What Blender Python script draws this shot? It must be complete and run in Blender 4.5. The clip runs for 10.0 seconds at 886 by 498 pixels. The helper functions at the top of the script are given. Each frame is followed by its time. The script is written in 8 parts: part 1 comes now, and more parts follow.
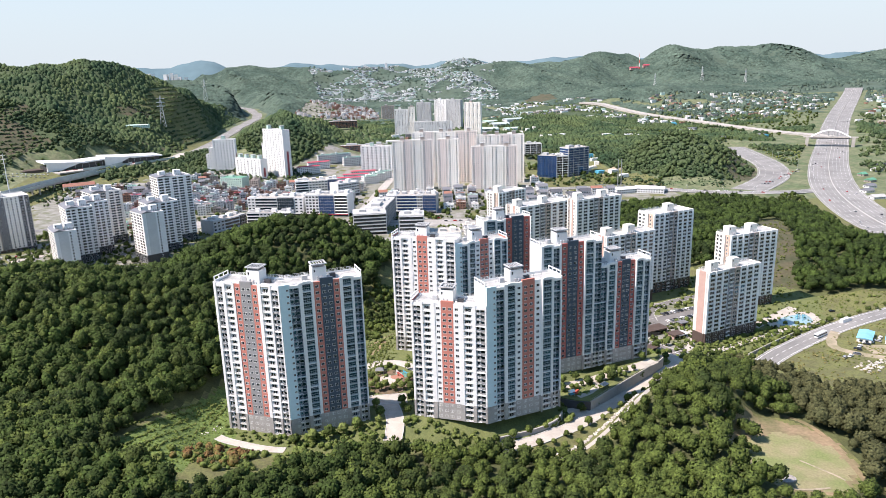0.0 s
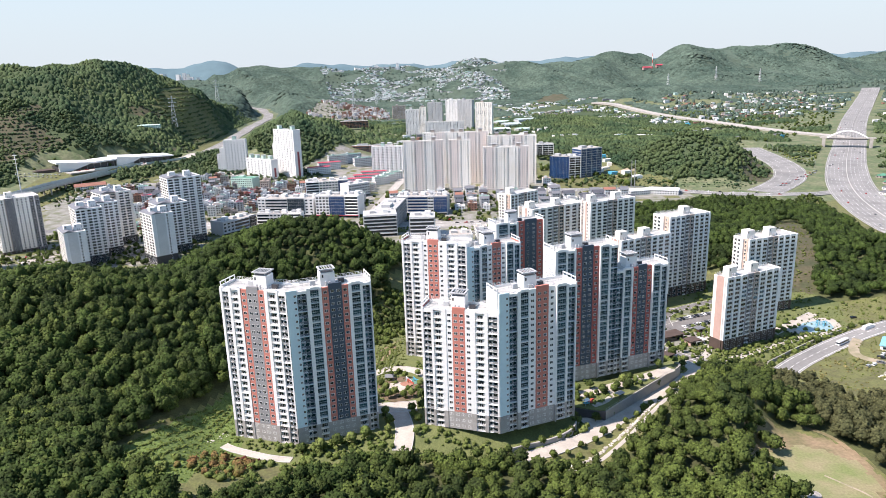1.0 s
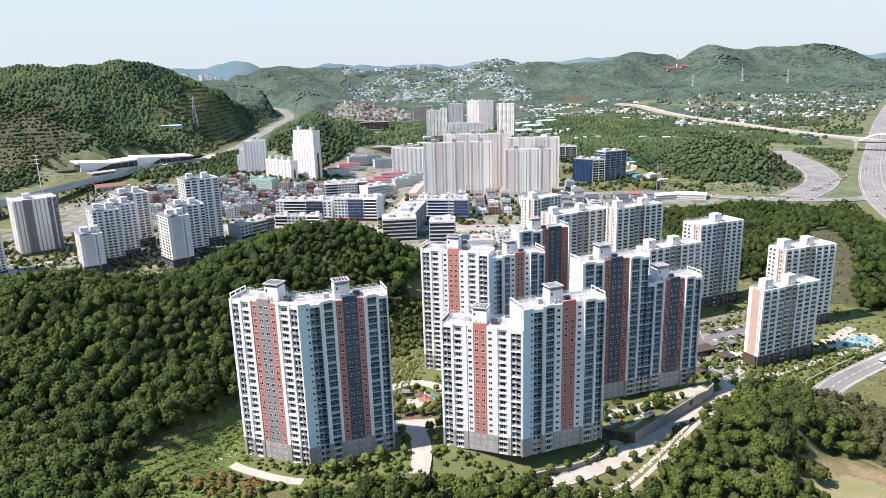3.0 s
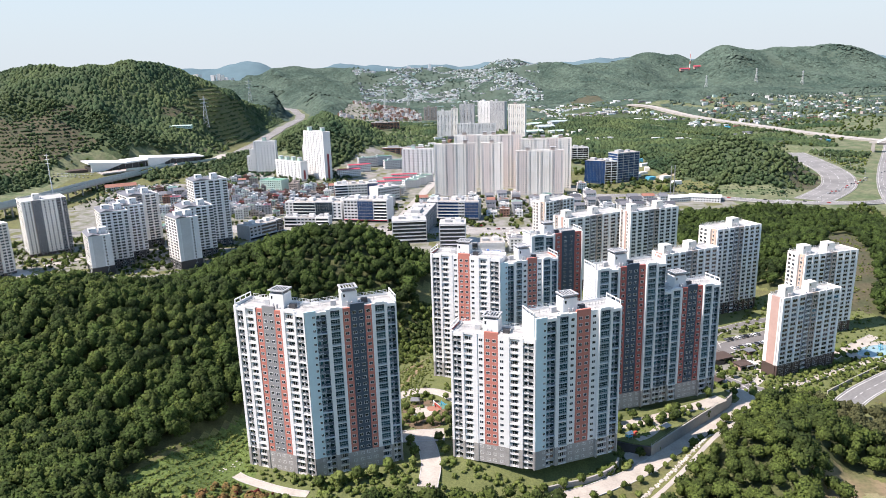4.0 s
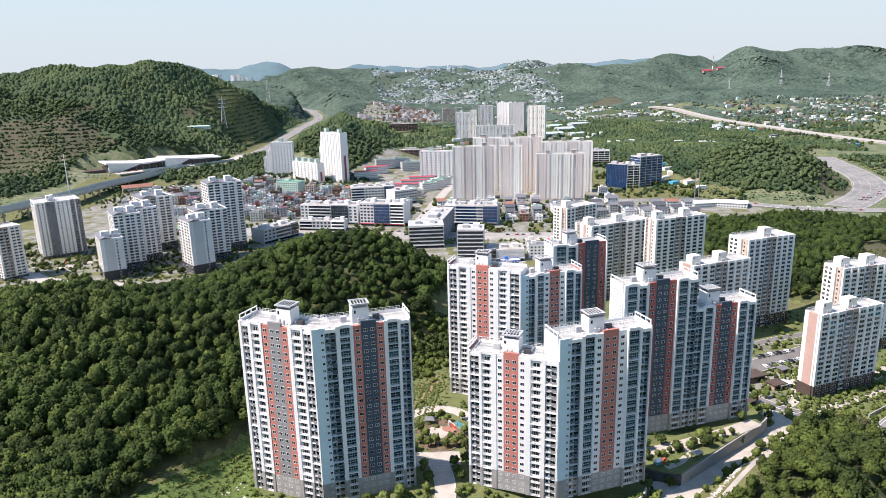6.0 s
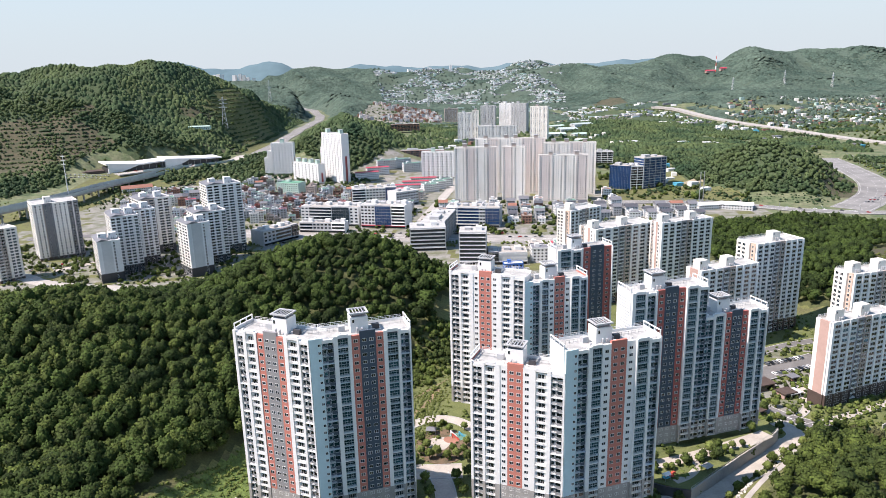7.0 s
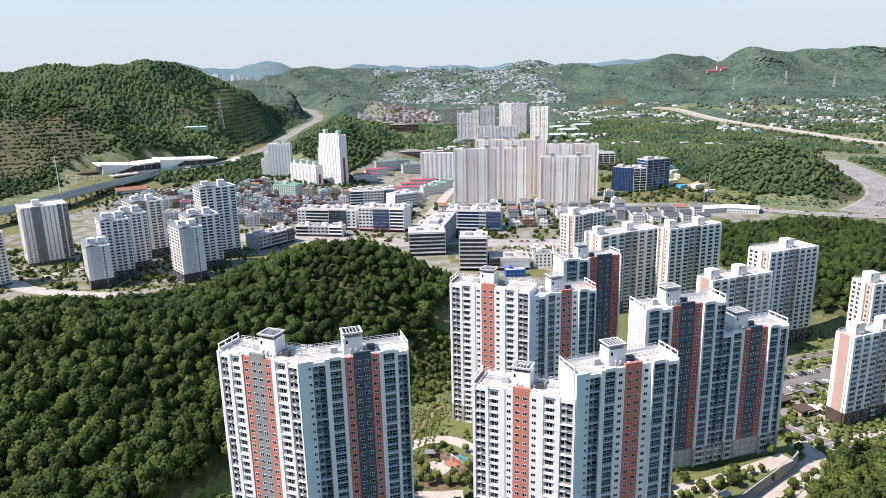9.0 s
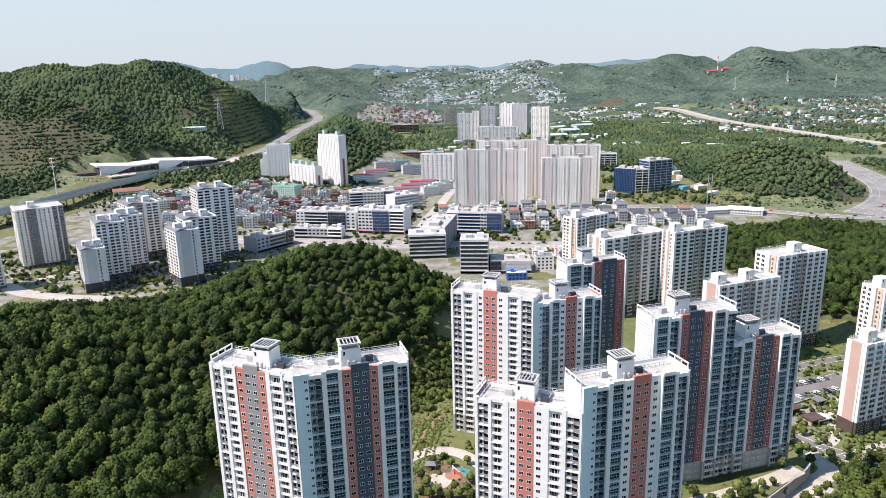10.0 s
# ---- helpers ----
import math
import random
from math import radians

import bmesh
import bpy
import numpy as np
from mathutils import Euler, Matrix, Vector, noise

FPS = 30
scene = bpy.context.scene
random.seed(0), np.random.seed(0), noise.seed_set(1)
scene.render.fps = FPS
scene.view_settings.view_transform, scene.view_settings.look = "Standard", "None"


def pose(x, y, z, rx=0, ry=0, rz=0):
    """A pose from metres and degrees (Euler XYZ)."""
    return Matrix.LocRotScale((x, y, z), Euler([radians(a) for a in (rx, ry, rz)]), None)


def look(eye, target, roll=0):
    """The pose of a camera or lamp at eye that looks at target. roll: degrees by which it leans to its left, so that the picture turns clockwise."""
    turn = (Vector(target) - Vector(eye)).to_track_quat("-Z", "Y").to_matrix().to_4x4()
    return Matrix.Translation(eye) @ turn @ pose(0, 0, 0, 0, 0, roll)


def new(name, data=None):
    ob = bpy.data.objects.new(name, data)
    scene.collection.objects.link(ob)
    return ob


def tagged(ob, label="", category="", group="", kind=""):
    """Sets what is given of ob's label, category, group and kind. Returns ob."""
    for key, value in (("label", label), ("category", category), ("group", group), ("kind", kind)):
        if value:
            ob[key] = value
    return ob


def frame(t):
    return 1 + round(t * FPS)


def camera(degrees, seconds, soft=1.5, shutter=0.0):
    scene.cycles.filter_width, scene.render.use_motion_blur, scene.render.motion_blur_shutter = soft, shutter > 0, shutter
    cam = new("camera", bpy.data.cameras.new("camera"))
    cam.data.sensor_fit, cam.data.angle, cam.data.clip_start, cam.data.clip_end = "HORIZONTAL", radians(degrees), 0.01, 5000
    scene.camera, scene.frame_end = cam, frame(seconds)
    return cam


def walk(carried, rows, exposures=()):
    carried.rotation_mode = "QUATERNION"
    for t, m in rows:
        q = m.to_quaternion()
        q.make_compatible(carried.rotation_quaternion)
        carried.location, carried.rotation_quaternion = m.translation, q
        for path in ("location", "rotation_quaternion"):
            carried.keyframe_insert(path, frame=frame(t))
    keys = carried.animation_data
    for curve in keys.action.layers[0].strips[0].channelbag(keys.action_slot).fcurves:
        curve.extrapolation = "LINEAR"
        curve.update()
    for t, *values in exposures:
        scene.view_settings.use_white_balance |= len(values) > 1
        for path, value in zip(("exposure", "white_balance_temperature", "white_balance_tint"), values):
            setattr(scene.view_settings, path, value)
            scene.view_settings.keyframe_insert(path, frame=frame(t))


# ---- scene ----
cam = camera(66.1, 10.0, soft=0.4)
METRES, EYE = 92.0, 163.5
ROWS = [
    (0.0, 0.0, 0.0, 0.0, -0.43, -14.64, 1.64),
    (0.5, -0.0015, 0.0474, 0.0004, 0.04, -14.63, 1.66),
    (1.0, -0.0034, 0.0954, 0.0012, 0.49, -14.62, 1.67),
    (1.5, -0.0044, 0.1431, 0.0026, 0.93, -14.59, 1.66),
    (2.0, -0.0066, 0.1913, 0.004, 1.34, -14.59, 1.62),
    (2.5, -0.0092, 0.2381, 0.0052, 1.77, -14.56, 1.61),
    (4.0, -0.0169, 0.3841, 0.0083, 3.12, -14.48, 1.55),
    (4.5, -0.0193, 0.434, 0.0094, 3.55, -14.45, 1.51),
    (5.0, -0.023, 0.4838, 0.0113, 3.99, -14.42, 1.47),
    (5.5, -0.0259, 0.5333, 0.0131, 4.41, -14.39, 1.43),
    (7.0, -0.0381, 0.688, 0.0176, 4.83, -14.37, 1.35),
    (7.5, -0.0439, 0.74, 0.0191, 4.84, -14.38, 1.33),
    (8.0, -0.049, 0.7915, 0.0209, 4.8, -14.39, 1.32),
    (8.5, -0.0551, 0.843, 0.0224, 4.8, -14.39, 1.31),
    (9.0, -0.061, 0.8946, 0.0239, 4.77, -14.39, 1.29),
    (9.5, -0.0673, 0.9458, 0.0251, 4.76, -14.39, 1.28),
    (10.0, -0.0738, 0.9964, 0.0262, 4.78, -14.39, 1.28),
]
walk(cam, [(t, pose(METRES * x, METRES * y, EYE + METRES * z, 90 + pitch, roll, yaw)) for t, x, y, z, yaw, pitch, roll in ROWS],
     exposures=[(0.0, 0.99, 6380, 22.5), (10.0, 0.85, 6380, 22.5)])

# ---- light ----
SUN_AZ, SUN_EL = radians(252.0), radians(53.0)   # compass bearing from +y towards +x, height over the horizon
sun_way = Vector((math.sin(SUN_AZ) * math.cos(SUN_EL), math.cos(SUN_AZ) * math.cos(SUN_EL), math.sin(SUN_EL)))
world = bpy.data.worlds.new("world")
scene.world = world
world.use_nodes = True
wn = world.node_tree
sky = wn.nodes.new("ShaderNodeTexSky")
sky.sky_type = "NISHITA"
sky.sun_disc = False
sky.sun_elevation, sky.sun_rotation = SUN_EL, SUN_AZ
sky.altitude, sky.air_density, sky.dust_density, sky.ozone_density = 100, 1.0, 0.3, 2.0
pale = wn.nodes.new("ShaderNodeHueSaturation")      # a milky summer sky
pale.inputs["Saturation"].default_value = 1.05
wn.links.new(sky.outputs[0], pale.inputs["Color"])
cool = wn.nodes.new("ShaderNodeMix")
cool.data_type, cool.blend_type = "RGBA", "MULTIPLY"
cool.inputs["Factor"].default_value = 1.0
cool.inputs[7].default_value = (0.94, 1.07, 0.93, 1)
wn.links.new(pale.outputs[0], cool.inputs[6])
# haze: the lowest part of the sky is paler and less blue than the zenith
toward = wn.nodes.new("ShaderNodeTexCoord")
split = wn.nodes.new("ShaderNodeSeparateXYZ")
wn.links.new(toward.outputs["Generated"], split.inputs[0])
up = wn.nodes.new("ShaderNodeMapRange")
up.interpolation_type = "SMOOTHSTEP"
up.inputs[1].default_value, up.inputs[2].default_value = 0.0, 0.42
up.inputs[3].default_value, up.inputs[4].default_value = 0.96, 0.0
wn.links.new(split.outputs[2], up.inputs[0])
haze = wn.nodes.new("ShaderNodeMix")
haze.data_type = "RGBA"
haze.inputs[7].default_value = (3.22, 3.78, 3.88, 1)
wn.links.new(up.outputs[0], haze.inputs["Factor"])
wn.links.new(cool.outputs[2], haze.inputs[6])
wn.links.new(haze.outputs[2], wn.nodes["Background"].inputs[0])
wn.nodes["Background"].inputs[1].default_value = 0.108
sun = new("sun", bpy.data.lights.new("sun", "SUN"))
sun.data.energy, sun.data.angle, sun.data.color = 4.35, radians(0.5), (1.0, 0.925, 0.80)
sun.matrix_world = look(sun_way * 500, (0, 0, 0))

# ---- materials ----
def paint(name, color, rough=0.8, spread=0.12, size=3.0, fine=0.4, bump=0.0, metal=0.0, second=None, island=0.0, per_object=0.0, spec=0.4):
    """A surface whose colour wanders at two scales (metres); second: the colour of its stains; island: change from piece to piece."""
    m = bpy.data.materials.new(name)
    m.use_nodes = True
    n, l = m.node_tree.nodes, m.node_tree.links
    b = n["Principled BSDF"]
    b.inputs["Roughness"].default_value, b.inputs["Metallic"].default_value = rough, metal
    b.inputs["Specular IOR Level"].default_value = spec
    where = n.new("ShaderNodeNewGeometry")
    big, small = n.new("ShaderNodeTexNoise"), n.new("ShaderNodeTexNoise")
    for tex, s, detail in ((big, size, 5), (small, fine, 3)):
        tex.inputs["Scale"].default_value, tex.inputs["Detail"].default_value = 1 / s, detail
        l.new(where.outputs["Position"], tex.inputs["Vector"])
    ramp = n.new("ShaderNodeValToRGB")
    other = second or tuple(c * (1 - 2.2 * spread) for c in color)
    ramp.color_ramp.elements[0].position, ramp.color_ramp.elements[1].position = 0.33, 0.62
    ramp.color_ramp.elements[0].color, ramp.color_ramp.elements[1].color = (*other, 1), (*color, 1)
    l.new(big.outputs["Fac"], ramp.inputs[0])
    hsv = n.new("ShaderNodeHueSaturation")
    l.new(ramp.outputs[0], hsv.inputs["Color"])
    grain = n.new("ShaderNodeMapRange")
    grain.inputs[1].default_value, grain.inputs[2].default_value = 0.3, 0.7
    grain.inputs[3].default_value, grain.inputs[4].default_value = 1 - spread, 1 + spread
    l.new(small.outputs["Fac"], grain.inputs[0])
    value = grain.outputs[0]
    for amount, source in ((island, where.outputs["Random Per Island"]), (per_object, None)):
        if amount:
            if source is None:
                source = n.new("ShaderNodeObjectInfo").outputs["Random"]
            r = n.new("ShaderNodeMapRange")
            r.inputs[3].default_value, r.inputs[4].default_value = 1 - amount, 1 + amount
            l.new(source, r.inputs[0])
            mul = n.new("ShaderNodeMath")
            mul.operation = "MULTIPLY"
            l.new(value, mul.inputs[0]), l.new(r.outputs[0], mul.inputs[1])
            value = mul.outputs[0]
    l.new(value, hsv.inputs["Value"])
    l.new(hsv.outputs[0], b.inputs["Base Color"])
    if bump:
        bp = n.new("ShaderNodeBump")
        bp.inputs["Strength"].default_value, bp.inputs["Distance"].default_value = 0.6, bump
        l.new(small.outputs["Fac"], bp.inputs["Height"]), l.new(bp.outputs[0], b.inputs["Normal"])
    return m


WHITE = paint("white_wall_paint", (0.755, 0.755, 0.745), 0.75, 0.04, 9, 1.2, second=(0.71, 0.71, 0.70))
GREY = paint("mid_grey_paint", (0.255, 0.255, 0.26), 0.75, 0.04, 9, 1.2)
# darker, bluer copy of GREY; the shady wings' shade is in the colour
SHADED_GREY = paint("shaded_grey_paint", (0.060, 0.084, 0.114), 0.75, 0.04, 9, 1.2)
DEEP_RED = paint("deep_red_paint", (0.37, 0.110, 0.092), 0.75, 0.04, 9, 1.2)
CORAL = paint("brick_red_paint", (0.50, 0.188, 0.145), 0.75, 0.04, 9, 1.2)
STONE = paint("grey_granite_cladding", (0.36, 0.345, 0.33), 0.7, 0.08, 4, 0.5)
BAND = paint("light_grey_paint", (0.42, 0.43, 0.44), 0.75, 0.05, 6, 1.0)
ROOF = paint("pale_roof_coating", (0.45, 0.45, 0.435), 0.85, 0.08, 5, 0.8, second=(0.33, 0.33, 0.315))
GLASS = paint("dark_window_glass", (0.016, 0.026, 0.034), 0.06, 0.2, 30, 6.0, island=0.5, per_object=0.5, spec=0.6)
# balcony glass of the shady wings, tinted with the blue-green of shade
SHADED_GLASS = paint("shaded_balcony_glass", (0.018, 0.058, 0.072), 0.05, 0.2, 30, 6.0, island=0.6, per_object=0.6, spec=0.35)
FRAME = paint("white_window_frame", (0.78, 0.78, 0.77), 0.5, 0.02, 5, 1.0)
# copy of FRAME for the shady wings, shade painted in
SHADED_FRAME = paint("shaded_window_frame", (0.44, 0.53, 0.57), 0.5, 0.03, 5, 1.0)
# pale right-hand pane of most windows on the wings with grey strips
PALE_PANE = paint("pale_window_pane", (0.58, 0.57, 0.55), 0.3, 0.06, 5, 1.0, per_object=0.25)
# loggia frame of the shady wings, also toned down for shade
SHADED_LOGGIA_FRAME = paint("shaded_loggia_frame", (0.50, 0.56, 0.60), 0.5, 0.03, 5, 1.0)
ICE = paint("ice_blue_wall_paint", (0.56, 0.70, 0.74), 0.75, 0.03, 9, 1.2)
PEACH = paint("peach_wall_paint", (0.60, 0.44, 0.35), 0.8, 0.04, 10, 1.5)
# dark metal; also the painted shade of the garage mouth
DARK = paint("dark_metal_and_mouth_shade", (0.06, 0.06, 0.065), 0.5, 0.08, 3, 0.5)
METAL = paint("galvanised_steel", (0.45, 0.46, 0.47), 0.4, 0.08, 2, 0.3, metal=0.8)
CREAM = paint("cream_wall_paint", (0.80, 0.775, 0.73), 0.8, 0.03, 10, 1.5, second=(0.71, 0.67, 0.61))
PINK = paint("salmon_wall_paint", (0.47, 0.32, 0.275), 0.8, 0.04, 10, 1.5)
TAUPE = paint("taupe_wall_paint", (0.37, 0.315, 0.28), 0.8, 0.04, 10, 1.5)
BROWN = paint("dark_brown_cladding", (0.085, 0.06, 0.05), 0.7, 0.08, 4, 0.6)
PALE = paint("pale_grey_wall_paint", (0.60, 0.61, 0.61), 0.8, 0.04, 10, 1.5)
SLATE = paint("grey_roof_sheet", (0.17, 0.175, 0.19), 0.6, 0.06, 5, 0.8)
ASPHALT = paint("worn_asphalt", (0.17, 0.165, 0.16), 0.9, 0.10, 14, 0.8, second=(0.13, 0.125, 0.12))
CONCRETE = paint("pale_concrete", (0.40, 0.375, 0.34), 0.9, 0.08, 10, 0.7, second=(0.32, 0.30, 0.275))
DRY = paint("dry_trodden_grass", (0.24, 0.215, 0.12), 0.95, 0.14, 11, 1.0, bump=0.2, second=(0.16, 0.19, 0.07))
LEAF = paint("tree_leaves", (0.068, 0.094, 0.021), 0.75, 0.44, 17, 0.8, bump=0.5, second=(0.027, 0.042, 0.012), island=0.36, spec=0.12)
# a darker leaf colour, for the ridge and east woods
DARK_LEAF = paint("dark_tree_leaves", (0.046, 0.073, 0.017), 0.75, 0.44, 22, 0.8, bump=0.6, second=(0.017, 0.029, 0.009), island=0.36, spec=0.10)
# the blue of distance haze is mixed into this leaf colour
FAR_LEAF = paint("far_hazed_leaves", (0.078, 0.112, 0.086), 0.85, 0.2, 130, 6.0, second=(0.046, 0.074, 0.058), island=0.26, spec=0.1)
BARK = paint("grey_brown_bark", (0.11, 0.085, 0.06), 0.9, 0.2, 1.0, 0.2)
GRASS = paint("rough_meadow_ground", (0.135, 0.145, 0.050), 0.95, 0.26, 7, 1.0, bump=0.5, second=(0.100, 0.098, 0.044))
EARTH = paint("dry_brown_earth", (0.25, 0.185, 0.115), 0.95, 0.18, 16, 1.5, bump=0.3, second=(0.11, 0.115, 0.05))
# hill leaves, with a little haze blue painted into the green
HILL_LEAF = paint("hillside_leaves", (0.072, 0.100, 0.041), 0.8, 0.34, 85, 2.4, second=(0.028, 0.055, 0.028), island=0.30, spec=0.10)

HILL_FLOOR = paint("leafy_hillside_floor", (0.060, 0.086, 0.036), 0.95, 0.25, 40, 4.0, second=(0.038, 0.060, 0.026))
# far ground under and between the woods, haze blue put into its colour
FAR_FLOOR = paint("far_hazed_floor", (0.072, 0.106, 0.080), 0.95, 0.18, 90, 12.0, second=(0.058, 0.084, 0.058))
PINE_LEAF = paint("dull_pine_needles", (0.074, 0.077, 0.035), 0.8, 0.4, 14, 0.8, bump=0.4, second=(0.056, 0.062, 0.028), island=0.3, spec=0.08)
TERRACE_SOIL = paint("brown_terrace_soil", (0.088, 0.076, 0.045), 0.95, 0.22, 13, 2.0, bump=0.3, second=(0.050, 0.060, 0.029))

# ---- shape of the land ----
# rows of hills: centre x, y, spread x, y, height
NEAR_HILLS = [
    (-235, 375, 90, 66, 50), (-115, 512, 68, 58, 60), (-380, 330, 120, 90, 28),
    (0, 215, 170, 45, 11), (126, 298, 28, 32, 20), (215, 300, 45, 40, 10), (-150, 225, 70, 60, 14),
    (330, 640, 110, 75, 14),
]
PARK_HILLS = [
    (-924, 1560, 204, 220, 170), (-718, 1900, 112, 190, 98), (-1396, 1500, 259, 260, 126), (-471, 1740, 60, 150, 19), (-761, 1640, 73, 110, 44),
    (-322, 1480, 95, 110, 88), (415, 1185, 68, 90, 54), (240, 1520, 130, 130, 14), (500, 1500, 160, 90, 12), (310, 2020, 110, 110, 26),
]
FAR_HILLS = [
    (-860, 2560, 290, 240, 112), (-947, 3400, 262, 220, 137), (-1491, 4000, 427, 200, 56), (414, 3400, 375, 260, 128), (780, 2650, 240, 170, 50),
    (1054, 4300, 205, 160, 139), (1143, 3450, 104, 200, 190), (1383, 3450, 88, 210, 117), (1629, 3450, 126, 220, 155), (2029, 3450, 321, 220, 72),
    (2909, 3900, 489, 250, 128), (1500, 2900, 500, 150, 20), (-398, 3550, 265, 150, 73), (-270, 4050, 212, 120, 57), (110, 4150, 71, 110, 58),
    (313, 4330, 207, 90, 88), (880, 4250, 94, 120, 50), (758, 3500, 131, 160, 55),
]
HIGHWAY = [(468, 470), (464, 560), (466, 650), (484, 762), (548, 942), (663, 1160), (806, 1403), (1066, 1850), (1389, 2357), (1638, 2743)]
VALLEY_ROAD = [(-938, 3050), (-869, 2916), (-720, 2650), (-632, 2445), (-600, 2210), (-591, 2036), (-555, 1794), (-515, 1456)]
# made ground: line from a to b, half width, softness, height
LEVELS = [
    (-82, 304, 100, 378, 26, 34, 0.0), (-15, 392, 60, 470, 34, 40, 0.0), (100, 350, 128, 392, 12, 16, -6.0),
    (168, 425, 258, 500, 34, 40, -16.0), (175, 525, 120, 600, 40, 50, -14.0), (150, 268, 168, 286, 18, 14, -2.0),
    (64, 330, 112, 356, 9, 6, -2.5), (24, 280, 60, 299, 5, 7, -5.5), (60, 299, 88, 325, 5, 5, -6.4), (64, 304, 64, 314, 7, 4, -6.4), (88, 325, 136, 369, 5, 5, -6.8), (136, 369, 132, 384, 5, 6, -8.0), (430, 940, 560, 1140, 32, 30, -10.0),
    (560, 1140, 610, 1430, 30, 30, -8.0), (440, 660, 806, 1403, 36, 30, -11.0), (-700, 1220, -560, 1370, 30, 30, 10.0),
    (-515, 1456, -555, 1794, 20, 85, 13.0), (-555, 1794, -591, 2036, 20, 85, 17.0), (-591, 2036, -600, 2210, 20, 85, 21.0), (-600, 2210, -632, 2445, 24, 70, 25.0),
    (-632, 2445, -720, 2650, 26, 80, 33.0), (-720, 2650, -869, 2916, 26, 80, 44.0), (-869, 2916, -938, 3050, 26, 80, 53.0),
]


def wave(x, y, size, seed=0):
    """A smooth uneven field between about -1 and 1."""
    a, b = np.asarray(x, float) / size, np.asarray(y, float) / size
    return (np.sin(a * 1.3 + b * 0.7 + seed) + np.sin(a * -0.6 + b * 1.7 + 2 * seed + 1) + np.sin(a * 2.3 - b * 1.1 + seed * 3 + np.sin(b * 1.9 + a)) * 0.7 + np.sin(a * 3.1 + b * 2.9 + seed) * 0.4) / 2.4


def hills(x, y, rows):
    z = 0.0
    for cx, cy, sx, sy, high in rows:
        z = z + high * np.exp(-0.5 * (((x - cx) / sx) ** 2 + ((y - cy) / sy) ** 2))
    return z


def terrain(x, y):
    """Height of the ground at x, y (arrays or numbers)."""
    x, y = np.asarray(x, float), np.asarray(y, float)
    away = np.clip((np.hypot(x, y) - 1300) / 3600, 0, 1.3)
    z = -12 + 130 * away ** 1.5
    park, far = hills(x, y, PARK_HILLS), hills(x, y, FAR_HILLS)
    spurs = 1 - 2.2 * np.abs(wave(x, y + 0.4 * x, 75, 3))          # ridges and gullies down the flanks
    folds = 1 - 2.2 * np.abs(wave(x, y + 0.3 * x, 150, 6))
    z = z + hills(x, y, NEAR_HILLS) + park + 9 * spurs * np.clip(park / 60 - 0.15, 0, 1) + far + 15 * folds * np.clip(far / 60 - 0.1, 0, 1)
    rise = np.clip((y - 2750) / 1500, 0, 1)       # the wide plain climbs to the skyline
    z = z + 58 * rise * rise * (3 - 2 * rise) * np.exp(-((x + 250) / 620) ** 4)
    for ax, ay, bx, by, half, soft, level in LEVELS:
        k = np.clip(((x - ax) * (bx - ax) + (y - ay) * (by - ay)) / ((bx - ax) ** 2 + (by - ay) ** 2), 0, 1)
        gap = np.hypot(x - ax - k * (bx - ax), y - ay - k * (by - ay))
        w = np.clip((half + soft - gap) / soft, 0, 1)
        w = w * w * (3 - 2 * w)
        z = z * (1 - w) + level * w
    return z


def land(x, y):
    return float(terrain(x, y))

# ---- building helpers ----
class Shape:
    """Gathers boxes and faces of one mesh."""
    def __init__(self):
        self.v, self.f, self.k = [], [], []

    def poly(self, points, slot=0):
        i = len(self.v)
        self.v += [tuple(p) for p in points]
        self.f.append(tuple(range(i, i + len(points))))
        self.k.append(slot)

    def hexa(self, low, high, slot=0):
        """A solid between two rings of points, both anticlockwise from above."""
        n, i = len(low), len(self.v)
        self.v += [tuple(p) for p in low] + [tuple(p) for p in high]
        self.f.append(tuple(range(i + n - 1, i - 1, -1)))
        self.f.append(tuple(range(i + n, i + 2 * n)))
        self.f += [(i + a, i + (a + 1) % n, i + n + (a + 1) % n, i + n + a) for a in range(n)]
        self.k += [slot] * (n + 2)

    def box(self, x0, x1, y0, y1, z0, z1, slot=0):
        ring = ((x0, y0), (x1, y0), (x1, y1), (x0, y1))
        self.hexa([(*p, z0) for p in ring], [(*p, z1) for p in ring], slot)

    def mesh(self, name, *materials):
        me = bpy.data.meshes.new(name)
        me.from_pydata(self.v, [], self.f)
        for m in materials:
            me.materials.append(m)
        if any(self.k):
            me.polygons.foreach_set("material_index", self.k)
        me.update()
        return me


def part(name, shape, material, parent=None, label="", at=None):
    """One mesh object, under its thing or part."""
    me = shape.mesh(name, *(material if isinstance(material, tuple) else (material,))) if isinstance(shape, Shape) else shape
    ob = new(name, me)
    ob.parent = parent
    if at is not None:
        ob.matrix_basis = at
    return tagged(ob, label) if label else ob


def thing(name, at, label, category, group="", kind=""):
    ob = new(name)
    ob.matrix_basis = at
    ob.empty_display_size = 1.0
    return tagged(ob, label, category, group, kind)


def facing(x, y, z, ux, uy):
    """A frame at x, y, z whose x axis runs along ux, uy in plan."""
    return pose(x, y, z, 0, 0, math.degrees(math.atan2(uy, ux)))

# ---- the ground: one sheet to the horizon, finer near the camera ----
def sheet_lines(stops):
    out = []
    for a, b, step in stops:
        out += list(np.arange(a, b, step))
    return np.array(out + [stops[-1][1]], float)


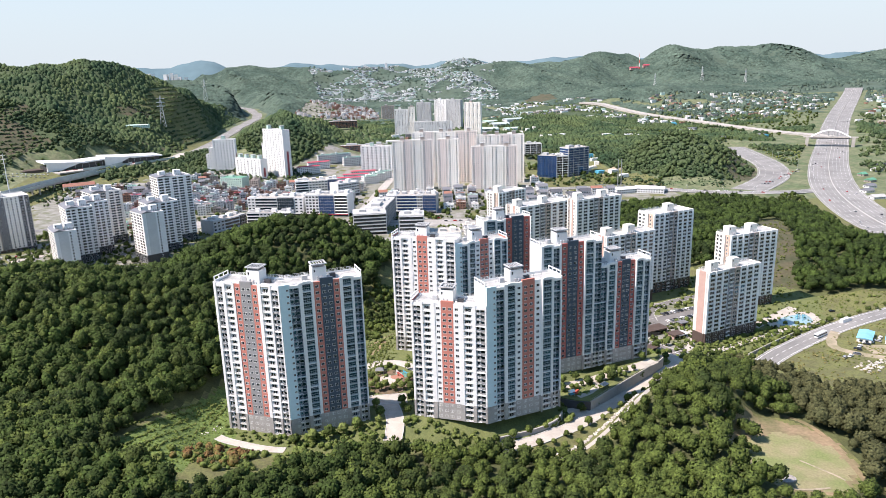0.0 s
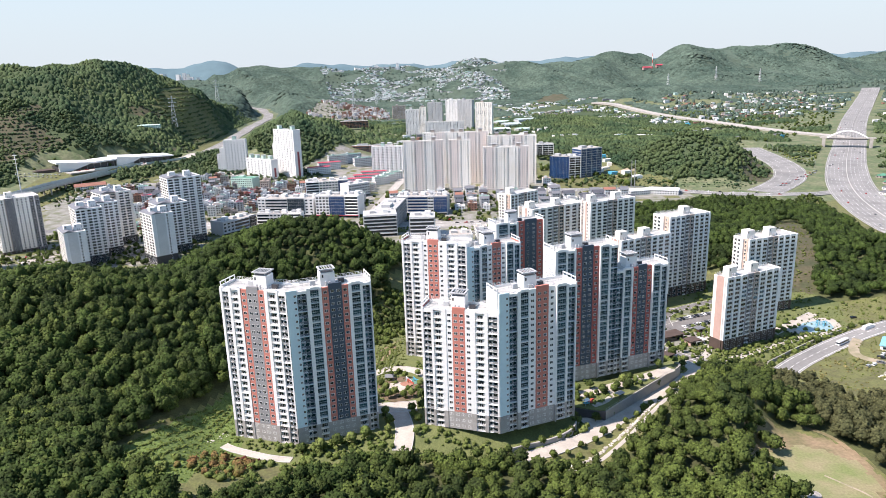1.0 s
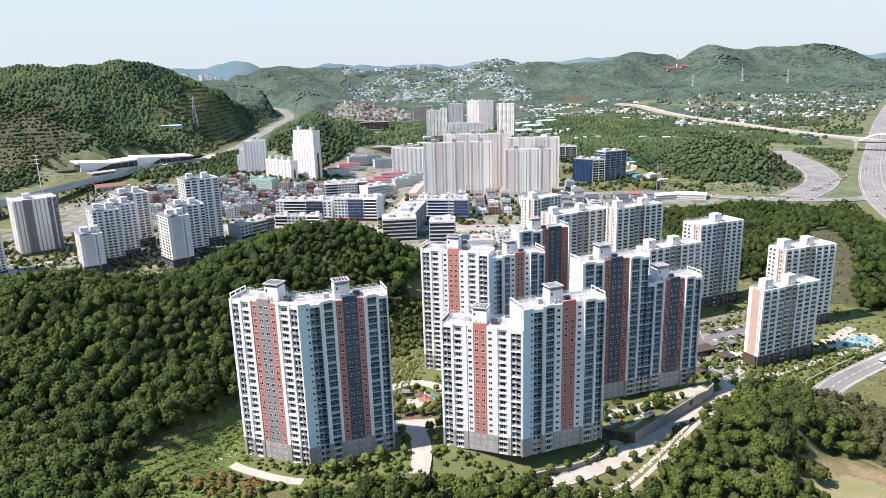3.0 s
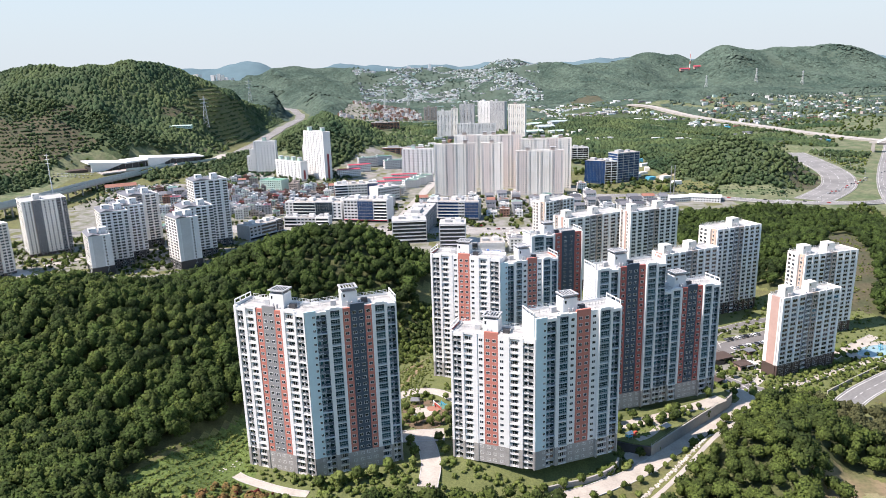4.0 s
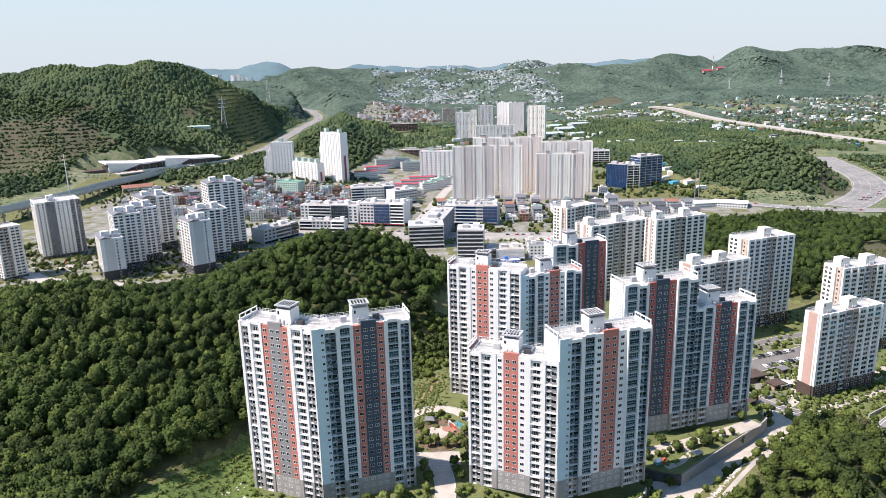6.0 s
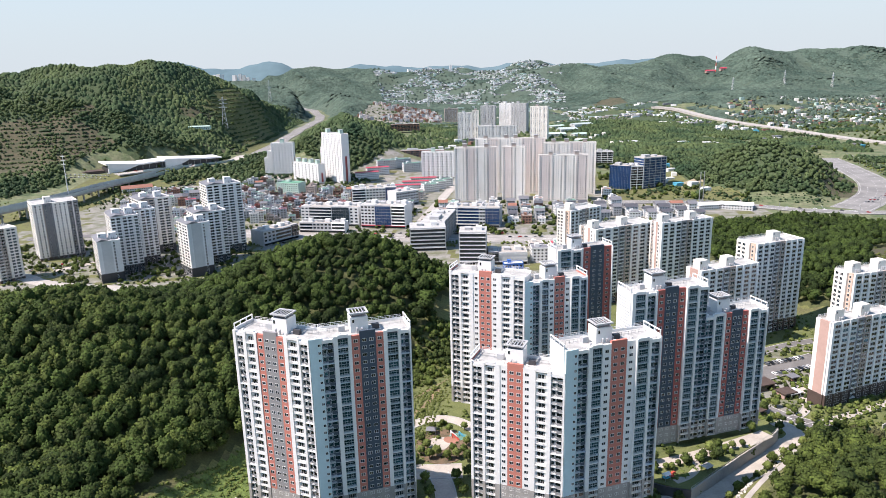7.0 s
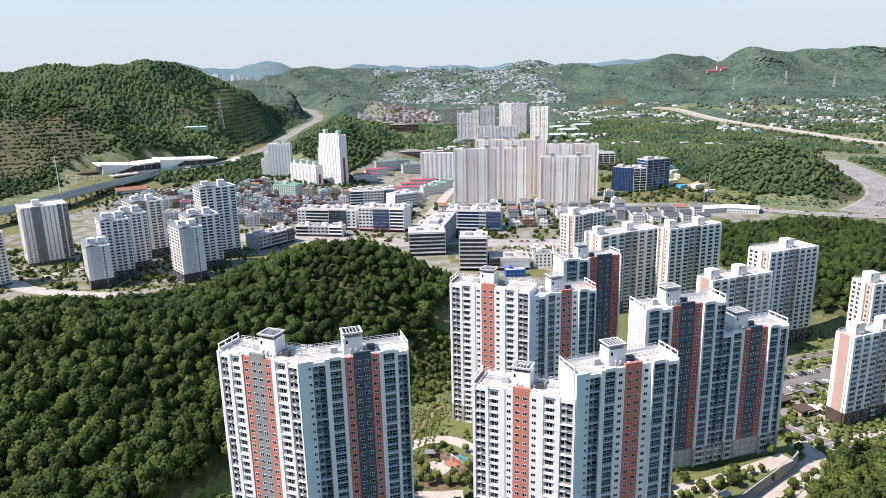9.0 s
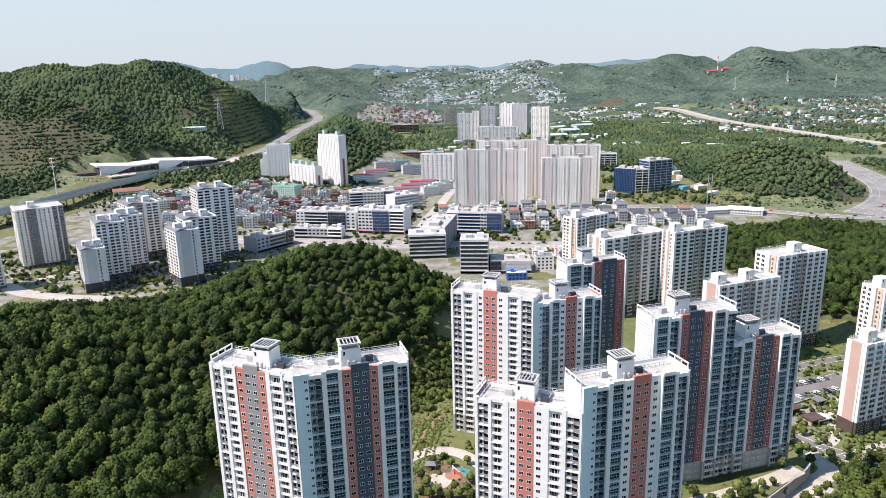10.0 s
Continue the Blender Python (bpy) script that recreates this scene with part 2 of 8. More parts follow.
def inside(points, x, y):
    """Which of x, y lie in a plan polygon."""
    x, y = np.asarray(x, float), np.asarray(y, float)
    hit = np.zeros(x.shape, bool)
    for (ax, ay), (bx, by) in zip(points, points[1:] + points[:1]):
        cross = (ay > y) != (by > y)
        hit ^= cross & (x < (bx - ax) * (y - ay) / (by - ay + 1e-9) + ax)
    return hit


RIDGE = [(-560, 200), (-152, 228), (-146, 262), (-138, 288), (-129, 308), (-118, 336), (-97, 372), (-62, 405), (-54, 450), (-45, 490), (-30, 520), (-30, 560), (-55, 610), (-110, 640), (-190, 640), (-260, 622), (-320, 590), (-420, 540), (-560, 480)]
FRONT = [(-330, 130), (-330, 262), (-150, 262), (-130, 246), (-104, 230), (-72, 240), (-52, 260), (-24, 273), (1, 281), (24, 278), (40, 266), (60, 269), (76, 283), (95, 303), (119, 331), (133, 350), (146, 368), (156, 384), (178, 396), (186, 357), (196, 322), (235, 320), (280, 300), (290, 130)]
EAST = [(215, 575), (196, 620), (190, 700), (225, 850), (330, 890), (430, 862), (452, 770), (440, 690), (432, 620), (428, 540), (420, 488), (340, 494), (316, 504), (290, 507), (284, 528), (262, 548)]
BANK_GAP = [(262, 535), (284, 528), (306, 561), (337, 635), (366, 725), (336, 722), (306, 645), (272, 575)]
BARE = (148, 264, 27, 33)
TOWN_AREA = [(-600, 600), (-420, 560), (-300, 625), (-190, 650), (-60, 640), (0, 620), (190, 640), (215, 860), (330, 920), (330, 1010), (150, 1010), (140, 1250), (-60, 1400), (-225, 1385), (-270, 1270), (-330, 1240), (-470, 1240), (-600, 1100)]


PLAIN = [(-500, 3000), (250, 2880), (300, 4350), (-880, 4350)]
BRICK_QUARTER = [(-480, 2220), (-195, 2290), (-240, 2640), (-470, 2600)]
EARTH_FIELDS = [[(-940, 1281), (-885, 1335), (-831, 1401), (-815, 1395), (-841, 1335), (-737, 1330), (-764, 1253), (-770, 1208), (-800, 1130), (-940, 1130)], [(-735, 1447), (-690, 1510), (-644, 1560), (-560, 1490), (-543, 1432), (-617, 1407), (-662, 1432), (-710, 1421)]]
CUT_SLOPE = [(462, 1120), (505, 1180), (535, 1160), (505, 1080), (470, 1010), (446, 1020), (452, 1075)]
TERRACES = [(-668, 1560), (-690, 1690), (-672, 1830), (-640, 1900), (-590, 1860), (-560, 1720), (-440, 1600), (-425, 1459), (-490, 1420), (-584, 1510)]
MIDDLE_WOODS = [(150, 1420), (330, 1350), (430, 1330), (560, 1480), (760, 1560), (700, 1900), (600, 2150), (330, 2200), (180, 1950), (240, 1700)]
VILLAGE = [(560, 1900), (900, 1950), (1500, 2400), (1350, 2750), (760, 2500)]


def off_roads(x, y):
    """True where no large road runs."""
    x, y = np.asarray(x, float), np.asarray(y, float)
    ok = np.ones(x.shape, bool)
    for line, half in ((HIGHWAY, 48), ([(612, 1430), (590, 1290), (562, 1150), (520, 1050), (470, 985), (430, 940)], 32), ([(520, 2520), (600, 2400), (700, 2100), (790, 1760), (830, 1600)], 34),
                       (VALLEY_ROAD, 34), ([(-515, 1456), (-540, 1350), (-640, 1235), (-730, 1040)], 24),
                       ([(150, 1010), (254, 1005), (325, 965), (463, 915), (608, 1100)], 20)):
        for (ax, ay), (bx, by) in zip(line[:-1], line[1:]):
            k = np.clip(((x - ax) * (bx - ax) + (y - ay) * (by - ay)) / ((bx - ax) ** 2 + (by - ay) ** 2), 0, 1)
            ok &= np.hypot(x - ax - k * (bx - ax), y - ay - k * (by - ay)) > half
    return ok


def woods(x, y):
    """True where trees stand close."""
    x, y = np.asarray(x, float), np.asarray(y, float)
    near = inside(RIDGE, x, y) | inside(FRONT, x, y) | inside(EAST, x, y)
    near &= (((x - BARE[0]) / BARE[2]) ** 2 + ((y - BARE[1]) / BARE[3]) ** 2 > 1) | ((x < 138) & (y > 262))
    near &= ~inside(BANK_GAP, x, y)
    park = hills(x, y, PARK_HILLS)
    far = hills(x, y, FAR_HILLS)
    fields = (park < 34) & (wave(x, y, 60, 2) > 0.1) & (x < -300) & (y < 1760)
    for area in EARTH_FIELDS + [TERRACES]:
        fields |= inside(area, x, y)
    glades = (wave(x, y, 48, 6) > 0.62) & (x > 60) & (y > 1330) & (y < 2000) & (park < 46)
    away = ((park > 9) & ~fields & ~glades) | (far > 24 + 14 * wave(x, y, 110, 5)) | ((wave(x, y, 95, 7) > 0.25) & (y > 1350)) | ((y > 2080) & (y < 3050) & (x < 280) & (x > -900) & ((x < -200) | (wave(x, y, 52, 15) > 0.0))) | ((y > 2600) & (y < 4420) & (x < -500) & (x > -1500))
    away |= inside(MIDDLE_WOODS, x, y) & (wave(x, y, 62, 12) > -0.1)
    away &= (y > 1000) & ~inside(TOWN_AREA, x, y) & ~inside(BRICK_QUARTER, x, y) & ~(inside(PLAIN, x, y) & (wave(x, y, 60, 9) < 0.55)) & ~(inside(VILLAGE, x, y) & (wave(x, y, 55, 11) < 0.3))
    away &= ~inside(CUT_SLOPE, x, y) & ~inside(QUARRY, x, y) & ~(inside(FARMLAND, x, y) & (wave(x, y, 48, 14) < 0.2))
    road_free = off_roads(x, y)
    away &= road_free
    near &= road_free
    for cx, cy, r in ((-700, 1240, 60), (-620, 1300, 60), (-180, 1395, 40), (-285, 2050, 55), (180, 1325, 30), (-560, 1470, 30), (0, 1900, 150), (-170, 2340, 40), (-20, 1850, 130), (-380, 1235, 40)):
        away &= np.hypot(x - cx, y - cy) > r
    return near | away


SLOPE = [(-150, 244), (-132, 234), (-108, 244), (-100, 284), (-106, 318), (-116, 338), (-129, 300), (-140, 270)]
QUARRY = [(345, 2760), (380, 2860), (430, 2900), (470, 2840), (465, 2730), (410, 2700)]
FARMLAND = [(255, 2215), (640, 2150), (600, 2420), (560, 2640), (300, 2700), (200, 2560)]
MEADOW = paint("lush_slope_grass", (0.118, 0.168, 0.042), 0.95, 0.30, 3, 1.0, bump=0.5, second=(0.080, 0.120, 0.030))
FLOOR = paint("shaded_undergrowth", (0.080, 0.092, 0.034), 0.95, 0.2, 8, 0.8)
TOWN_GROUND = paint("trodden_town_ground", (0.25, 0.24, 0.222), 0.95, 0.18, 13, 2.0, second=(0.12, 0.132, 0.075))
FIELDS = paint("patchwork_of_far_fields", (0.15, 0.16, 0.088), 0.95, 0.3, 22, 5.0, second=(0.075, 0.110, 0.045))
LAWN = paint("bright_trimmed_bank", (0.130, 0.148, 0.052), 0.95, 0.24, 7, 0.7, bump=0.2, second=(0.095, 0.115, 0.04))
gx = sheet_lines([(-3800, -1500, 60), (-1500, -600, 20), (-600, -170, 5), (-170, -60, 2.5), (-60, 20, 4), (20, 115, 2.5), (115, 185, 1.75), (185, 420, 5), (420, 1000, 16), (1000, 3800, 60)])
gy = sheet_lines([(-600, 120, 40), (120, 230, 5), (230, 304, 1.85), (304, 396, 2.5), (396, 700, 5), (700, 2200, 16), (2200, 4900, 45)])
GX, GY = np.meshgrid(gx, gy)
GZ = terrain(GX, GY)
rows_n, cols_n = GX.shape
idx = np.arange(rows_n * cols_n).reshape(rows_n, cols_n)
quads = np.stack([idx[:-1, :-1], idx[:-1, 1:], idx[1:, 1:], idx[1:, :-1]], -1).reshape(-1, 4)
CX, CY = ((GX[:-1, :-1] + GX[1:, 1:]) / 2).ravel(), ((GY[:-1, :-1] + GY[1:, 1:]) / 2).ravel()
slot = np.zeros(len(CX), int)
slot[(CY > 1250) | (np.abs(CX) > 700)] = 4
slot[(CX > 330) & (CY > 880)] = 4
TOWN = inside(TOWN_AREA, CX, CY)
slot[TOWN] = 3
slot[TOWN & (CY < 800) & (wave(CX, CY, 11, 5) > 0.3)] = 0
slot[TOWN & (CY >= 800) & (wave(CX, CY, 13, 9) > 0.62)] = 0
for area in EARTH_FIELDS:
    slot[inside(area, CX, CY)] = 9
slot[inside(TERRACES, CX, CY)] = 0
slot[inside(CUT_SLOPE, CX, CY)] = 9
slot[inside(BANK_GAP, CX, CY)] = 9
slot[inside(BRICK_QUARTER, CX, CY)] = 3
slot[inside([(-120, 262), (-30, 276), (20, 280), (60, 296), (130, 350), (260, 430), (300, 520), (210, 560), (100, 640), (0, 620), (-30, 500), (-60, 400), (-112, 330)], CX, CY)] = 5
slot[inside(SLOPE, CX, CY)] = 10
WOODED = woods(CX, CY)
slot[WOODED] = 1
slot[inside([(112, 388), (160, 412), (206, 452), (200, 500), (140, 490), (112, 440)], CX, CY) & (wave(CX, CY, 6, 2) > -0.1)] = 3
slot[WOODED & (CY > 1000)] = 7
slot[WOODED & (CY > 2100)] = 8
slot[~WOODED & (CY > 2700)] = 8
slot[inside(FARMLAND, CX, CY) & (wave(CX, CY, 55, 3) < 0.35)] = 7
slot[inside(QUARRY, CX, CY)] = 9
uneven = 0.10 * wave(CX, CY, 4.5, 8) + 0.06 * wave(CX, CY, 1.7, 3)
slot[((CX - BARE[0]) / BARE[2]) ** 2 + ((CY - BARE[1]) / BARE[3]) ** 2 < 0.88 + uneven] = 2
slot[((CX - BARE[0] - 1) / 21) ** 2 + ((CY - BARE[1] + 7) / 23) ** 2 < 0.95 + 2.4 * uneven] = 6
ground_mesh = bpy.data.meshes.new("ground")
ground_mesh.from_pydata(np.stack([GX, GY, GZ], -1).reshape(-1, 3).tolist(), [], quads.tolist())
for m in (GRASS, FLOOR, EARTH, TOWN_GROUND, FIELDS, LAWN, DRY, HILL_FLOOR, FAR_FLOOR, TERRACE_SOIL, MEADOW):
    ground_mesh.materials.append(m)
ground_mesh.polygons.foreach_set("use_smooth", [True] * len(ground_mesh.polygons))
ground_mesh.polygons.foreach_set("material_index", slot.tolist())
ground = tagged(new("ground", ground_mesh), "rolling green land with wooded hills, town and roads", "ground", kind="structure")

# ---- roads and paved ground, laid over the land ----
LINE = paint("white_road_paint", (0.72, 0.72, 0.70), 0.7, 0.08, 3, 0.6)
PAVING = paint("beige_paving", (0.43, 0.395, 0.345), 0.9, 0.09, 6, 0.8, second=(0.35, 0.32, 0.28))
DUST = paint("dusty_street_ground", (0.33, 0.315, 0.29), 0.95, 0.10, 14, 1.2, second=(0.24, 0.23, 0.215))
KERB = paint("grey_kerb_stone", (0.46, 0.45, 0.43), 0.85, 0.06, 3, 0.4)


MOTORWAY = paint("worn_motorway_concrete", (0.245, 0.24, 0.23), 0.9, 0.12, 26, 1.4, second=(0.17, 0.168, 0.162))


def smooth_line(points, step=8.0):
    """A rounded line through plan points, in even steps."""
    p = np.array(points, float)
    for _ in range(3):
        q = [p[0]]
        for a, b in zip(p[:-1], p[1:]):
            q += [a * 0.75 + b * 0.25, a * 0.25 + b * 0.75]
        p = np.array(q + [p[-1]])
    gaps = np.hypot(*np.diff(p, axis=0).T)
    at = np.concatenate([[0], np.cumsum(gaps)])
    s = np.linspace(0, at[-1], max(2, int(at[-1] / step)))
    return np.stack([np.interp(s, at, p[:, 0]), np.interp(s, at, p[:, 1])], -1)


def ribbon(name, line, width, material, lift=0.35, offset=0.0, thick=0.5, dash=0, levels=None, parent=None, cross=0):
    """A strip along a plan line, with edges; dash: leave every other stretch of that many steps open."""
    d = np.gradient(line, axis=0)
    d /= np.hypot(d[:, 0], d[:, 1])[:, None]
    side = np.stack([d[:, 1], -d[:, 0]], -1)
    mid = line + side * offset
    l, r = mid - side * width / 2, mid + side * width / 2
    z = np.maximum(np.maximum(terrain(*l.T), terrain(*r.T)), terrain(*mid.T)) + lift if levels is None else levels
    s = Shape()
    for i in range(len(line) - 1):
        if dash and (i // dash) % 2:
            continue
        j = i + 1
        low = [(*l[i], z[i] - thick), (*r[i], z[i] - thick), (*r[j], z[j] - thick), (*l[j], z[j] - thick)]
        s.hexa(low, [(p[0], p[1], p[2] + thick) for p in low])
    return part(name, s, material, parent), z


def road(label, points, width, material=ASPHALT, step=8.0, lift=0.35, lanes=(), kerbs=True, name="road", thick=2.0):
    line = smooth_line(points, step)
    ob, z = ribbon(name, line, width, material, lift, thick=thick)
    tagged(ob, label, "road", kind="structure")
    for k in lanes:
        ribbon("lane_line", line, 0.3, LINE, offset=k * width, levels=z + 0.02, thick=0.015, dash=0 if abs(k) > 0.4 else 1, parent=ob)
    if kerbs:
        for k in (-1, 1):
            ribbon("kerb", line, 0.4, KERB, offset=k * (width / 2 + 0.2), levels=z + 0.16, thick=0.5, parent=ob)
    return line, z


highway_line, highway_z = road("wide pale concrete motorway with many lanes", HIGHWAY, 60, MOTORWAY, 14, 0.6, (-0.46, -0.37, -0.28, -0.19, -0.1, 0.1, 0.19, 0.28, 0.37, 0.46))
tagged(ribbon("median_barrier", highway_line, 0.8, KERB, levels=highway_z + 1.0, thick=1.0)[0], "low grey concrete barrier along the motorway", "barrier", kind="structure")
road("curved slip road fanning into a toll plaza", [(612, 1430), (590, 1290), (562, 1150), (520, 1050), (470, 985), (430, 940)], 46, MOTORWAY, 8, 0.5, (-0.45, -0.25, 0.0, 0.25, 0.45))
road("grey main road through the junction", [(150, 1010), (254, 1005), (325, 965), (390, 925), (463, 912), (520, 930)], 20, MOTORWAY, 8, 0.75, (-0.45, 0.0, 0.45))
road("pale elevated road across the far valley", [(520, 2520), (600, 2400), (660, 2240), (700, 2100), (745, 1960), (790, 1760), (836, 1620), (880, 1535)], 30, CONCRETE, 20, 3.0, (0.0,), thick=6.0)
road("pale motorway curving behind the park hill", VALLEY_ROAD, 30, MOTORWAY, 20, 1.0, (-0.2, 0.2))
rail_line, rail_z = road("pale road running past the station", [(-515, 1456), (-522, 1400), (-560, 1320), (-640, 1235), (-672, 1190)], 24, CONCRETE, 10, 0.6, (-0.3, 0.3))
road("dusty unfinished avenue through the town", [(-330, 830), (-230, 812), (-100, 800), (60, 794), (160, 800), (240, 860)], 34, DUST, 10, 0.3, (-0.3, -0.02, 0.02, 0.3), kerbs=True)
road("town street leading to the high-rises", [(-108, 800), (-104, 880), (-96, 1000), (-86, 1128), (-78, 1240)], 13, CONCRETE, 10, 0.5, (0.0,))
road("street along the valley towers", [(-560, 640), (-470, 660), (-420, 620), (-330, 610)], 14, CONCRETE, 8, 0.4, (0.0,))
road("street between valley towers and town", [(-560, 800), (-440, 830), (-330, 830)], 16, ASPHALT, 8, 0.4, (0.0,))
ESTATE_ROAD = [(24, 279), (30, 281.6), (45, 288), (60, 299), (71, 307), (87.5, 325), (107, 343), (125, 361), (136, 369), (139, 377), (133, 386)]
DRIVE = [(-26, 283), (-25, 296), (-27.5, 310), (-31, 320)]
road("pale estate road curving below the towers", ESTATE_ROAD, 7.5, PAVING, 2.5, 0.12, thick=0.6)
road("paved turning place before the garage mouth", [(67, 302), (66, 310), (65, 318)], 13, PAVING, 2.0, 0.10, kerbs=False, thick=0.6)
road("pale drive between the towers", DRIVE, 8, PAVING, 2.5, 0.15, thick=0.6)
road("pale paved forecourt between the towers", [(-46, 320), (-34, 321), (-21, 322.5)], 10, PAVING, 2.5, 0.19, thick=0.6)
road("pale crescent walk behind the play garden", [(-52, 356), (-45, 364), (-37, 368), (-27, 367), (-20, 361), (-12, 352)], 5.5, PAVING, 2.5, 0.15, thick=0.6)
road("grey footpath below the boulder ditch", [(46, 272.5), (57, 274), (72, 289), (91.5, 308), (115, 334), (129, 352)], 2.0, CONCRETE, 2.5, 0.10, kerbs=False, thick=0.5)
road("two-lane road beside the play pool", [(172, 352), (196, 384), (228, 408), (262, 430), (300, 448), (350, 470), (385, 475)], 13, MOTORWAY, 4, 0.2, (-0.42, 0.0, 0.42))
ESTATE_LANE = [(104, 452), (124, 434), (134, 423), (145, 407), (157, 398), (176, 388)]
road("grey estate lane past the end of the louvred tower", ESTATE_LANE, 9, ASPHALT, 3, 0.2, (-0.02, 0.02))
road("estate lane between slab blocks", [(128, 430), (150, 452), (150, 480), (178, 500), (230, 520)], 6, ASPHALT, 3, 0.2)
road("paved walk between the slab blocks", [(112, 392), (128, 420), (150, 452), (176, 470), (204, 470)], 4, PAVING, 2.5, 0.14, thick=0.5)
road("paved walk through the garden court", [(140, 400), (162, 412), (166, 440), (182, 456)], 3.5, PAVING, 2.5, 0.13, thick=0.5)
road("car park strip between the slab blocks", [(150, 456), (172, 468), (196, 482)], 14, ASPHALT, 3, 0.16, thick=0.6)
road("paved forecourt beside the pool", [(216, 446), (236, 462), (262, 482)], 6, PAVING, 2.5, 0.14, thick=0.5)
road("footpath below the big tower", [(-108, 287), (-105, 285), (-96, 281.3), (-87, 277.6), (-80, 275.4), (-74, 274.4)], 3.6, PAVING, 2.5, 0.12, thick=0.4)

# ---- apartment towers ----
def window_mesh(w, h, panes=2, glass=GLASS, frame_mat=FRAME, pale_half=False):
    """A window from its lower left corner, out towards -y: a frame with set-back panes, in one piece."""
    s = Shape()
    e, out = 0.08, -0.06
    xs = [0.0]
    for k in range(panes):
        xs += [k * (w - e) / panes + e, (k + 1) * (w - e) / panes]
    xs.append(w)
    zs = [0, e, h - e, h]
    n = len(xs)
    s.v = [(x, out, z) for z in zs for x in xs]
    for r in range(3):
        for c in range(n - 1):
            a = r * n + c
            ring = (a, a + 1, a + n + 1, a + n)
            if r == 1 and c % 2 == 1:
                i = len(s.v)
                s.v += [(s.v[k][0], -0.01, s.v[k][2]) for k in ring]
                s.f.append((i, i + 1, i + 2, i + 3)), s.k.append(2 if pale_half and c > n // 2 else 1)
                s.f += [(ring[k], ring[(k + 1) % 4], i + (k + 1) % 4, i + k) for k in range(4)]
                s.k += [0] * 4
            else:
                s.f.append(ring), s.k.append(0)
    edge = [0, n - 1, 4 * n - 1, 3 * n]
    i = len(s.v)
    s.v += [(s.v[k][0], 0.02, s.v[k][2]) for k in edge]
    s.f += [(edge[(k + 1) % 4], edge[k], i + k, i + (k + 1) % 4) for k in range(4)]
    s.k += [0] * 4
    return s.mesh("window", frame_mat, glass, *((PALE_PANE,) if pale_half else ()))


def balcony_mesh(w, wall, fh, band):
    """One storey of a bay of balconies: slab, rails, glazed front, with a white beam where band is set."""
    s = Shape()
    # shady wings take the shade-tinted frame and glass
    dim = wall is SHADED_GREY
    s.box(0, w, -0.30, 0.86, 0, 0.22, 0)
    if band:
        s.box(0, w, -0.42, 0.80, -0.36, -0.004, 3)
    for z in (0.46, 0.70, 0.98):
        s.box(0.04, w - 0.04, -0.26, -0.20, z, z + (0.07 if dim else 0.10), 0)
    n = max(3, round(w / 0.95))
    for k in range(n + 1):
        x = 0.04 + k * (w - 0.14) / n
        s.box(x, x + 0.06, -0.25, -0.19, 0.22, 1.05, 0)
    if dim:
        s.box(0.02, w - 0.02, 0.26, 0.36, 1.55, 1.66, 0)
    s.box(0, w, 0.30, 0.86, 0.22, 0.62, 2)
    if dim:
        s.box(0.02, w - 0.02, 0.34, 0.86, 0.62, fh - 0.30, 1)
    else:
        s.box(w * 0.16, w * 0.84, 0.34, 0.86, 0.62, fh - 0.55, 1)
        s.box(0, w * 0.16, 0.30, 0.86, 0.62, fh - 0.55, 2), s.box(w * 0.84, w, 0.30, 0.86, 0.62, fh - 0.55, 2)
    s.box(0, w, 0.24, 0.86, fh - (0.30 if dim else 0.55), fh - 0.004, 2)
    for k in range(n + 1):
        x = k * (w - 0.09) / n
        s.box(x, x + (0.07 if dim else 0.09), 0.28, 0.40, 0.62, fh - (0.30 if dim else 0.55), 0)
    return s.mesh("balcony", SHADED_FRAME if dim else FRAME, SHADED_GLASS if dim else GLASS, wall, WHITE)


def loggia_mesh(w, wall, fh, band):
    """One storey of a narrow corner bay: two white-framed windows over a slatted cooler rack."""
    s = Shape()
    s.box(0, w, 0.42, 0.86, 0, fh - 0.004, 2)
    if band:
        s.box(0, w, -0.40, 0.80, -0.32, -0.004, 0)
    s.box(0, w * 0.52, -0.16, 0.5, 0, 0.14, 0)
    for z in (0.3, 0.52, 0.74):
        s.box(0.02, w * 0.5, -0.14, -0.08, z, z + 0.06, 0)
    for x0, x1 in ((0.08, 0.38), (0.48, 0.94)):
        s.box(w * x0, w * x1, 0.32, 0.43, 0.98, fh - 0.42, 0)
        s.box(w * x0 + 0.09, w * x1 - 0.09, 0.30, 0.33, 1.07, fh - 0.51, 1)
    return s.mesh("loggia", SHADED_LOGGIA_FRAME if wall is SHADED_GREY else FRAME, SHADED_GLASS if wall is SHADED_GREY else GLASS, wall)


def window_column_mesh(w, floors, fh, h=1.5, rail=True):
    """A column of windows: frame, centre bar and glass a storey, with a sill box where rail is set."""
    s = Shape()
    for f in range(floors):
        z = f * fh + 0.7
        s.box(0, w, -0.08, 0.1, z, z + h, 0)
        for a, b in ((0.1, w * 0.5 - 0.05), (w * 0.5 + 0.05, w - 0.1)) if w > 1.2 else ((0.1, w - 0.1),):
            s.poly([(a, -0.084, z + 0.1), (b, -0.084, z + 0.1), (b, -0.084, z + h - 0.1), (a, -0.084, z + h - 0.1)], 1)
        if rail:
            s.box(-0.1, w + 0.1, -0.35, 0.1, z - 0.5, z - 0.05, 0)
    return s.mesh("window_column", FRAME, GLASS)


MESHES = {}


def kept(make, *key):
    name = (make, *key)
    if name not in MESHES:
        MESHES[name] = make(*key)
    return MESHES[name]


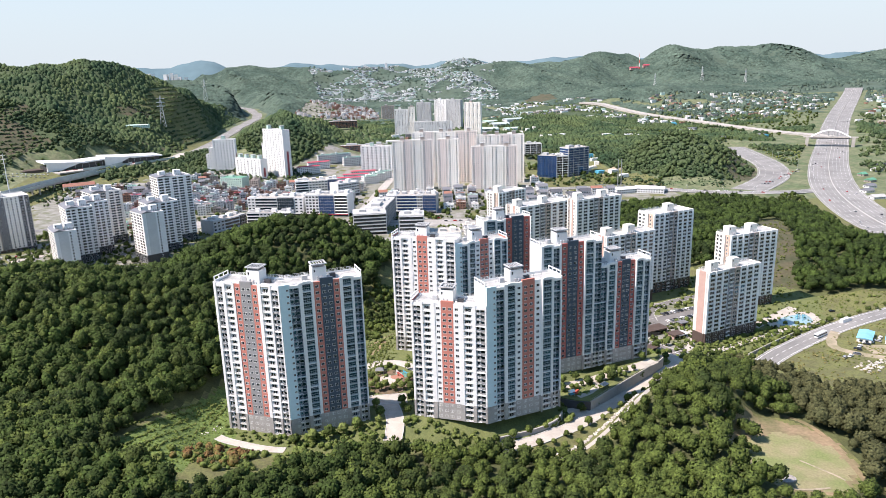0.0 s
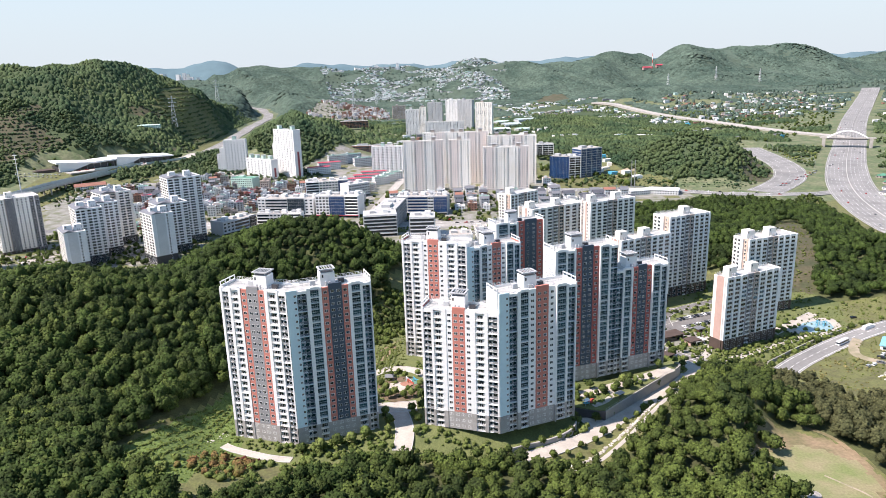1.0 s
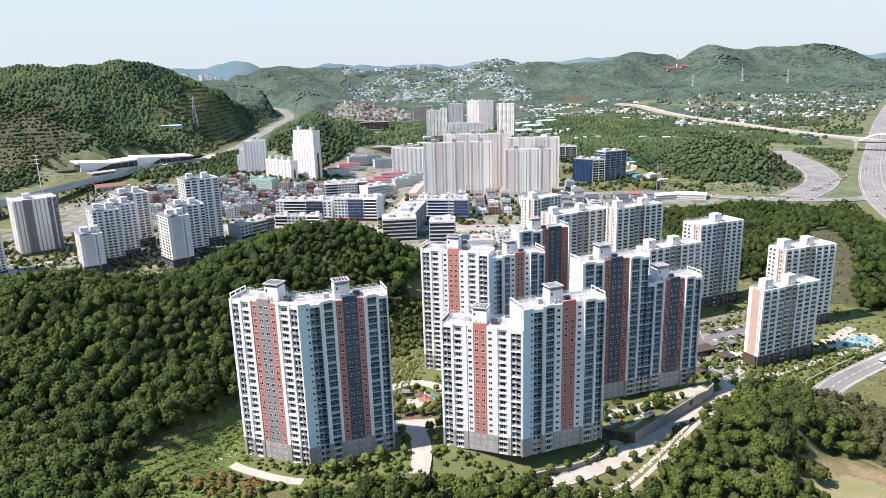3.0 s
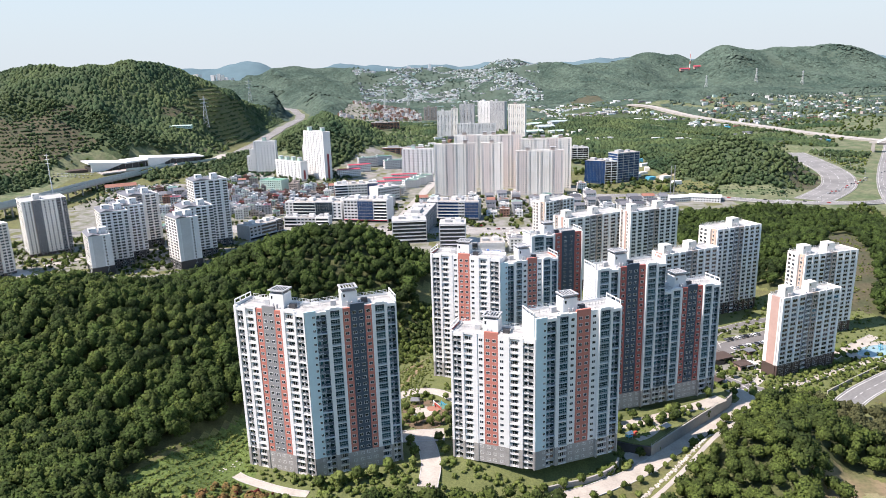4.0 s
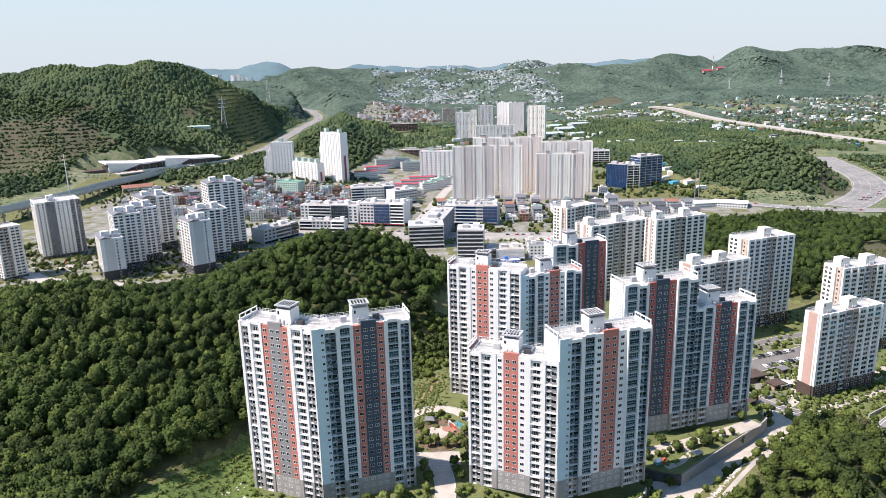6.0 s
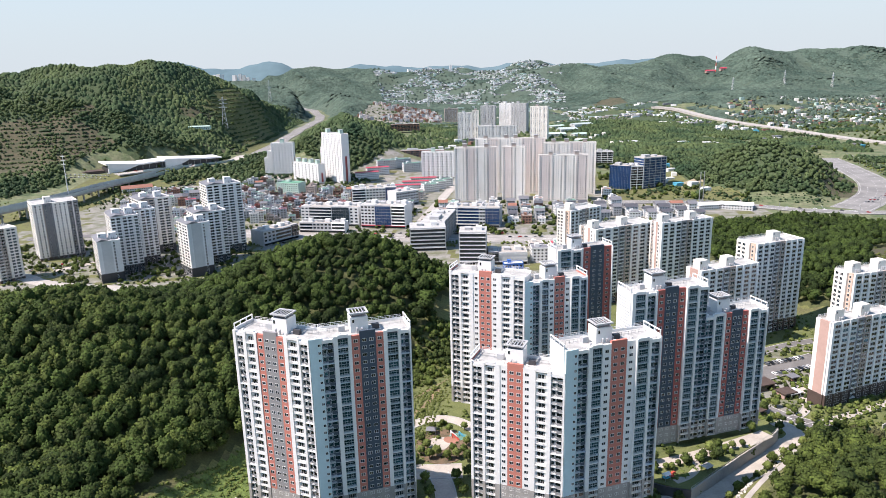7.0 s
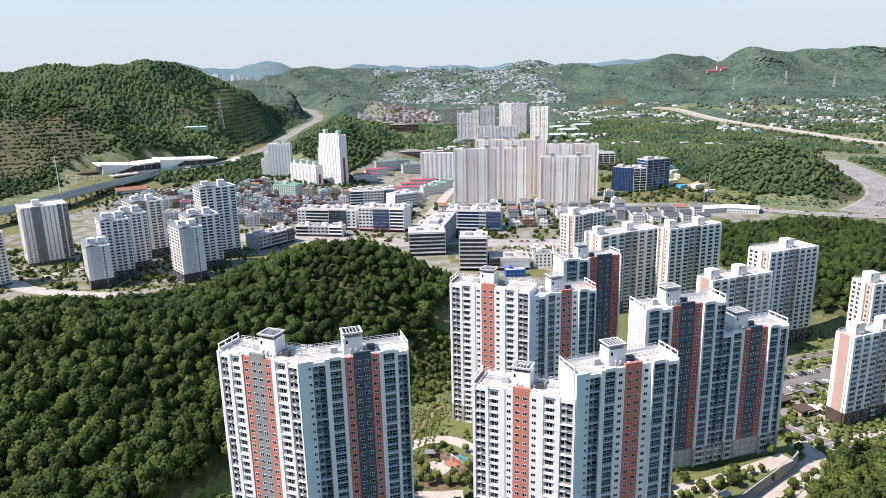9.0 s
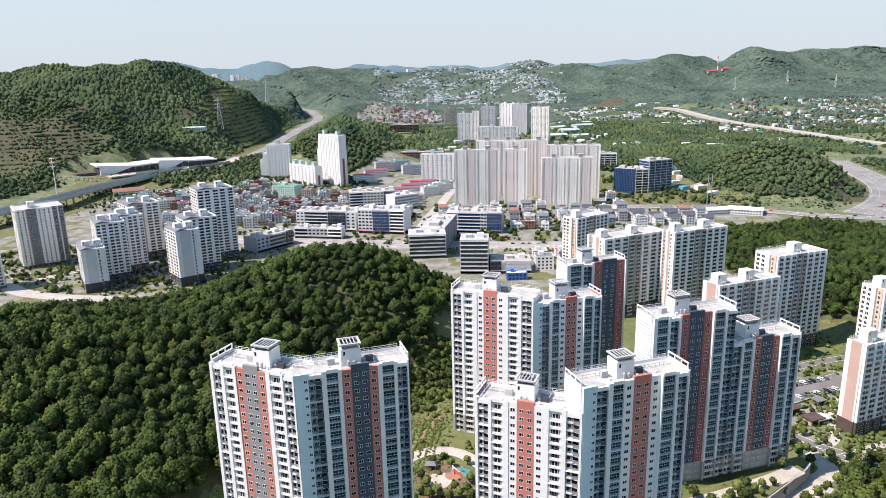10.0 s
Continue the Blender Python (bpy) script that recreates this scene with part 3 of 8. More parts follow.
def facade(tower, at, length, floors, fh, spec, base=3, base_mat=STONE, top=1.4, every=4, shift=0, columns=False):
    """Covers one side of a tower: at is its lower left corner, x along it and y inwards; spec: bays of (kind, width, wall)."""
    scale = length / sum(b[1] for b in spec)
    x, high, low = 0.0, floors * fh + top, base * fh
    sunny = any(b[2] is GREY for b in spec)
    for i, (kind, width, wall) in enumerate(spec):
        w = width * scale
        out = {"p": 0.45, "1": 0.22, "n": 0.22, "2": 0.22, "v": 0.12, "b": -0.86, "g": -0.86, "f": 1.5}[kind]
        high = floors * fh + top + (0 if every == 0 else 1.0 if kind == "2" else 0.4 if kind == "b" else -0.8 if kind == "g" else -0.5 if wall is CORAL else 0.0)
        if kind in "bg":
            s = Shape()
            s.box(x, x + w, 0.86, 0.94, 0, high - 1.3)
            part("bay_wall", s, wall, tower, at=at)
            s = Shape()
            s.box(x, x + w, -0.30, 0.94, high - 1.29, high)
            part("bay_head", s, WHITE if wall in (GREY, SHADED_GREY, WHITE) else wall, tower, at=at)
            if kind == "g" and every:
                s = Shape()
                rail_row(s, x + 0.1, x + w - 0.1, -0.2, high, 1.0)
                part("head_railing", s, FRAME, tower, at=at)
        else:
            if base:
                s = Shape()
                s.box(x, x + w, -out - 0.03, 0.9, 0, low)
                part("plinth", s, base_mat, tower, at=at)
            s = Shape()
            s.box(x, x + w, -out, 0.9, low + 0.004, high)
            part("wall_strip", s, wall, tower, at=at)
        if columns and kind in "12v":
            ww = w * 0.72 if kind == "v" else 1.5
            tagged(part("window_column", kept(window_column_mesh, round(ww, 1), floors, fh, 1.85, False), None, tower, at=at @ pose(x + (w - ww) / 2, -out, 0)), kind="stuff")
            x += w
            continue
        for f in range(floors):
            z = f * fh
            if kind in "12":
                mesh = kept(window_mesh, 1.62, 1.28, 2, GLASS, FRAME, sunny and (f * 7 + i * 5) % 9 > 2)
                for c in ((0.5,) if kind == "1" else (0.27, 0.73)):
                    part("window", mesh, None, tower, at=at @ pose(x + w * c - 0.81, -out, z + 1.0))
            elif kind == "n":
                part("window", kept(window_mesh, 1.05, 1.1, 2, GLASS, FRAME, False), None, tower, at=at @ pose(x + w * 0.58 - 0.5, -out, z + 1.1))
            elif kind == "v":
                mesh = kept(window_mesh, round(w * 0.78, 1), 1.85, 2)
                part("window", mesh, None, tower, at=at @ pose(x + w * 0.11, -out, z + 0.58))
            elif kind in "bg":
                band = bool(every) and (f + shift + (2 if kind == "g" else 0)) % every == 0 and f >= base
                mesh = kept(balcony_mesh if kind == "b" else loggia_mesh, round(w, 2), base_mat if f < base else wall, fh, band)
                part("balcony", mesh, None, tower, at=at @ pose(x, 0, z))
        x += w


def roof_house(tower, at, w=6.6, d=6.0, h=5.9, wall=WHITE, hood=True):
    """A lift house on a flat roof, with a slatted hood over it."""
    s = Shape()
    s.box(0, w, 0, d, 0, h)
    house = part("lift_house", s, wall, tower, at=at)
    part("window", kept(window_mesh, 0.9, 1.5, 1), None, house, at=pose(0.7, -0.01, h - 2.2))
    if hood:
        for x in (0.5, w - 0.8):
            for y in (0.5, d - 0.8):
                s = Shape()
                s.box(x, x + 0.3, y, y + 0.3, h, h + 1.25)
                part("hood_post", s, BAND, house)
        outer = [(-0.35, -0.35), (w + 0.35, -0.35), (w + 0.35, d + 0.35), (-0.35, d + 0.35)]
        inner = [(0.4, 0.4), (w - 0.4, 0.4), (w - 0.4, d - 0.4), (0.4, d - 0.4)]
        s = Shape()
        s.v = [(*p, h + z) for z in (1.25, 1.75) for p in outer + inner]
        for k in range(4):
            j = (k + 1) % 4
            for q in ((k, j, 8 + j, 8 + k), (4 + j, 4 + k, 12 + k, 12 + j), (8 + k, 8 + j, 12 + j, 12 + k), (j, k, 4 + k, 4 + j)):
                s.f.append(q), s.k.append(0)
        part("hood", s, BAND, house)
        for k in range(1, 5):
            s = Shape()
            x = 0.4 + (w - 0.8) * k / 5
            s.box(x - 0.16, x + 0.16, 0.38, d - 0.38, h + 1.4, h + 1.66)
            part("slat", s, BAND, house)
        s = Shape()
        s.box(0.39, w - 0.39, 0.39, d - 0.39, h + 0.3, h + 0.36)
        part("hood_deck", s, DARK, house)
    for x, y, r, t in ((w * 0.35, -0.9, 0.35, 1.9), (w * 0.62, -0.9, 0.35, 1.7), (w + 1.2, 1.5, 0.5, 1.1)):
        ring = [(x + r * math.cos(a * math.pi / 4), y + r * math.sin(a * math.pi / 4)) for a in range(8)]
        s = Shape()
        s.hexa([(*p, 0) for p in ring], [(*p, t) for p in ring])
        s.hexa([(x + (p[0] - x) * 1.5, y + (p[1] - y) * 1.5, t) for p in ring], [(x + (p[0] - x) * 0.8, y + (p[1] - y) * 0.8, t + 0.35) for p in ring])
        part("roof_vent", s, BAND, house)


def rail_row(s, x0, x1, y, z, high=1.0):
    """A post-and-bar railing along x."""
    n = max(2, int((x1 - x0) / 1.4))
    for k in range(n + 1):
        x = x0 + (x1 - x0) * k / n
        s.box(x - 0.045, x + 0.045, y - 0.045, y + 0.045, z, z + high)
    for h in (0.45, high - 0.1):
        s.box(x0, x1, y - 0.04, y + 0.04, z + h, z + h + 0.1)


def wing(tower, at, length, depth, floors, fh, spec, ends="", end_spec=None, end_mat=WHITE, houses=(0.4,), hood=True, base=3, base_mat=STONE, top=1.4,
         roof=ROOF, lift=0.0, house_mat=WHITE, every=4, frames=True, shift=0, columns=False, body_mat=None):
    """A slab of flats with a detailed front; ends: which short sides are walled ("l", "r")."""
    z1 = floors * fh + 0.35 + lift
    s = Shape()
    s.box(0.02, length - 0.02, 0.9, depth, 0, z1)
    part("body", s, body_mat or end_mat, tower, at=at)
    s = Shape()
    s.box(0.3, length - 0.3, 0.94, depth - 0.3, z1, z1 + 0.12)
    part("roof_deck", s, roof, tower, at=at)
    facade(tower, at, length, floors, fh, spec, base, base_mat, top, every, shift, columns)
    zt = floors * fh + top
    s = Shape()
    s.box(0, length, depth - 0.004, depth + 0.25, z1 - 1.5, zt)
    part("parapet", s, CREAM if end_mat is CREAM else WHITE, tower, at=at)
    s = Shape()
    rail_row(s, 1, length - 1, depth + 0.1, zt, 1.2)
    part("railing", s, FRAME, tower, at=at)
    for side in ends:
        e = at @ pose(0, depth, 0, 0, 0, -90) if side == "l" else at @ pose(length, 0.9, 0, 0, 0, 90)
        if end_spec and side == "l":
            facade(tower, e, depth - 0.9, floors, fh, end_spec, base, base_mat, top, 0, 0, columns)
        else:
            s = Shape()
            s.box(0, depth - 0.9, -0.32, 0.0, base * fh, zt)
            part("end_wall", s, end_mat, tower, at=e)
            s = Shape()
            s.box(0, depth - 0.9, -0.34, 0.0, 0, base * fh - 0.004)
            part("plinth", s, base_mat, tower, at=e)
        if frames:
            s = Shape()
            a, b = (0.0, depth - 0.9)
            s.box(a, b, -0.3, 0.1, zt, zt + 0.35), s.box(a, b, -0.3, 0.1, zt + 1.7, zt + 2.1)
            for k in range(4):
                x = a + k * (b - a - 0.4) / 3
                s.box(x, x + 0.4, -0.28, 0.08, zt + 0.34, zt + 1.71)
            part("end_parapet", s, WHITE, tower, at=e)
    for c in houses:
        roof_house(tower, at @ pose(length * c, depth * 0.32, z1 + 0.12), hood=hood, wall=house_mat, d=min(6.0, depth * 0.5))
    if frames:
        for c in houses:
            x0 = length * c - 4.2
            for name, x, y, w, d, h, mat in (("roof_hut", x0, depth * 0.5, 2.4, 2.0, 2.2, BAND), ("tank_box", length * c + 8.4, depth * 0.42, 2.6, 1.6, 1.9, DARK)):
                s = Shape()
                s.box(x, x + w, y, y + d, z1 + 0.12, z1 + 0.12 + h)
                part(name, s, mat, tower, at=at)
            s = Shape()
            rail_row(s, length * c + 7, length - 0.6, depth * 0.62, z1 + 0.12, 1.5), rail_row(s, 0.6, x0, depth * 0.62, z1 + 0.12, 1.5)
            part("roof_fence", s, METAL, tower, at=at)
    for k in range(int(length / 9)):
        x, y = 2 + k * 9 + (k * 37 % 11) * 0.15, 2.2 + (k * 53 % 7) * 0.25
        s = Shape()
        s.box(x, x + 0.8, y, y + 0.5, z1 + 0.12, z1 + 0.7 + (k % 3) * 0.3)
        part("roof_unit", s, FRAME, tower, at=at)


FH = 2.9
W, G, N, C = WHITE, GREY, SHADED_GREY, CORAL
# SUNNY lists use GREY, SHADY lists its shade-darkened copy
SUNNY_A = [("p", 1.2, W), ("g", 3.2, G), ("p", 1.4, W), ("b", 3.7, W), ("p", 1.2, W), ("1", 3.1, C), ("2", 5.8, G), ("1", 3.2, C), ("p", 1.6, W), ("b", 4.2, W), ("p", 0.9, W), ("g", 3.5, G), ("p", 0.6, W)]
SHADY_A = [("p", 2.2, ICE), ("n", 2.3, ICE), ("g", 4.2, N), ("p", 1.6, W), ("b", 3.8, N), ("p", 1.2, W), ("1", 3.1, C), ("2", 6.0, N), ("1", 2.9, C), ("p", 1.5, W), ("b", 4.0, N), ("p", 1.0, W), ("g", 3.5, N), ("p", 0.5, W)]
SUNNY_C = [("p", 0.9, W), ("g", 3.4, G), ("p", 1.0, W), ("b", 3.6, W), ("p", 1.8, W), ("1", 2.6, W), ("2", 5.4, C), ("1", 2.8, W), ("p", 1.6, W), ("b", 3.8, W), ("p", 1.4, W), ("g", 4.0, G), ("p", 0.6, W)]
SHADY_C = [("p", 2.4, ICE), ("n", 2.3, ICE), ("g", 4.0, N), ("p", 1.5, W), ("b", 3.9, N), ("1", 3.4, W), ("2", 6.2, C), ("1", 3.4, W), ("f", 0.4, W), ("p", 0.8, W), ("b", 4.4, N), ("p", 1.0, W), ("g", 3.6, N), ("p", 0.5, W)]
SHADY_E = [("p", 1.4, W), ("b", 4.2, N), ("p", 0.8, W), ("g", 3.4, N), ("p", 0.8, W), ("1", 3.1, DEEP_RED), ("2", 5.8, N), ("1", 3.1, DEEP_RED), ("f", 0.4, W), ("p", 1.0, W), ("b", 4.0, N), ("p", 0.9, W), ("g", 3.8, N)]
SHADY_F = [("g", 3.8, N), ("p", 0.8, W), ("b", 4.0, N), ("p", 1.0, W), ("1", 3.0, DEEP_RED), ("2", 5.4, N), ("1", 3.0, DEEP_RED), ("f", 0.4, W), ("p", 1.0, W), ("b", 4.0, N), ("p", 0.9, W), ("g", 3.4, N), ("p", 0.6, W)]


def tower_at(x, y, z, label, name="apartment_tower", group="tower estate on the wooded slope"):
    return thing(name, pose(x, y, z), label, "apartment building", group)


def span(tower, a, b, up=0.0):
    """The frame of a side that runs from a to b in plan, in the tower's own space, and its length."""
    o = tower.matrix_basis.translation
    return facing(a[0] - o.x, a[1] - o.y, up, b[0] - a[0], b[1] - a[1]), math.hypot(b[0] - a[0], b[1] - a[1])


def chevron(label, l, f, r, floors_l, floors_r, spec_l, spec_r, depth=12.0, ends=("l", "r"), houses=((0.45,), (0.42,)), end_mats=(WHITE, WHITE), shift=0):
    t = tower_at(*f, 0.0, label)
    at, n = span(t, l, f)
    wing(t, at, n, depth, floors_l, FH, spec_l, ends[0], end_mat=end_mats[0], body_mat=WHITE, houses=houses[0], shift=shift)
    at, n = span(t, f, r)
    wing(t, at, n, depth, floors_r, FH, spec_r, ends[1], end_mat=end_mats[1], body_mat=WHITE, houses=houses[1], lift=0.02, shift=shift)
    return t


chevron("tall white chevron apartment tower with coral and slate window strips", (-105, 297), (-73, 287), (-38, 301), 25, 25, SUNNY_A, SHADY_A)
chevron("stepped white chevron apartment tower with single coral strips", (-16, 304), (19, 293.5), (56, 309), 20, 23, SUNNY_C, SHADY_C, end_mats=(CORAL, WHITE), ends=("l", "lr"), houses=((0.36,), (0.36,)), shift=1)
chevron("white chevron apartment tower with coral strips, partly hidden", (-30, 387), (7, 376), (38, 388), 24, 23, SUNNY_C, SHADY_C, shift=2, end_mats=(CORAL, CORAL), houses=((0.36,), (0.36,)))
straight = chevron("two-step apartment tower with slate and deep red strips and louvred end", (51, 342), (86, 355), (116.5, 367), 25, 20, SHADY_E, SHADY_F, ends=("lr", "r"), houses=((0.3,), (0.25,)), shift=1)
at, n = span(straight, (51, 342), (86, 355))
for k in range(44):
    sl = Shape()
    sl.box(0.8, 10.3, -0.62, -0.31, 0, 0.42)
    part("louvre", sl, PALE, straight, at=at @ pose(0, 12, 12 + k * 1.36, 0, 0, -90))
far_one = tower_at(28, 447, 0, "white apartment tower with shade-darkened grey and coral strips behind the others")
at, n = span(far_one, (28, 447), (61, 460))
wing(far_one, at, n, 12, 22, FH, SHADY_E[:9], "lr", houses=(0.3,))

# ---- paler slab blocks of the estate and the blocks beyond the wooded ridge ----
PG = paint("off_white_wall_paint", (0.76, 0.77, 0.77), 0.8, 0.04, 10, 1.5, second=(0.70, 0.71, 0.71))
ASH = paint("ash_grey_wall_paint", (0.27, 0.275, 0.29), 0.8, 0.04, 10, 1.5)
VIEW = [("p", 0.7, PG), ("v", 2.7, PALE), ("p", 0.5, PG), ("v", 2.7, PALE), ("p", 0.6, PG), ("v", 2.7, PALE), ("p", 0.4, ASH), ("b", 2.4, ASH), ("p", 0.4, TAUPE), ("v", 2.4, TAUPE),
        ("p", 0.5, PG), ("v", 2.7, PALE), ("p", 0.6, PG), ("v", 2.7, PALE), ("p", 0.5, PG), ("v", 2.7, PALE), ("p", 0.8, PG)]
END_CREAM = [("p", 0.5, CREAM), ("v", 2.4, CREAM), ("p", 0.5, CREAM), ("v", 2.4, CREAM), ("p", 1.0, CREAM), ("f", 2.2, CREAM), ("1", 2.4, PEACH), ("p", 0.6, PEACH)]
END_PINK = [("p", 2.4, CREAM), ("p", 5.4, PINK), ("p", 0.9, CREAM)]
END_TAN = [("p", 1.0, CREAM), ("1", 2.0, TAUPE), ("b", 2.4, CREAM), ("p", 1.4, PINK), ("1", 2.0, CREAM), ("p", 0.8, CREAM)]


def slab(label, c, r, depth, z0, floors, end_spec, spec=VIEW, base_mat=BROWN, base=3, houses=(0.18, 0.62), group="tower estate on the wooded slope", roof=ROOF, end_mat=CREAM, house_mat=CREAM, every=0, columns=False):
    t = tower_at(*c, z0, label, group=group)
    at, n = span(t, c, r)
    wing(t, at, n, depth, floors, FH, spec, "lr", end_spec, end_mat, houses, False, base, base_mat, 1.2, roof, house_mat=house_mat, every=every, frames=False, columns=columns)
    return t


slab("low cream slab block with salmon end wall and brown base", (170, 417), (213, 438), 10, -17, 17, END_PINK, base=3, houses=(0.1, 0.5))
slab("tall cream slab block behind the salmon-ended one", (209, 478), (250, 493), 15, -17, 20, END_CREAM, houses=(0.05, 0.5), columns=True)
slab("cream and grey slab block with twin lift houses", (120, 484), (162, 504), 13, -14, 19, END_PINK, houses=(0.05, 0.5), columns=True)
slab("taller cream slab block with taupe window strips", (165, 518), (202, 535), 18, -14, 22, END_CREAM, houses=(0.45,), columns=True)
slab("long pale slab block in the back row of the estate", (67, 576), (117, 605), 20, -14, 21, END_TAN, houses=(0.02, 0.5), columns=True)
slab("pale slab block with balconied end beside the woods", (118, 585), (162, 607), 13, -14, 22, END_TAN, houses=(0.06, 0.6), columns=True)
slab("white block at the rear edge of the estate", (55, 649), (84, 673), 16, -14, 21, END_CREAM, houses=(0.1,), columns=True)

WHITE_GRID = [("v", 2.6, PG), ("v", 2.6, PG), ("p", 0.6, PG), ("v", 2.6, PG), ("v", 2.6, PG), ("p", 0.6, PG), ("v", 2.4, PG)]
LIT_GRID = [("v", 2.6, CREAM), ("p", 0.6, CREAM), ("v", 2.6, CREAM), ("p", 0.6, CREAM), ("v", 2.6, CREAM), ("v", 2.6, CREAM)]
BLANK = [("p", 2.0, PG), ("p", 5.0, PALE), ("1", 2.5, PG), ("p", 2.0, PG)]
BROWN_GRID = [("p", 1.0, CREAM), ("b", 3.0, TAUPE), ("v", 2.6, TAUPE), ("p", 1.0, CREAM), ("v", 2.6, CREAM), ("v", 2.6, CREAM), ("p", 0.8, CREAM)]
OFFICE_GRID = [("p", 0.6, CREAM), ("1", 2.6, CREAM), ("1", 2.6, CREAM), ("p", 0.6, TAUPE), ("1", 2.6, SLATE), ("1", 2.6, SLATE), ("p", 0.6, CREAM), ("1", 2.6, CREAM), ("1", 2.6, CREAM), ("1", 2.6, CREAM), ("p", 0.6, CREAM), ("v", 2.8, SLATE), ("p", 0.5, CREAM), ("v", 2.8, SLATE)]
VALLEY = "pale towers by the railway side"
slab("broad cream apartment slab with dark striped corner", (-478, 703), (-447, 731), 34, -12, 20, LIT_GRID, OFFICE_GRID, group=VALLEY, base=1, houses=(0.3,), columns=True)
slab("cream apartment slab with maroon stripes at the street", (-463, 625), (-452, 643), 20, -12, 17, LIT_GRID, BROWN_GRID, group=VALLEY, base=1, houses=(), columns=True)
for label, l, c, r, floors, spec, roofs in (
        ("slim pale tower with blank grey gable end", (-391, 645), (-366, 627), (-351, 639), 13, BLANK, True),
        ("pale gridded tower behind the slim one", (-392, 676), (-366, 653), (-347, 668), 19, WHITE_GRID, True),
        ("pale gridded tower in the middle of the row", (-388, 705), (-364, 683), (-347, 700), 19, WHITE_GRID, True),
        ("tower with brown balcony stripes and dark base", (-400, 747), (-378, 727), (-355, 750), 20, BROWN_GRID, True),
        ("slim pale tower above the trees with blank end", (-312, 664), (-290, 647), (-275, 662), 17, BLANK, True),
        ("pale tower stepped behind the slim one", (-322, 700), (-300, 684), (-276, 704), 18, WHITE_GRID, True),
        ("tallest pale tower of the valley row", (-326, 745), (-304, 727), (-276, 749), 25, WHITE_GRID, True)):
    depth = math.hypot(l[0] - c[0], l[1] - c[1])
    t = slab(label, c, r, depth, -12, floors, LIT_GRID, spec, group=VALLEY, houses=(0.15, 0.6), roof=SLATE, end_mat=PG, house_mat=PG, base_mat=DARK, columns=True)
    at, n = span(t, c, r)
    z = floors * FH + 1.2
    s = Shape()
    s.hexa([(-0.6, -0.7, z), (n * 0.5, -0.7, z), (n * 0.5, depth + 0.3, z), (-0.6, depth + 0.3, z)],
           [(n * 0.22, -0.7, z + 1.8), (n * 0.22 + 0.4, -0.7, z + 1.8), (n * 0.22 + 0.4, depth + 0.3, z + 1.8), (n * 0.22, depth + 0.3, z + 1.8)])
    part("gable_roof", s, SLATE, t, at=at)


# ---- taller town blocks, farther off: one mesh for each column of windows ----
def far_wing(t, at, length, depth, floors, fh, spec, roof=ROOF, houses=(), wall=CREAM, house_h=4.0, house_mat=None):
    high = floors * fh + 1.2
    s = Shape()
    s.box(0.02, length - 0.02, 0.1, depth, 0, high - 0.6)
    part("body", s, wall, t, at=at)
    s = Shape()
    s.box(0.3, length - 0.3, 0.3, depth - 0.3, high - 0.6, high - 0.4)
    part("roof_deck", s, roof, t, at=at)
    s = Shape()
    s.box(0, length, depth - 0.3, depth, high - 0.6, high)
    part("parapet", s, wall, t, at=at)
    scale, x = length / sum(b[1] for b in spec), 0.0
    for kind, width, mat in spec:
        w = width * scale
        s = Shape()
        s.box(x, x + w, -0.5 if kind == "p" else 0.0, 0.1, 0, high)
        part("wall_strip", s, mat, t, at=at)
        if kind != "p":
            k = 0.44 if kind == "w" else 0.30
            tagged(part("window_column", kept(window_column_mesh, round(w * k, 1), floors, fh, 1.3, kind == "w"), None, t, at=at @ pose(x + w * (1 - k) / 2, 0, 0)), kind="stuff")
        x += w
    for c in houses:
        s = Shape()
        s.box(length * c, length * c + 6, depth * 0.3, depth * 0.75, high - 0.4, high + house_h)
        part("lift_house", s, house_mat or (TAUPE if wall is CREAM else wall), t, at=at)
        s = Shape()
        s.box(length * c - 0.5, length * c + 6.5, depth * 0.3 - 0.5, depth * 0.75 + 0.5, high + house_h, high + house_h + 0.6)
        part("lift_roof", s, BAND, t, at=at)


def unit(mat, side=CREAM):
    return [("p", 0.8, side), ("w", 3.2, mat), ("s", 2.0, mat), ("s", 2.0, mat), ("w", 3.2, mat)]


ROSE = paint("pale_rose_wall_paint", (0.66, 0.585, 0.55), 0.8, 0.03, 10, 1.5)
TOWN = "cream high-rises in the middle of town"
for label, a, b, depth, floors, mats, houses in (
        ("long cream high-rise of two units with boxy lift houses", (-72, 1030), (-11, 1033), 13, 26, (CREAM, ROSE, CREAM, ROSE), (0.2, 0.7)),
        ("slim cream high-rise joined beside the long one", (-4, 1034), (28, 1031), 13, 26, (ROSE, CREAM), (0.4,)),
        ("cream and rose high-rise block in the front row", (47, 1026), (116, 1024), 13, 22, (ROSE, CREAM, CREAM, ROSE), (0.2, 0.72)),
        ("wide cream high-rise in the second row", (-45, 1100), (60, 1094), 13, 28, (CREAM, ROSE, CREAM, CREAM, ROSE, ROSE), (0.12, 0.42, 0.55, 0.84)),
        ("cream high-rise in the second row with three lift houses", (57, 1083), (133, 1079), 13, 26, (CREAM, CREAM, ROSE, CREAM), (0.15, 0.4, 0.75))):
    t = thing("apartment_tower", pose(*a, -12), label, "apartment building", TOWN)
    at, n = span(t, a, b)
    far_wing(t, at, n, depth, floors, FH, sum((unit(m) for m in mats), []) + [("p", 0.8, CREAM)], houses=houses)
OLDER = "older white estate at the foot of the hill"
MINT = paint("pale_mint_paint", (0.42, 0.56, 0.50), 0.8, 0.04, 8, 1.5)
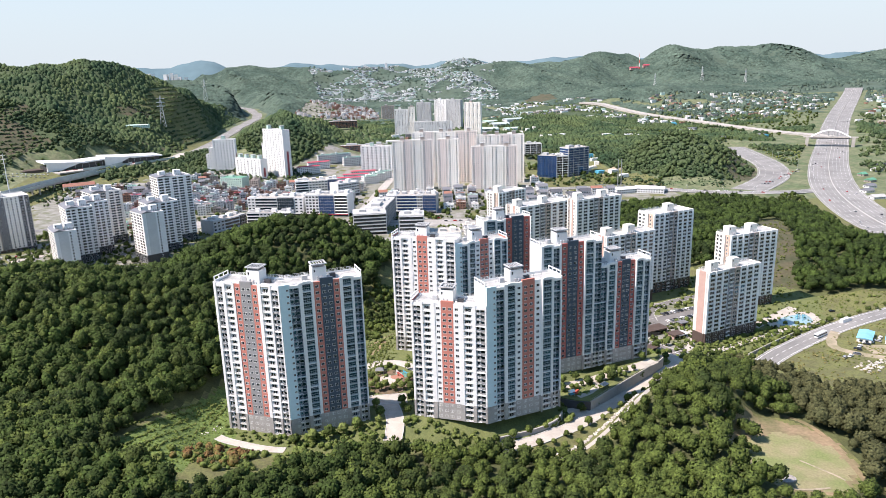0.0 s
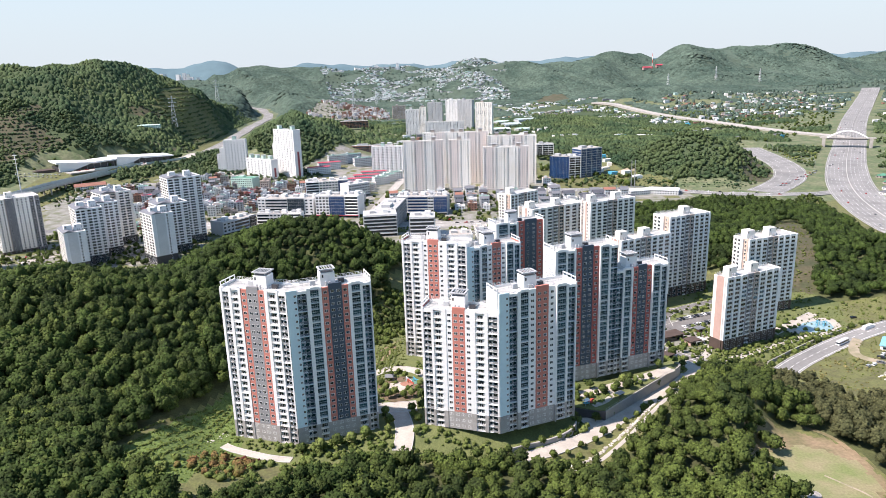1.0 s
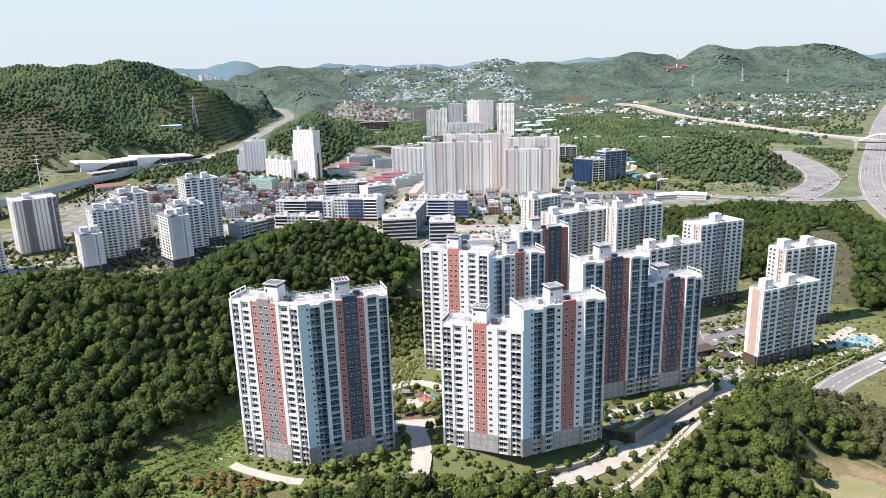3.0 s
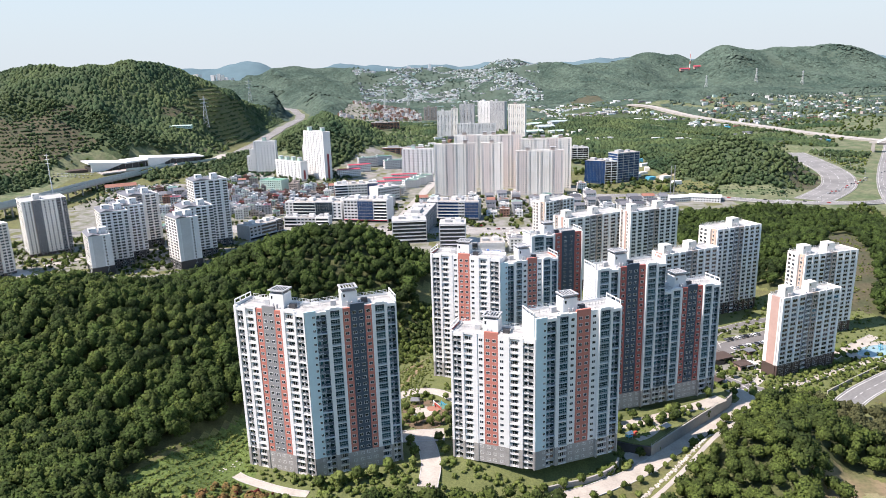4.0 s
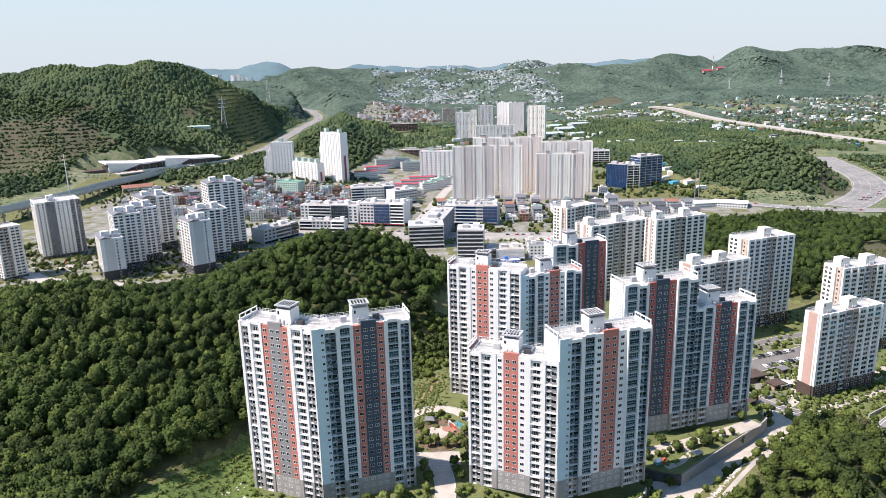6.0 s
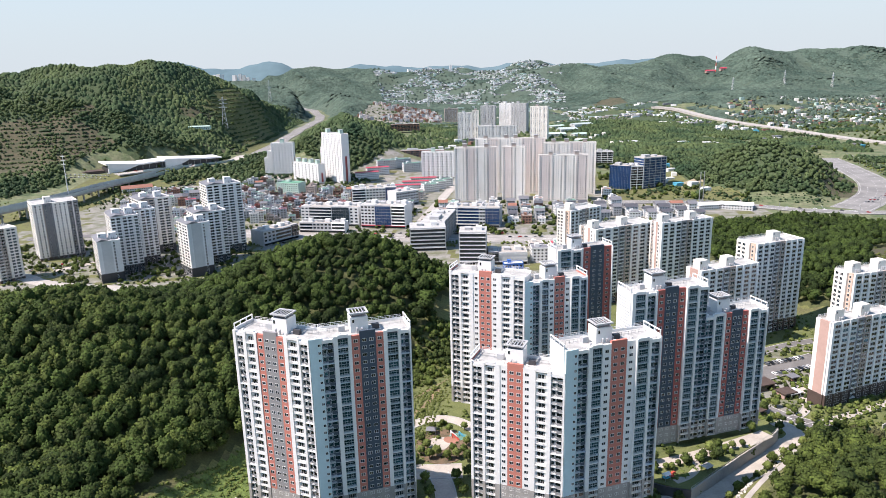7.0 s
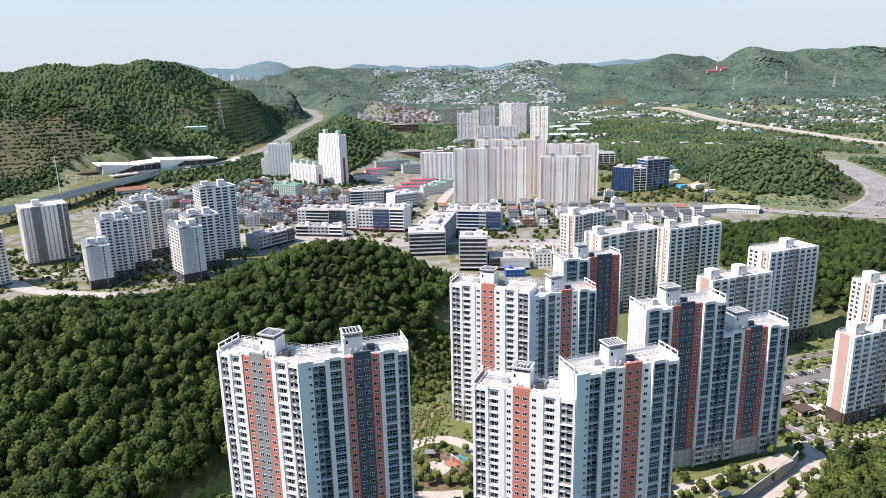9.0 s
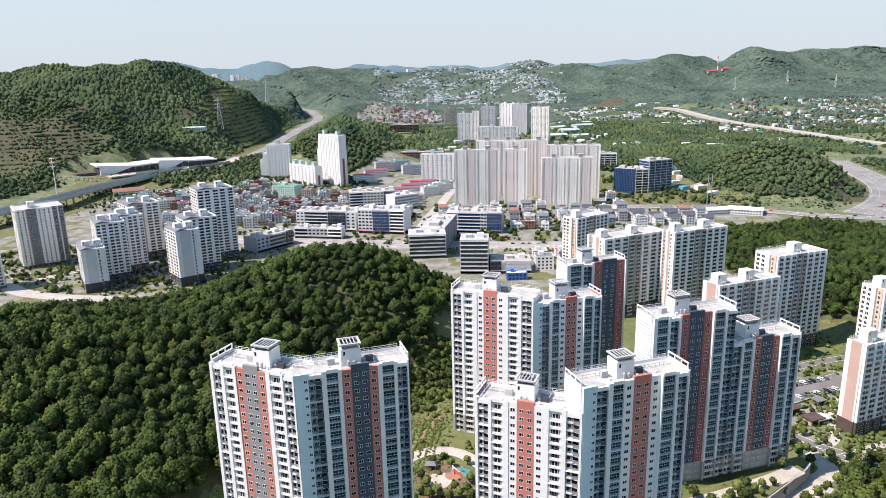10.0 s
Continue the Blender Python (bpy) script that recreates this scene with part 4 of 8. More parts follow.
for label, a, b, z, floors, houses in (
        ("white corridor tower with stepped side at the woods", (-413, 1248), (-374, 1250), -1, 19, (0.4,)),
        ("low white slab with four mint lift houses", (-367, 1223), (-311, 1180), -8, 11, (0.05, 0.3, 0.55, 0.8)),
        ("tall white slab with maroon end and mint lift houses", (-313, 1222), (-269, 1180), -8, 28, (0.1, 0.75)),
        ("cream corridor slab beside the high-rises", (-145, 1248), (-88, 1245), -9, 15, (0.3,))):
    t = thing("apartment_tower", pose(*a, z), label, "apartment building", OLDER)
    at, n = span(t, a, b)
    far_wing(t, at, n, 14, floors, FH, [("p", 0.6, WHITE)] + [("w", 3.4, WHITE), ("p", 0.5, WHITE)] * 7, wall=WHITE, house_h=5.5, houses=houses, house_mat=MINT)
    if floors > 15:
        for back, wide, low in ((9.0, 9.0, 5), (15.0, 6.0, 9)):        # the stepped side
            far_wing(t, at @ pose(-back, 3.0 + back * 0.1, 0), wide, 12, floors - low, FH, [("w", 3.4, WHITE), ("p", 0.5, WHITE)] * 2, wall=WHITE, house_h=3.0)
    s = Shape()
    s.box(0, 13.9, -0.12, 0.0, 6, floors * FH)
    part("end_wall", s, WHITE, t, at=at @ pose(n, 0.05, 0, 0, 0, 90))
    s = Shape()
    s.box(5.0, 9.0, -0.2, -0.12, 2, floors * FH * 0.55)
    part("end_stripe", s, paint("maroon_paint", (0.30, 0.07, 0.07), 0.8, 0.05, 6, 1.0), t, at=at @ pose(n, 0.05, 0, 0, 0, 90))
FARTHER = "distant grey-white high-rises"
for label, a, b, depth, floors, mat in (
        ("distant pale grey high-rise block", (-120, 1863), (-83, 1859), 14, 25, PALE), ("distant slim cream high-rise", (-82, 1858), (-65, 1857), 14, 27, CREAM),
        ("distant dark grey high-rise block", (-64, 1980), (-24, 1973), 16, 28, BAND), ("distant white high-rise pair", (-13, 2033), (21, 2018), 16, 29, WHITE),
        ("distant blue-grey high-rise block", (21, 2010), (62, 1990), 16, 29, BAND), ("distant stand-alone cream tower", (66, 1833), (109, 1820), 16, 30, CREAM),
        ("distant wide grey corridor slab", (-67, 1840), (34, 1830), 13, 14, PALE), ("distant brick-red twin tower", (-193, 2334), (-150, 2340), 16, 15, TAUPE)):
    t = thing("apartment_tower", pose(*a, land(*a) - 2), label, "apartment building", FARTHER)
    at, n = span(t, a, b)
    far_wing(t, at, n, depth, floors, FH, [("p", 1.0, mat)] + [("w", 3.6, mat), ("s", 3.0, mat), ("p", 0.8, mat)] * max(2, int(n / 9)), wall=mat, houses=(0.3,))

OFFICE = paint("weathered_grey_cladding", (0.52, 0.53, 0.54), 0.7, 0.08, 9, 1.2, second=(0.44, 0.45, 0.46))
# ---- low town: shops, flats, houses ----
RED_ROOF = paint("red_metal_roof", (0.46, 0.055, 0.085), 0.6, 0.08, 4, 0.7)
ORANGE_ROOF = paint("orange_tile_roof", (0.30, 0.14, 0.10), 0.8, 0.08, 4, 0.7)
GREEN_ROOF = paint("green_roof_coating", (0.11, 0.30, 0.20), 0.8, 0.10, 5, 0.8)
BRICK = paint("red_brown_brick", (0.27, 0.145, 0.105), 0.85, 0.10, 5, 0.5)
TILED = paint("dark_tile_roof", (0.085, 0.09, 0.105), 0.7, 0.10, 4, 0.6)
BLUE_GLASS = paint("blue_curtain_glass", (0.02, 0.055, 0.14), 0.08, 0.15, 12, 4.0, island=0.3, spec=0.7)
SHED_ROOF = paint("pale_grey_green_sheet_roof", (0.40, 0.47, 0.47), 0.6, 0.06, 8, 1.2)
TEAL_ROOF = paint("blue_sheet_roof", (0.08, 0.36, 0.50), 0.6, 0.08, 5, 0.8)


def house_windows(w, d, storeys):
    """The windows of the front and the left side of a small house."""
    s = Shape()
    for length, front in ((w, True), (d, False)):
        n = max(1, int(length / 3.4))
        gap = (length - n * 1.7) / (n + 1)
        for k in range(n * storeys):
            a, z = -length / 2 + gap + (k % n) * (1.7 + gap), k // n * 3.1 + 1.3
            for p, q, u, v, slot in ((a, a + 1.7, 0.0, 0.07, 1),):
                if front:
                    s.box(p, q, -d / 2 - v, -d / 2 - u, z - (0.1 if slot == 0 else 0), z + (1.5 if slot == 0 else 1.4), slot)
                else:
                    s.box(-w / 2 - v, -w / 2 - u, p, q, z - (0.1 if slot == 0 else 0), z + (1.5 if slot == 0 else 1.4), slot)
    return s


def house(x, y, turn, w, d, storeys, wall, roof, style="flat", label="", group="low houses of the town", z=None, name="house"):
    """A small building of some storeys; flat roof with parapet and hut, or a pitched one."""
    z = land(x, y) - 0.4 if z is None else z
    h = storeys * 3.1 + 0.4
    t = thing(name, pose(x, y, z, 0, 0, turn), label, "building" if name != "house" else "house", group)
    s = Shape()
    s.box(-w / 2, w / 2, -d / 2, d / 2, 0, h)
    if style == "flat":
        for x0, x1, y0, y1 in ((-w / 2 - 0.1, w / 2 + 0.1, -d / 2 - 0.1, -d / 2 + 0.2), (-w / 2 - 0.1, w / 2 + 0.1, d / 2 - 0.2, d / 2 + 0.1), (-w / 2 - 0.1, -w / 2 + 0.2, -d / 2 + 0.2, d / 2 - 0.2), (w / 2 - 0.2, w / 2 + 0.1, -d / 2 + 0.2, d / 2 - 0.2)):
            s.box(x0, x1, y0, y1, h - 0.3, h + 0.9)
        k = min(w, d) * 0.34
        s.box(-w * 0.28, -w * 0.28 + k, d * 0.05, d * 0.05 + k, h - 0.2, h + 2.9)
    part("wall", s, wall, t)
    tagged(part("window_band", house_windows(w, d, storeys), (FRAME, GLASS), t), kind="stuff")
    if style == "flat":
        s = Shape()
        s.box(-w / 2 + 0.2, w / 2 - 0.2, -d / 2 + 0.2, d / 2 - 0.2, h, h + 0.12)
        part("roof", s, roof, t)
    else:
        rise = d * (0.28 if style == "pitched" else 0.10)
        s = Shape()
        s.hexa([(-w / 2 - 0.5, -d / 2 - 0.5, h), (w / 2 + 0.5, -d / 2 - 0.5, h), (w / 2 + 0.5, d / 2 + 0.5, h), (-w / 2 - 0.5, d / 2 + 0.5, h)],
               [(-w / 2 - 0.5, -0.2, h + rise), (w / 2 + 0.5, -0.2, h + rise), (w / 2 + 0.5, 0.2, h + rise), (-w / 2 - 0.5, 0.2, h + rise)])
        part("roof", s, roof, t)
    return t


def office(label, a, b, depth, storeys, wall, glass, z=-12, bands=True, extra=0, name="office_building"):
    """A commercial block with ribbon windows between solid bands."""
    t = thing(name, pose(*a, z), label, "office building", "commercial blocks along the dusty avenue")
    at, n = span(t, a, b)
    fh = 3.9
    s = Shape()
    s.box(0.3, n - 0.3, 0.3, depth - 0.3, 0, storeys * fh)
    part("core", s, glass, t, at=at)
    for f in range(storeys + 1):
        s = Shape()
        s.box(0, n, 0, depth, f * fh - (0.0 if f == 0 else 0.45), f * fh + (0.3 if f < storeys else 1.0))
        part("band", s, wall, t, at=at)
    for k in range(int(n / 9) + 1):
        x = min(n - 0.9, k * n / max(1, int(n / 9)))
        s = Shape()
        s.box(x, x + 0.9, -0.15, 0.5, 0, storeys * fh + 1.02)
        part("pier", s, wall, t, at=at)
    s = Shape()
    for k in range(1, int(n / 2.4)):
        s.box(k * 2.4 - 0.06, k * 2.4 + 0.06, 0.18, 0.32, 0.5, storeys * fh - 0.3)
    part("mullions", s, METAL, t, at=at)
    for x0, x1, y0, y1, up in ((0.15, 0.4, 0.3, 0.7, 3.4), (0.6, 0.72, 0.35, 0.65, 2.4)):
        s = Shape()
        s.box(n * x0, n * x1, depth * y0, depth * y1, storeys * fh + 1.0, storeys * fh + 1.0 + up)
        part("plant_room", s, WHITE if wall is WHITE else BAND, t, at=at)
    s = Shape()
    s.box(0.4, n - 0.4, 0.4, depth - 0.4, storeys * fh + 1.0, storeys * fh + 1.1)
    part("roof", s, CONCRETE if len(label) % 2 else ROOF, t, at=at)
    for k in range(int(n / 10)):
        s = Shape()
        x, y = 4 + k * 10 + (k * 31 % 5), depth * (0.15 + 0.16 * (k * 3 % 5))
        s.box(x, x + 2.6, y, y + 1.6, storeys * fh + 1.1, storeys * fh + 2.5)
        part("cooler", s, BAND, t, at=at)
    return t


def parts_office(label, a, b, depth, storeys, sections, z=-12, name="office_building", crown_house=True):
    """A commercial block whose front falls into sections of different dress: (share, kind, wall, glass)."""
    t = thing(name, pose(*a, z), label, "office building", "commercial blocks along the dusty avenue")
    at, n = span(t, a, b)
    fh, total, x = 3.9, sum(q[0] for q in sections), 0.0
    for i, (share, kind, wall, glass) in enumerate(sections):
        w, h = n * share / total, storeys * fh + (0.9 if i % 2 == 0 else 0.3)
        s = Shape()
        s.box(x, x + w - 0.02, 0.5, depth - 0.02 * i, 0, h)
        part("block", s, wall, t, at=at)
        front = -0.4 if kind == "curtain" else 0.0
        if kind == "punched":
            m = max(2, int(w / 4.2))
            for f in range(storeys):
                for k in range(m):
                    s = Shape()
                    x0 = x + (k + 0.5) * w / m
                    s.box(x0 - 1.4, x0 + 1.4, 0.38, 0.5, f * fh + 1.0, f * fh + 2.8)
                    part("window", s, glass, t, at=at)
        elif kind == "ribbon":
            for f in range(storeys):
                s = Shape()
                s.box(x + 0.8, x + w - 0.8, 0.36, 0.5, f * fh + 0.7, f * fh + 3.1)
                part("ribbon_window", s, glass, t, at=at)
                s = Shape()
                s.box(x + 0.3, x + w - 0.3, -0.2, 0.48, f * fh + 3.25, f * fh + 3.6)
                part("ledge", s, wall, t, at=at)
        else:
            s = Shape()
            s.box(x + 0.4, x + w - 0.4, front, 0.5, 3.6, h - 1.2)
            part("curtain_wall", s, glass, t, at=at)
            s = Shape()
            for f in range(1, storeys + 1):
                s.box(x + 0.4, x + w - 0.4, front - 0.15, front, f * fh - 0.2, f * fh + 0.1)
            for k in range(1, int(w / 3)):
                s.box(x + k * 3 - 0.05, x + k * 3 + 0.05, front - 0.1, front, 3.6, h - 1.2)
            part("grid", s, METAL, t, at=at)
        s = Shape()
        s.box(x + 0.6, x + w - 0.6, 1.2, depth - 0.8, h, h + 0.08)
        part("roof", s, CONCRETE if i % 2 else ROOF, t, at=at)
        for k in range(2 if w > 12 else 1):
            s = Shape()
            s.box(x + w * (0.2 + 0.4 * k), x + w * (0.2 + 0.4 * k) + min(6, w * 0.3), depth * 0.35, depth * 0.65, h + 0.08, h + 2.6 + k)
            part("plant_room", s, WHITE if k else BAND, t, at=at)
        x += w
    s = Shape()
    s.box(0, n, -0.9, 0.5, 2.9, 3.4)
    part("canopy", s, RED_ROOF if "red" in label else BAND, t, at=at)
    s = Shape()
    s.box(0.5, n - 0.5, 0.36, 0.49, 0.3, 2.9)
    part("shopfront", s, GLASS, t, at=at)
    return t


parts_office("white office block with broad ribbon windows and end frames", (-252, 872), (-178, 862), 30, 6, [(1, "punched", PALE, GLASS), (3, "ribbon", OFFICE, GLASS), (2.2, "curtain", BAND, GLASS), (1.2, "punched", PALE, GLASS)])
parts_office("white office block with a blue glass centre over red shopfronts", (-174, 857), (-119, 849), 30, 7, [(1.5, "punched", PALE, GLASS), (1.7, "curtain", BAND, BLUE_GLASS), (1.5, "ribbon", WHITE, GLASS)])
parts_office("grey shop block with shallow set-back front", (-243, 832), (-187, 827), 14, 3, [(1, "ribbon", OFFICE, GLASS), (1.4, "punched", BAND, GLASS), (1, "ribbon", WHITE, GLASS)])
parts_office("pale stepped office at the wood's edge", (-262, 764), (-236, 806), 22, 4, [(1, "punched", BAND, GLASS), (1.4, "ribbon", OFFICE, GLASS), (0.6, "curtain", SLATE, GLASS)])
parts_office("white banded office above the trees", (-99, 742), (-62, 747), 30, 6, [(1, "ribbon", OFFICE, GLASS)])
office("grey concrete frame building wrapped in dark netting", (-66, 772), (-58, 846), 26, 6, BAND, SLATE)
parts_office("blue glazed office with white floor bands", (-71, 860), (-7, 853), 28, 6, [(1, "ribbon", WHITE, BLUE_GLASS), (2, "ribbon", OFFICE, BLUE_GLASS), (0.5, "punched", PALE, GLASS), (1.3, "curtain", BAND, BLUE_GLASS)])
parts_office("white and black banded office beside the estate", (-45, 690), (-19, 690), 26, 8, [(1, "ribbon", OFFICE, DARK)])
parts_office("grey flat-roofed hall beside the estate", (-17, 690), (20, 693), 24, 3, [(0.5, "curtain", SLATE, GLASS), (1.4, "punched", PALE, PALE)])
parts_office("pale eight-sided office with roof terrace", (-215, 998), (-154, 1012), 26, 6, [(1, "ribbon", WHITE, GLASS), (1.4, "punched", CREAM, GLASS), (0.8, "curtain", BAND, BLUE_GLASS)])
parts_office("white office on the corner of the side street", (-150, 986), (-122, 1010), 24, 5, [(1, "punched", PALE, GLASS)])
office("dark blue curtain-walled office block", (161, 1128), (190, 1112), 26, 9, BLUE_GLASS, BLUE_GLASS)
office("white middle block between glass wings", (190, 1112), (210, 1116), 22, 9, WHITE, GLASS)
office("tall dark glass office wing with white corner", (210, 1116), (248, 1136), 24, 12, BAND, BLUE_GLASS)
office("teal banded low office", (164, 1321), (196, 1320), 24, 5, PALE, GLASS, z=3)
office("long red-brick school building", (-205, 1402), (-118, 1404), 16, 4, BRICK, GLASS, z=land(-160, 1405) - 1, name="school_building")
office("red-brick school wing in the distance", (-326, 2045), (-244, 2060), 20, 5, BRICK, GLASS, z=8, name="school_building")
house(-340, 1118, -16, 40, 22, 5, MINT, GREEN_ROOF, "flat", "mint green glazed hall with sloped roof", name="community_hall")
house(-297, 1080, 0, 14, 12, 5, TAUPE, TAUPE, "flat", "windowless tan brick tower block")
for k in range(4):
    house(-166 + 9 * k, 1110 + 36 * k, 10, 44, 11, 2, WHITE, RED_ROOF, "shallow", "long low block under a bright red roof", "red-roofed rows")
for k, (x, y) in enumerate(((-238, 1225), (-226, 1262))):
    house(x, y, 24, 40, 12, 4, WHITE, RED_ROOF, "shallow", "long low block under a bright red roof", "red-roofed rows")
for k in range(3):
    house(-116 + 9 * k, 1112 + 26 * k, 30, 26, 11, 4, WHITE, GREEN_ROOF, "flat", "white walk-up flats with green roof trim", "white walk-up flats")
for k in range(4):
    house(-216 + 24 * k, 1300 + 20 * (k % 2), 24, 36, 12, 5, PALE, GREEN_ROOF, "flat", "grey walk-up flats with green roof", "grey walk-up flats")
house(-592, 1108, 34, 46, 16, 2, PALE, ORANGE_ROOF, "pitched", "long shed with a bright orange roof", name="shed")
house(-640, 1470, 10, 44, 16, 2, MINT, MINT, "shallow", "pale blue shed among the orchards", name="shed")
house(298, 960, -22, 40, 24, 2, PALE, WHITE, "shallow", "white hall with a shallow curved roof", name="sports_hall")

taken = [(-215, 857, 60), (-146, 845, 45), (-215, 820, 40), (-250, 785, 35), (-80, 750, 35), (-55, 810, 40), (-40, 850, 42), (-180, 1005, 42), (-136, 1000, 24), (-340, 1118, 28), (-297, 1080, 14),
         (-150, 1150, 52), (-40, 1040, 45), (20, 1040, 40), (85, 1035, 50), (-375, 1235, 45), (-340, 1200, 45), (-290, 1200, 40), (-116, 1245, 40), (-180, 1205, 45), (-95, 1140, 35), (-110, 1250, 30), (-592, 1108, 30), (-100, 940, 14), (-96, 1000, 14), (-105, 890, 14)]
walls = [PALE, CREAM, PALE, BRICK, WHITE, TAUPE, BAND, BAND, CREAM, BRICK, TAUPE]
roofs = [ROOF, GREEN_ROOF, ROOF, TILED, SLATE, CONCRETE, SLATE, GREEN_ROOF, CONCRETE, RED_ROOF, GREEN_ROOF, BRICK]
words = {WHITE: "white", CREAM: "cream", PALE: "pale grey", BRICK: "brown brick", TAUPE: "tan", BAND: "grey", PINK: "salmon"}
tops = {ROOF: "pale flat roof", GREEN_ROOF: "green coated roof", TILED: "dark tiled roof", SLATE: "grey roof", RED_ROOF: "red roof", CONCRETE: "bare concrete roof", BRICK: "brown tiled roof"}
rng = random.Random(5)


def fill_houses(x0, x1, y0, y1, step, turn, keep, pitched=0.15, choose=None, low=2, high=4):
    for iy in range(int((y1 - y0) / step)):
        for ix in range(int((x1 - x0) / step)):
            x, y = x0 + (ix + 0.5) * step + rng.uniform(-2, 2), y0 + (iy + 0.5) * step + rng.uniform(-2, 2)
            wall, roof = rng.choice(choose or walls), rng.choice(roofs)
            w, d, n, p, skip = rng.uniform(0.52, 0.8) * step, rng.uniform(0.5, 0.7) * step, rng.randint(low, high), rng.random(), rng.random()
            if skip > keep or any(math.hypot(x - a, y - b) < r + 7 for a, b, r in taken):
                continue
            style = "pitched" if p < pitched else "flat"
            if style == "pitched":
                roof = rng.choice([TILED, TILED, SLATE, SLATE, SLATE, TILED, ORANGE_ROOF])
            if style == "flat" and n > 2:
                house(x, y, turn + rng.uniform(-4, 4), w, d, n, wall, roof, style, "%s walk-up block with a %s" % (words[wall], tops.get(roof, "flat roof")), "low walk-up blocks of the town", name="walk_up_block")
            else:
                house(x, y, turn + rng.uniform(-4, 4), w, d, n, wall, roof, style, "%s town house with a %s" % (words[wall], tops.get(roof, "orange tiled roof")))


fill_houses(-440, -260, 880, 1130, 14.5, 18, 0.92)
fill_houses(-260, -115, 895, 1120, 15.5, 10, 0.92)
fill_houses(-560, -440, 980, 1130, 20, 24, 0.7, 0.3)
fill_houses(-445, -300, 1130, 1230, 17, 20, 0.7, 0.3)
fill_houses(0, 60, 870, 1000, 17, 2, 0.85, 0.5, [WHITE, PALE, BAND, BRICK])
fill_houses(-92, 0, 880, 1010, 17, 4, 0.85, 0.4, [WHITE, PALE, WHITE, BAND, BRICK])
fill_houses(60, 116, 880, 1000, 18, 3, 0.8, 0.5, [WHITE, PALE, BAND, BRICK])
fill_houses(116, 170, 960, 1090, 20, 8, 0.6, 0.3, [WHITE, PALE, CREAM])
fill_houses(-430, -300, 790, 872, 19, 14, 0.5, 0.2, [WHITE, PALE, CREAM, BRICK], 1, 3)
fill_houses(20, 130, 700, 770, 22, 6, 0.55, 0.2, [WHITE, PALE, CREAM], 2, 4)
fill_houses(110, 260, 890, 960, 19, 6, 0.8, 0.85, [WHITE, WHITE, PALE, BAND], 3, 4)

# ---- trees ----
ICO = bmesh.new()
bmesh.ops.create_icosphere(ICO, subdivisions=1, radius=1.0)
ICO_V = np.array([v.co[:] for v in ICO.verts])
ICO_F = np.array([[v.index for v in f.verts] for f in ICO.faces])
ICO.free()


def crown(seed, tufts, radius, height, size, base=0.30, core=True, conical=0.0, sides=4):
    """A tree top of one metre's height: leafy tufts that stand out from a lumpy dome. Returns points and triangles."""
    r = np.random.RandomState(seed)
    vs, fs, n = [], [], 0
    mid = base + (height - base) * 0.42
    lobes = r.normal(size=(5, 3))
    lobes /= np.linalg.norm(lobes, axis=1)[:, None]
    half = (height - base) * 0.52

    def reach(d):
        bulge = 1 + 0.22 * max(0.0, float((lobes @ d).max()) - 0.55) - 0.12
        flat = radius * (1 - conical * max(0.0, d[2]))
        return np.array((d[0] * flat, d[1] * flat, d[2] * half)) * bulge
    if core:
        p = np.array([reach(v / np.linalg.norm(v)) * 0.86 for v in ICO_V]) + (0, 0, mid)
        vs.append(p), fs.append(ICO_F)
        n = len(p)
    for k in range(tufts):
        u = 1 - 1.55 * (k + 0.5) / tufts
        a = k * 2.39996 + r.uniform(-0.5, 0.5)
        d = np.array((math.cos(a) * math.sqrt(max(0.0, 1 - u * u)), math.sin(a) * math.sqrt(max(0.0, 1 - u * u)), u))
        c = reach(d) * r.uniform(0.76, 1.10) + (0, 0, mid)
        t = np.cross(d, r.normal(size=3))
        t /= np.linalg.norm(t)
        b = np.cross(d, t)
        s = size * r.uniform(0.65, 1.35)
        ring = [c + (t * math.cos(q) + b * math.sin(q)) * s * r.uniform(0.7, 1.25) - d * s * 0.35 for q in np.arange(sides) * 2 * math.pi / sides]
        vs.append(np.array(ring + [c + d * s * r.uniform(0.45, 0.95)]))
        fs.append(np.array([[q, (q + 1) % sides, sides] for q in range(sides)]) + n)
        n += sides + 1
    return np.concatenate(vs), np.concatenate(fs)


def mesh_of_triangles(name, v, f, material):
    me = bpy.data.meshes.new(name)
    me.vertices.add(len(v))
    me.vertices.foreach_set("co", v.ravel())
    me.loops.add(f.size)
    me.loops.foreach_set("vertex_index", f.ravel())
    me.polygons.add(len(f))
    me.polygons.foreach_set("loop_start", np.arange(len(f)) * 3)
    me.polygons.foreach_set("use_smooth", np.ones(len(f), bool))
    me.materials.append(material)
    me.update(calc_edges=True)
    return me


def scatter(x0, x1, y0, y1, step, seed, jitter=0.42):
    r = np.random.RandomState(seed)
    X, Y = np.meshgrid(np.arange(x0, x1, step), np.arange(y0, y1, step))
    X, Y = X + (np.arange(X.shape[0]) % 2)[:, None] * step / 2, Y.copy()
    X, Y = X.ravel() + r.uniform(-jitter, jitter, X.size) * step, Y.ravel() + r.uniform(-jitter, jitter, Y.size) * step
    return X, Y, r


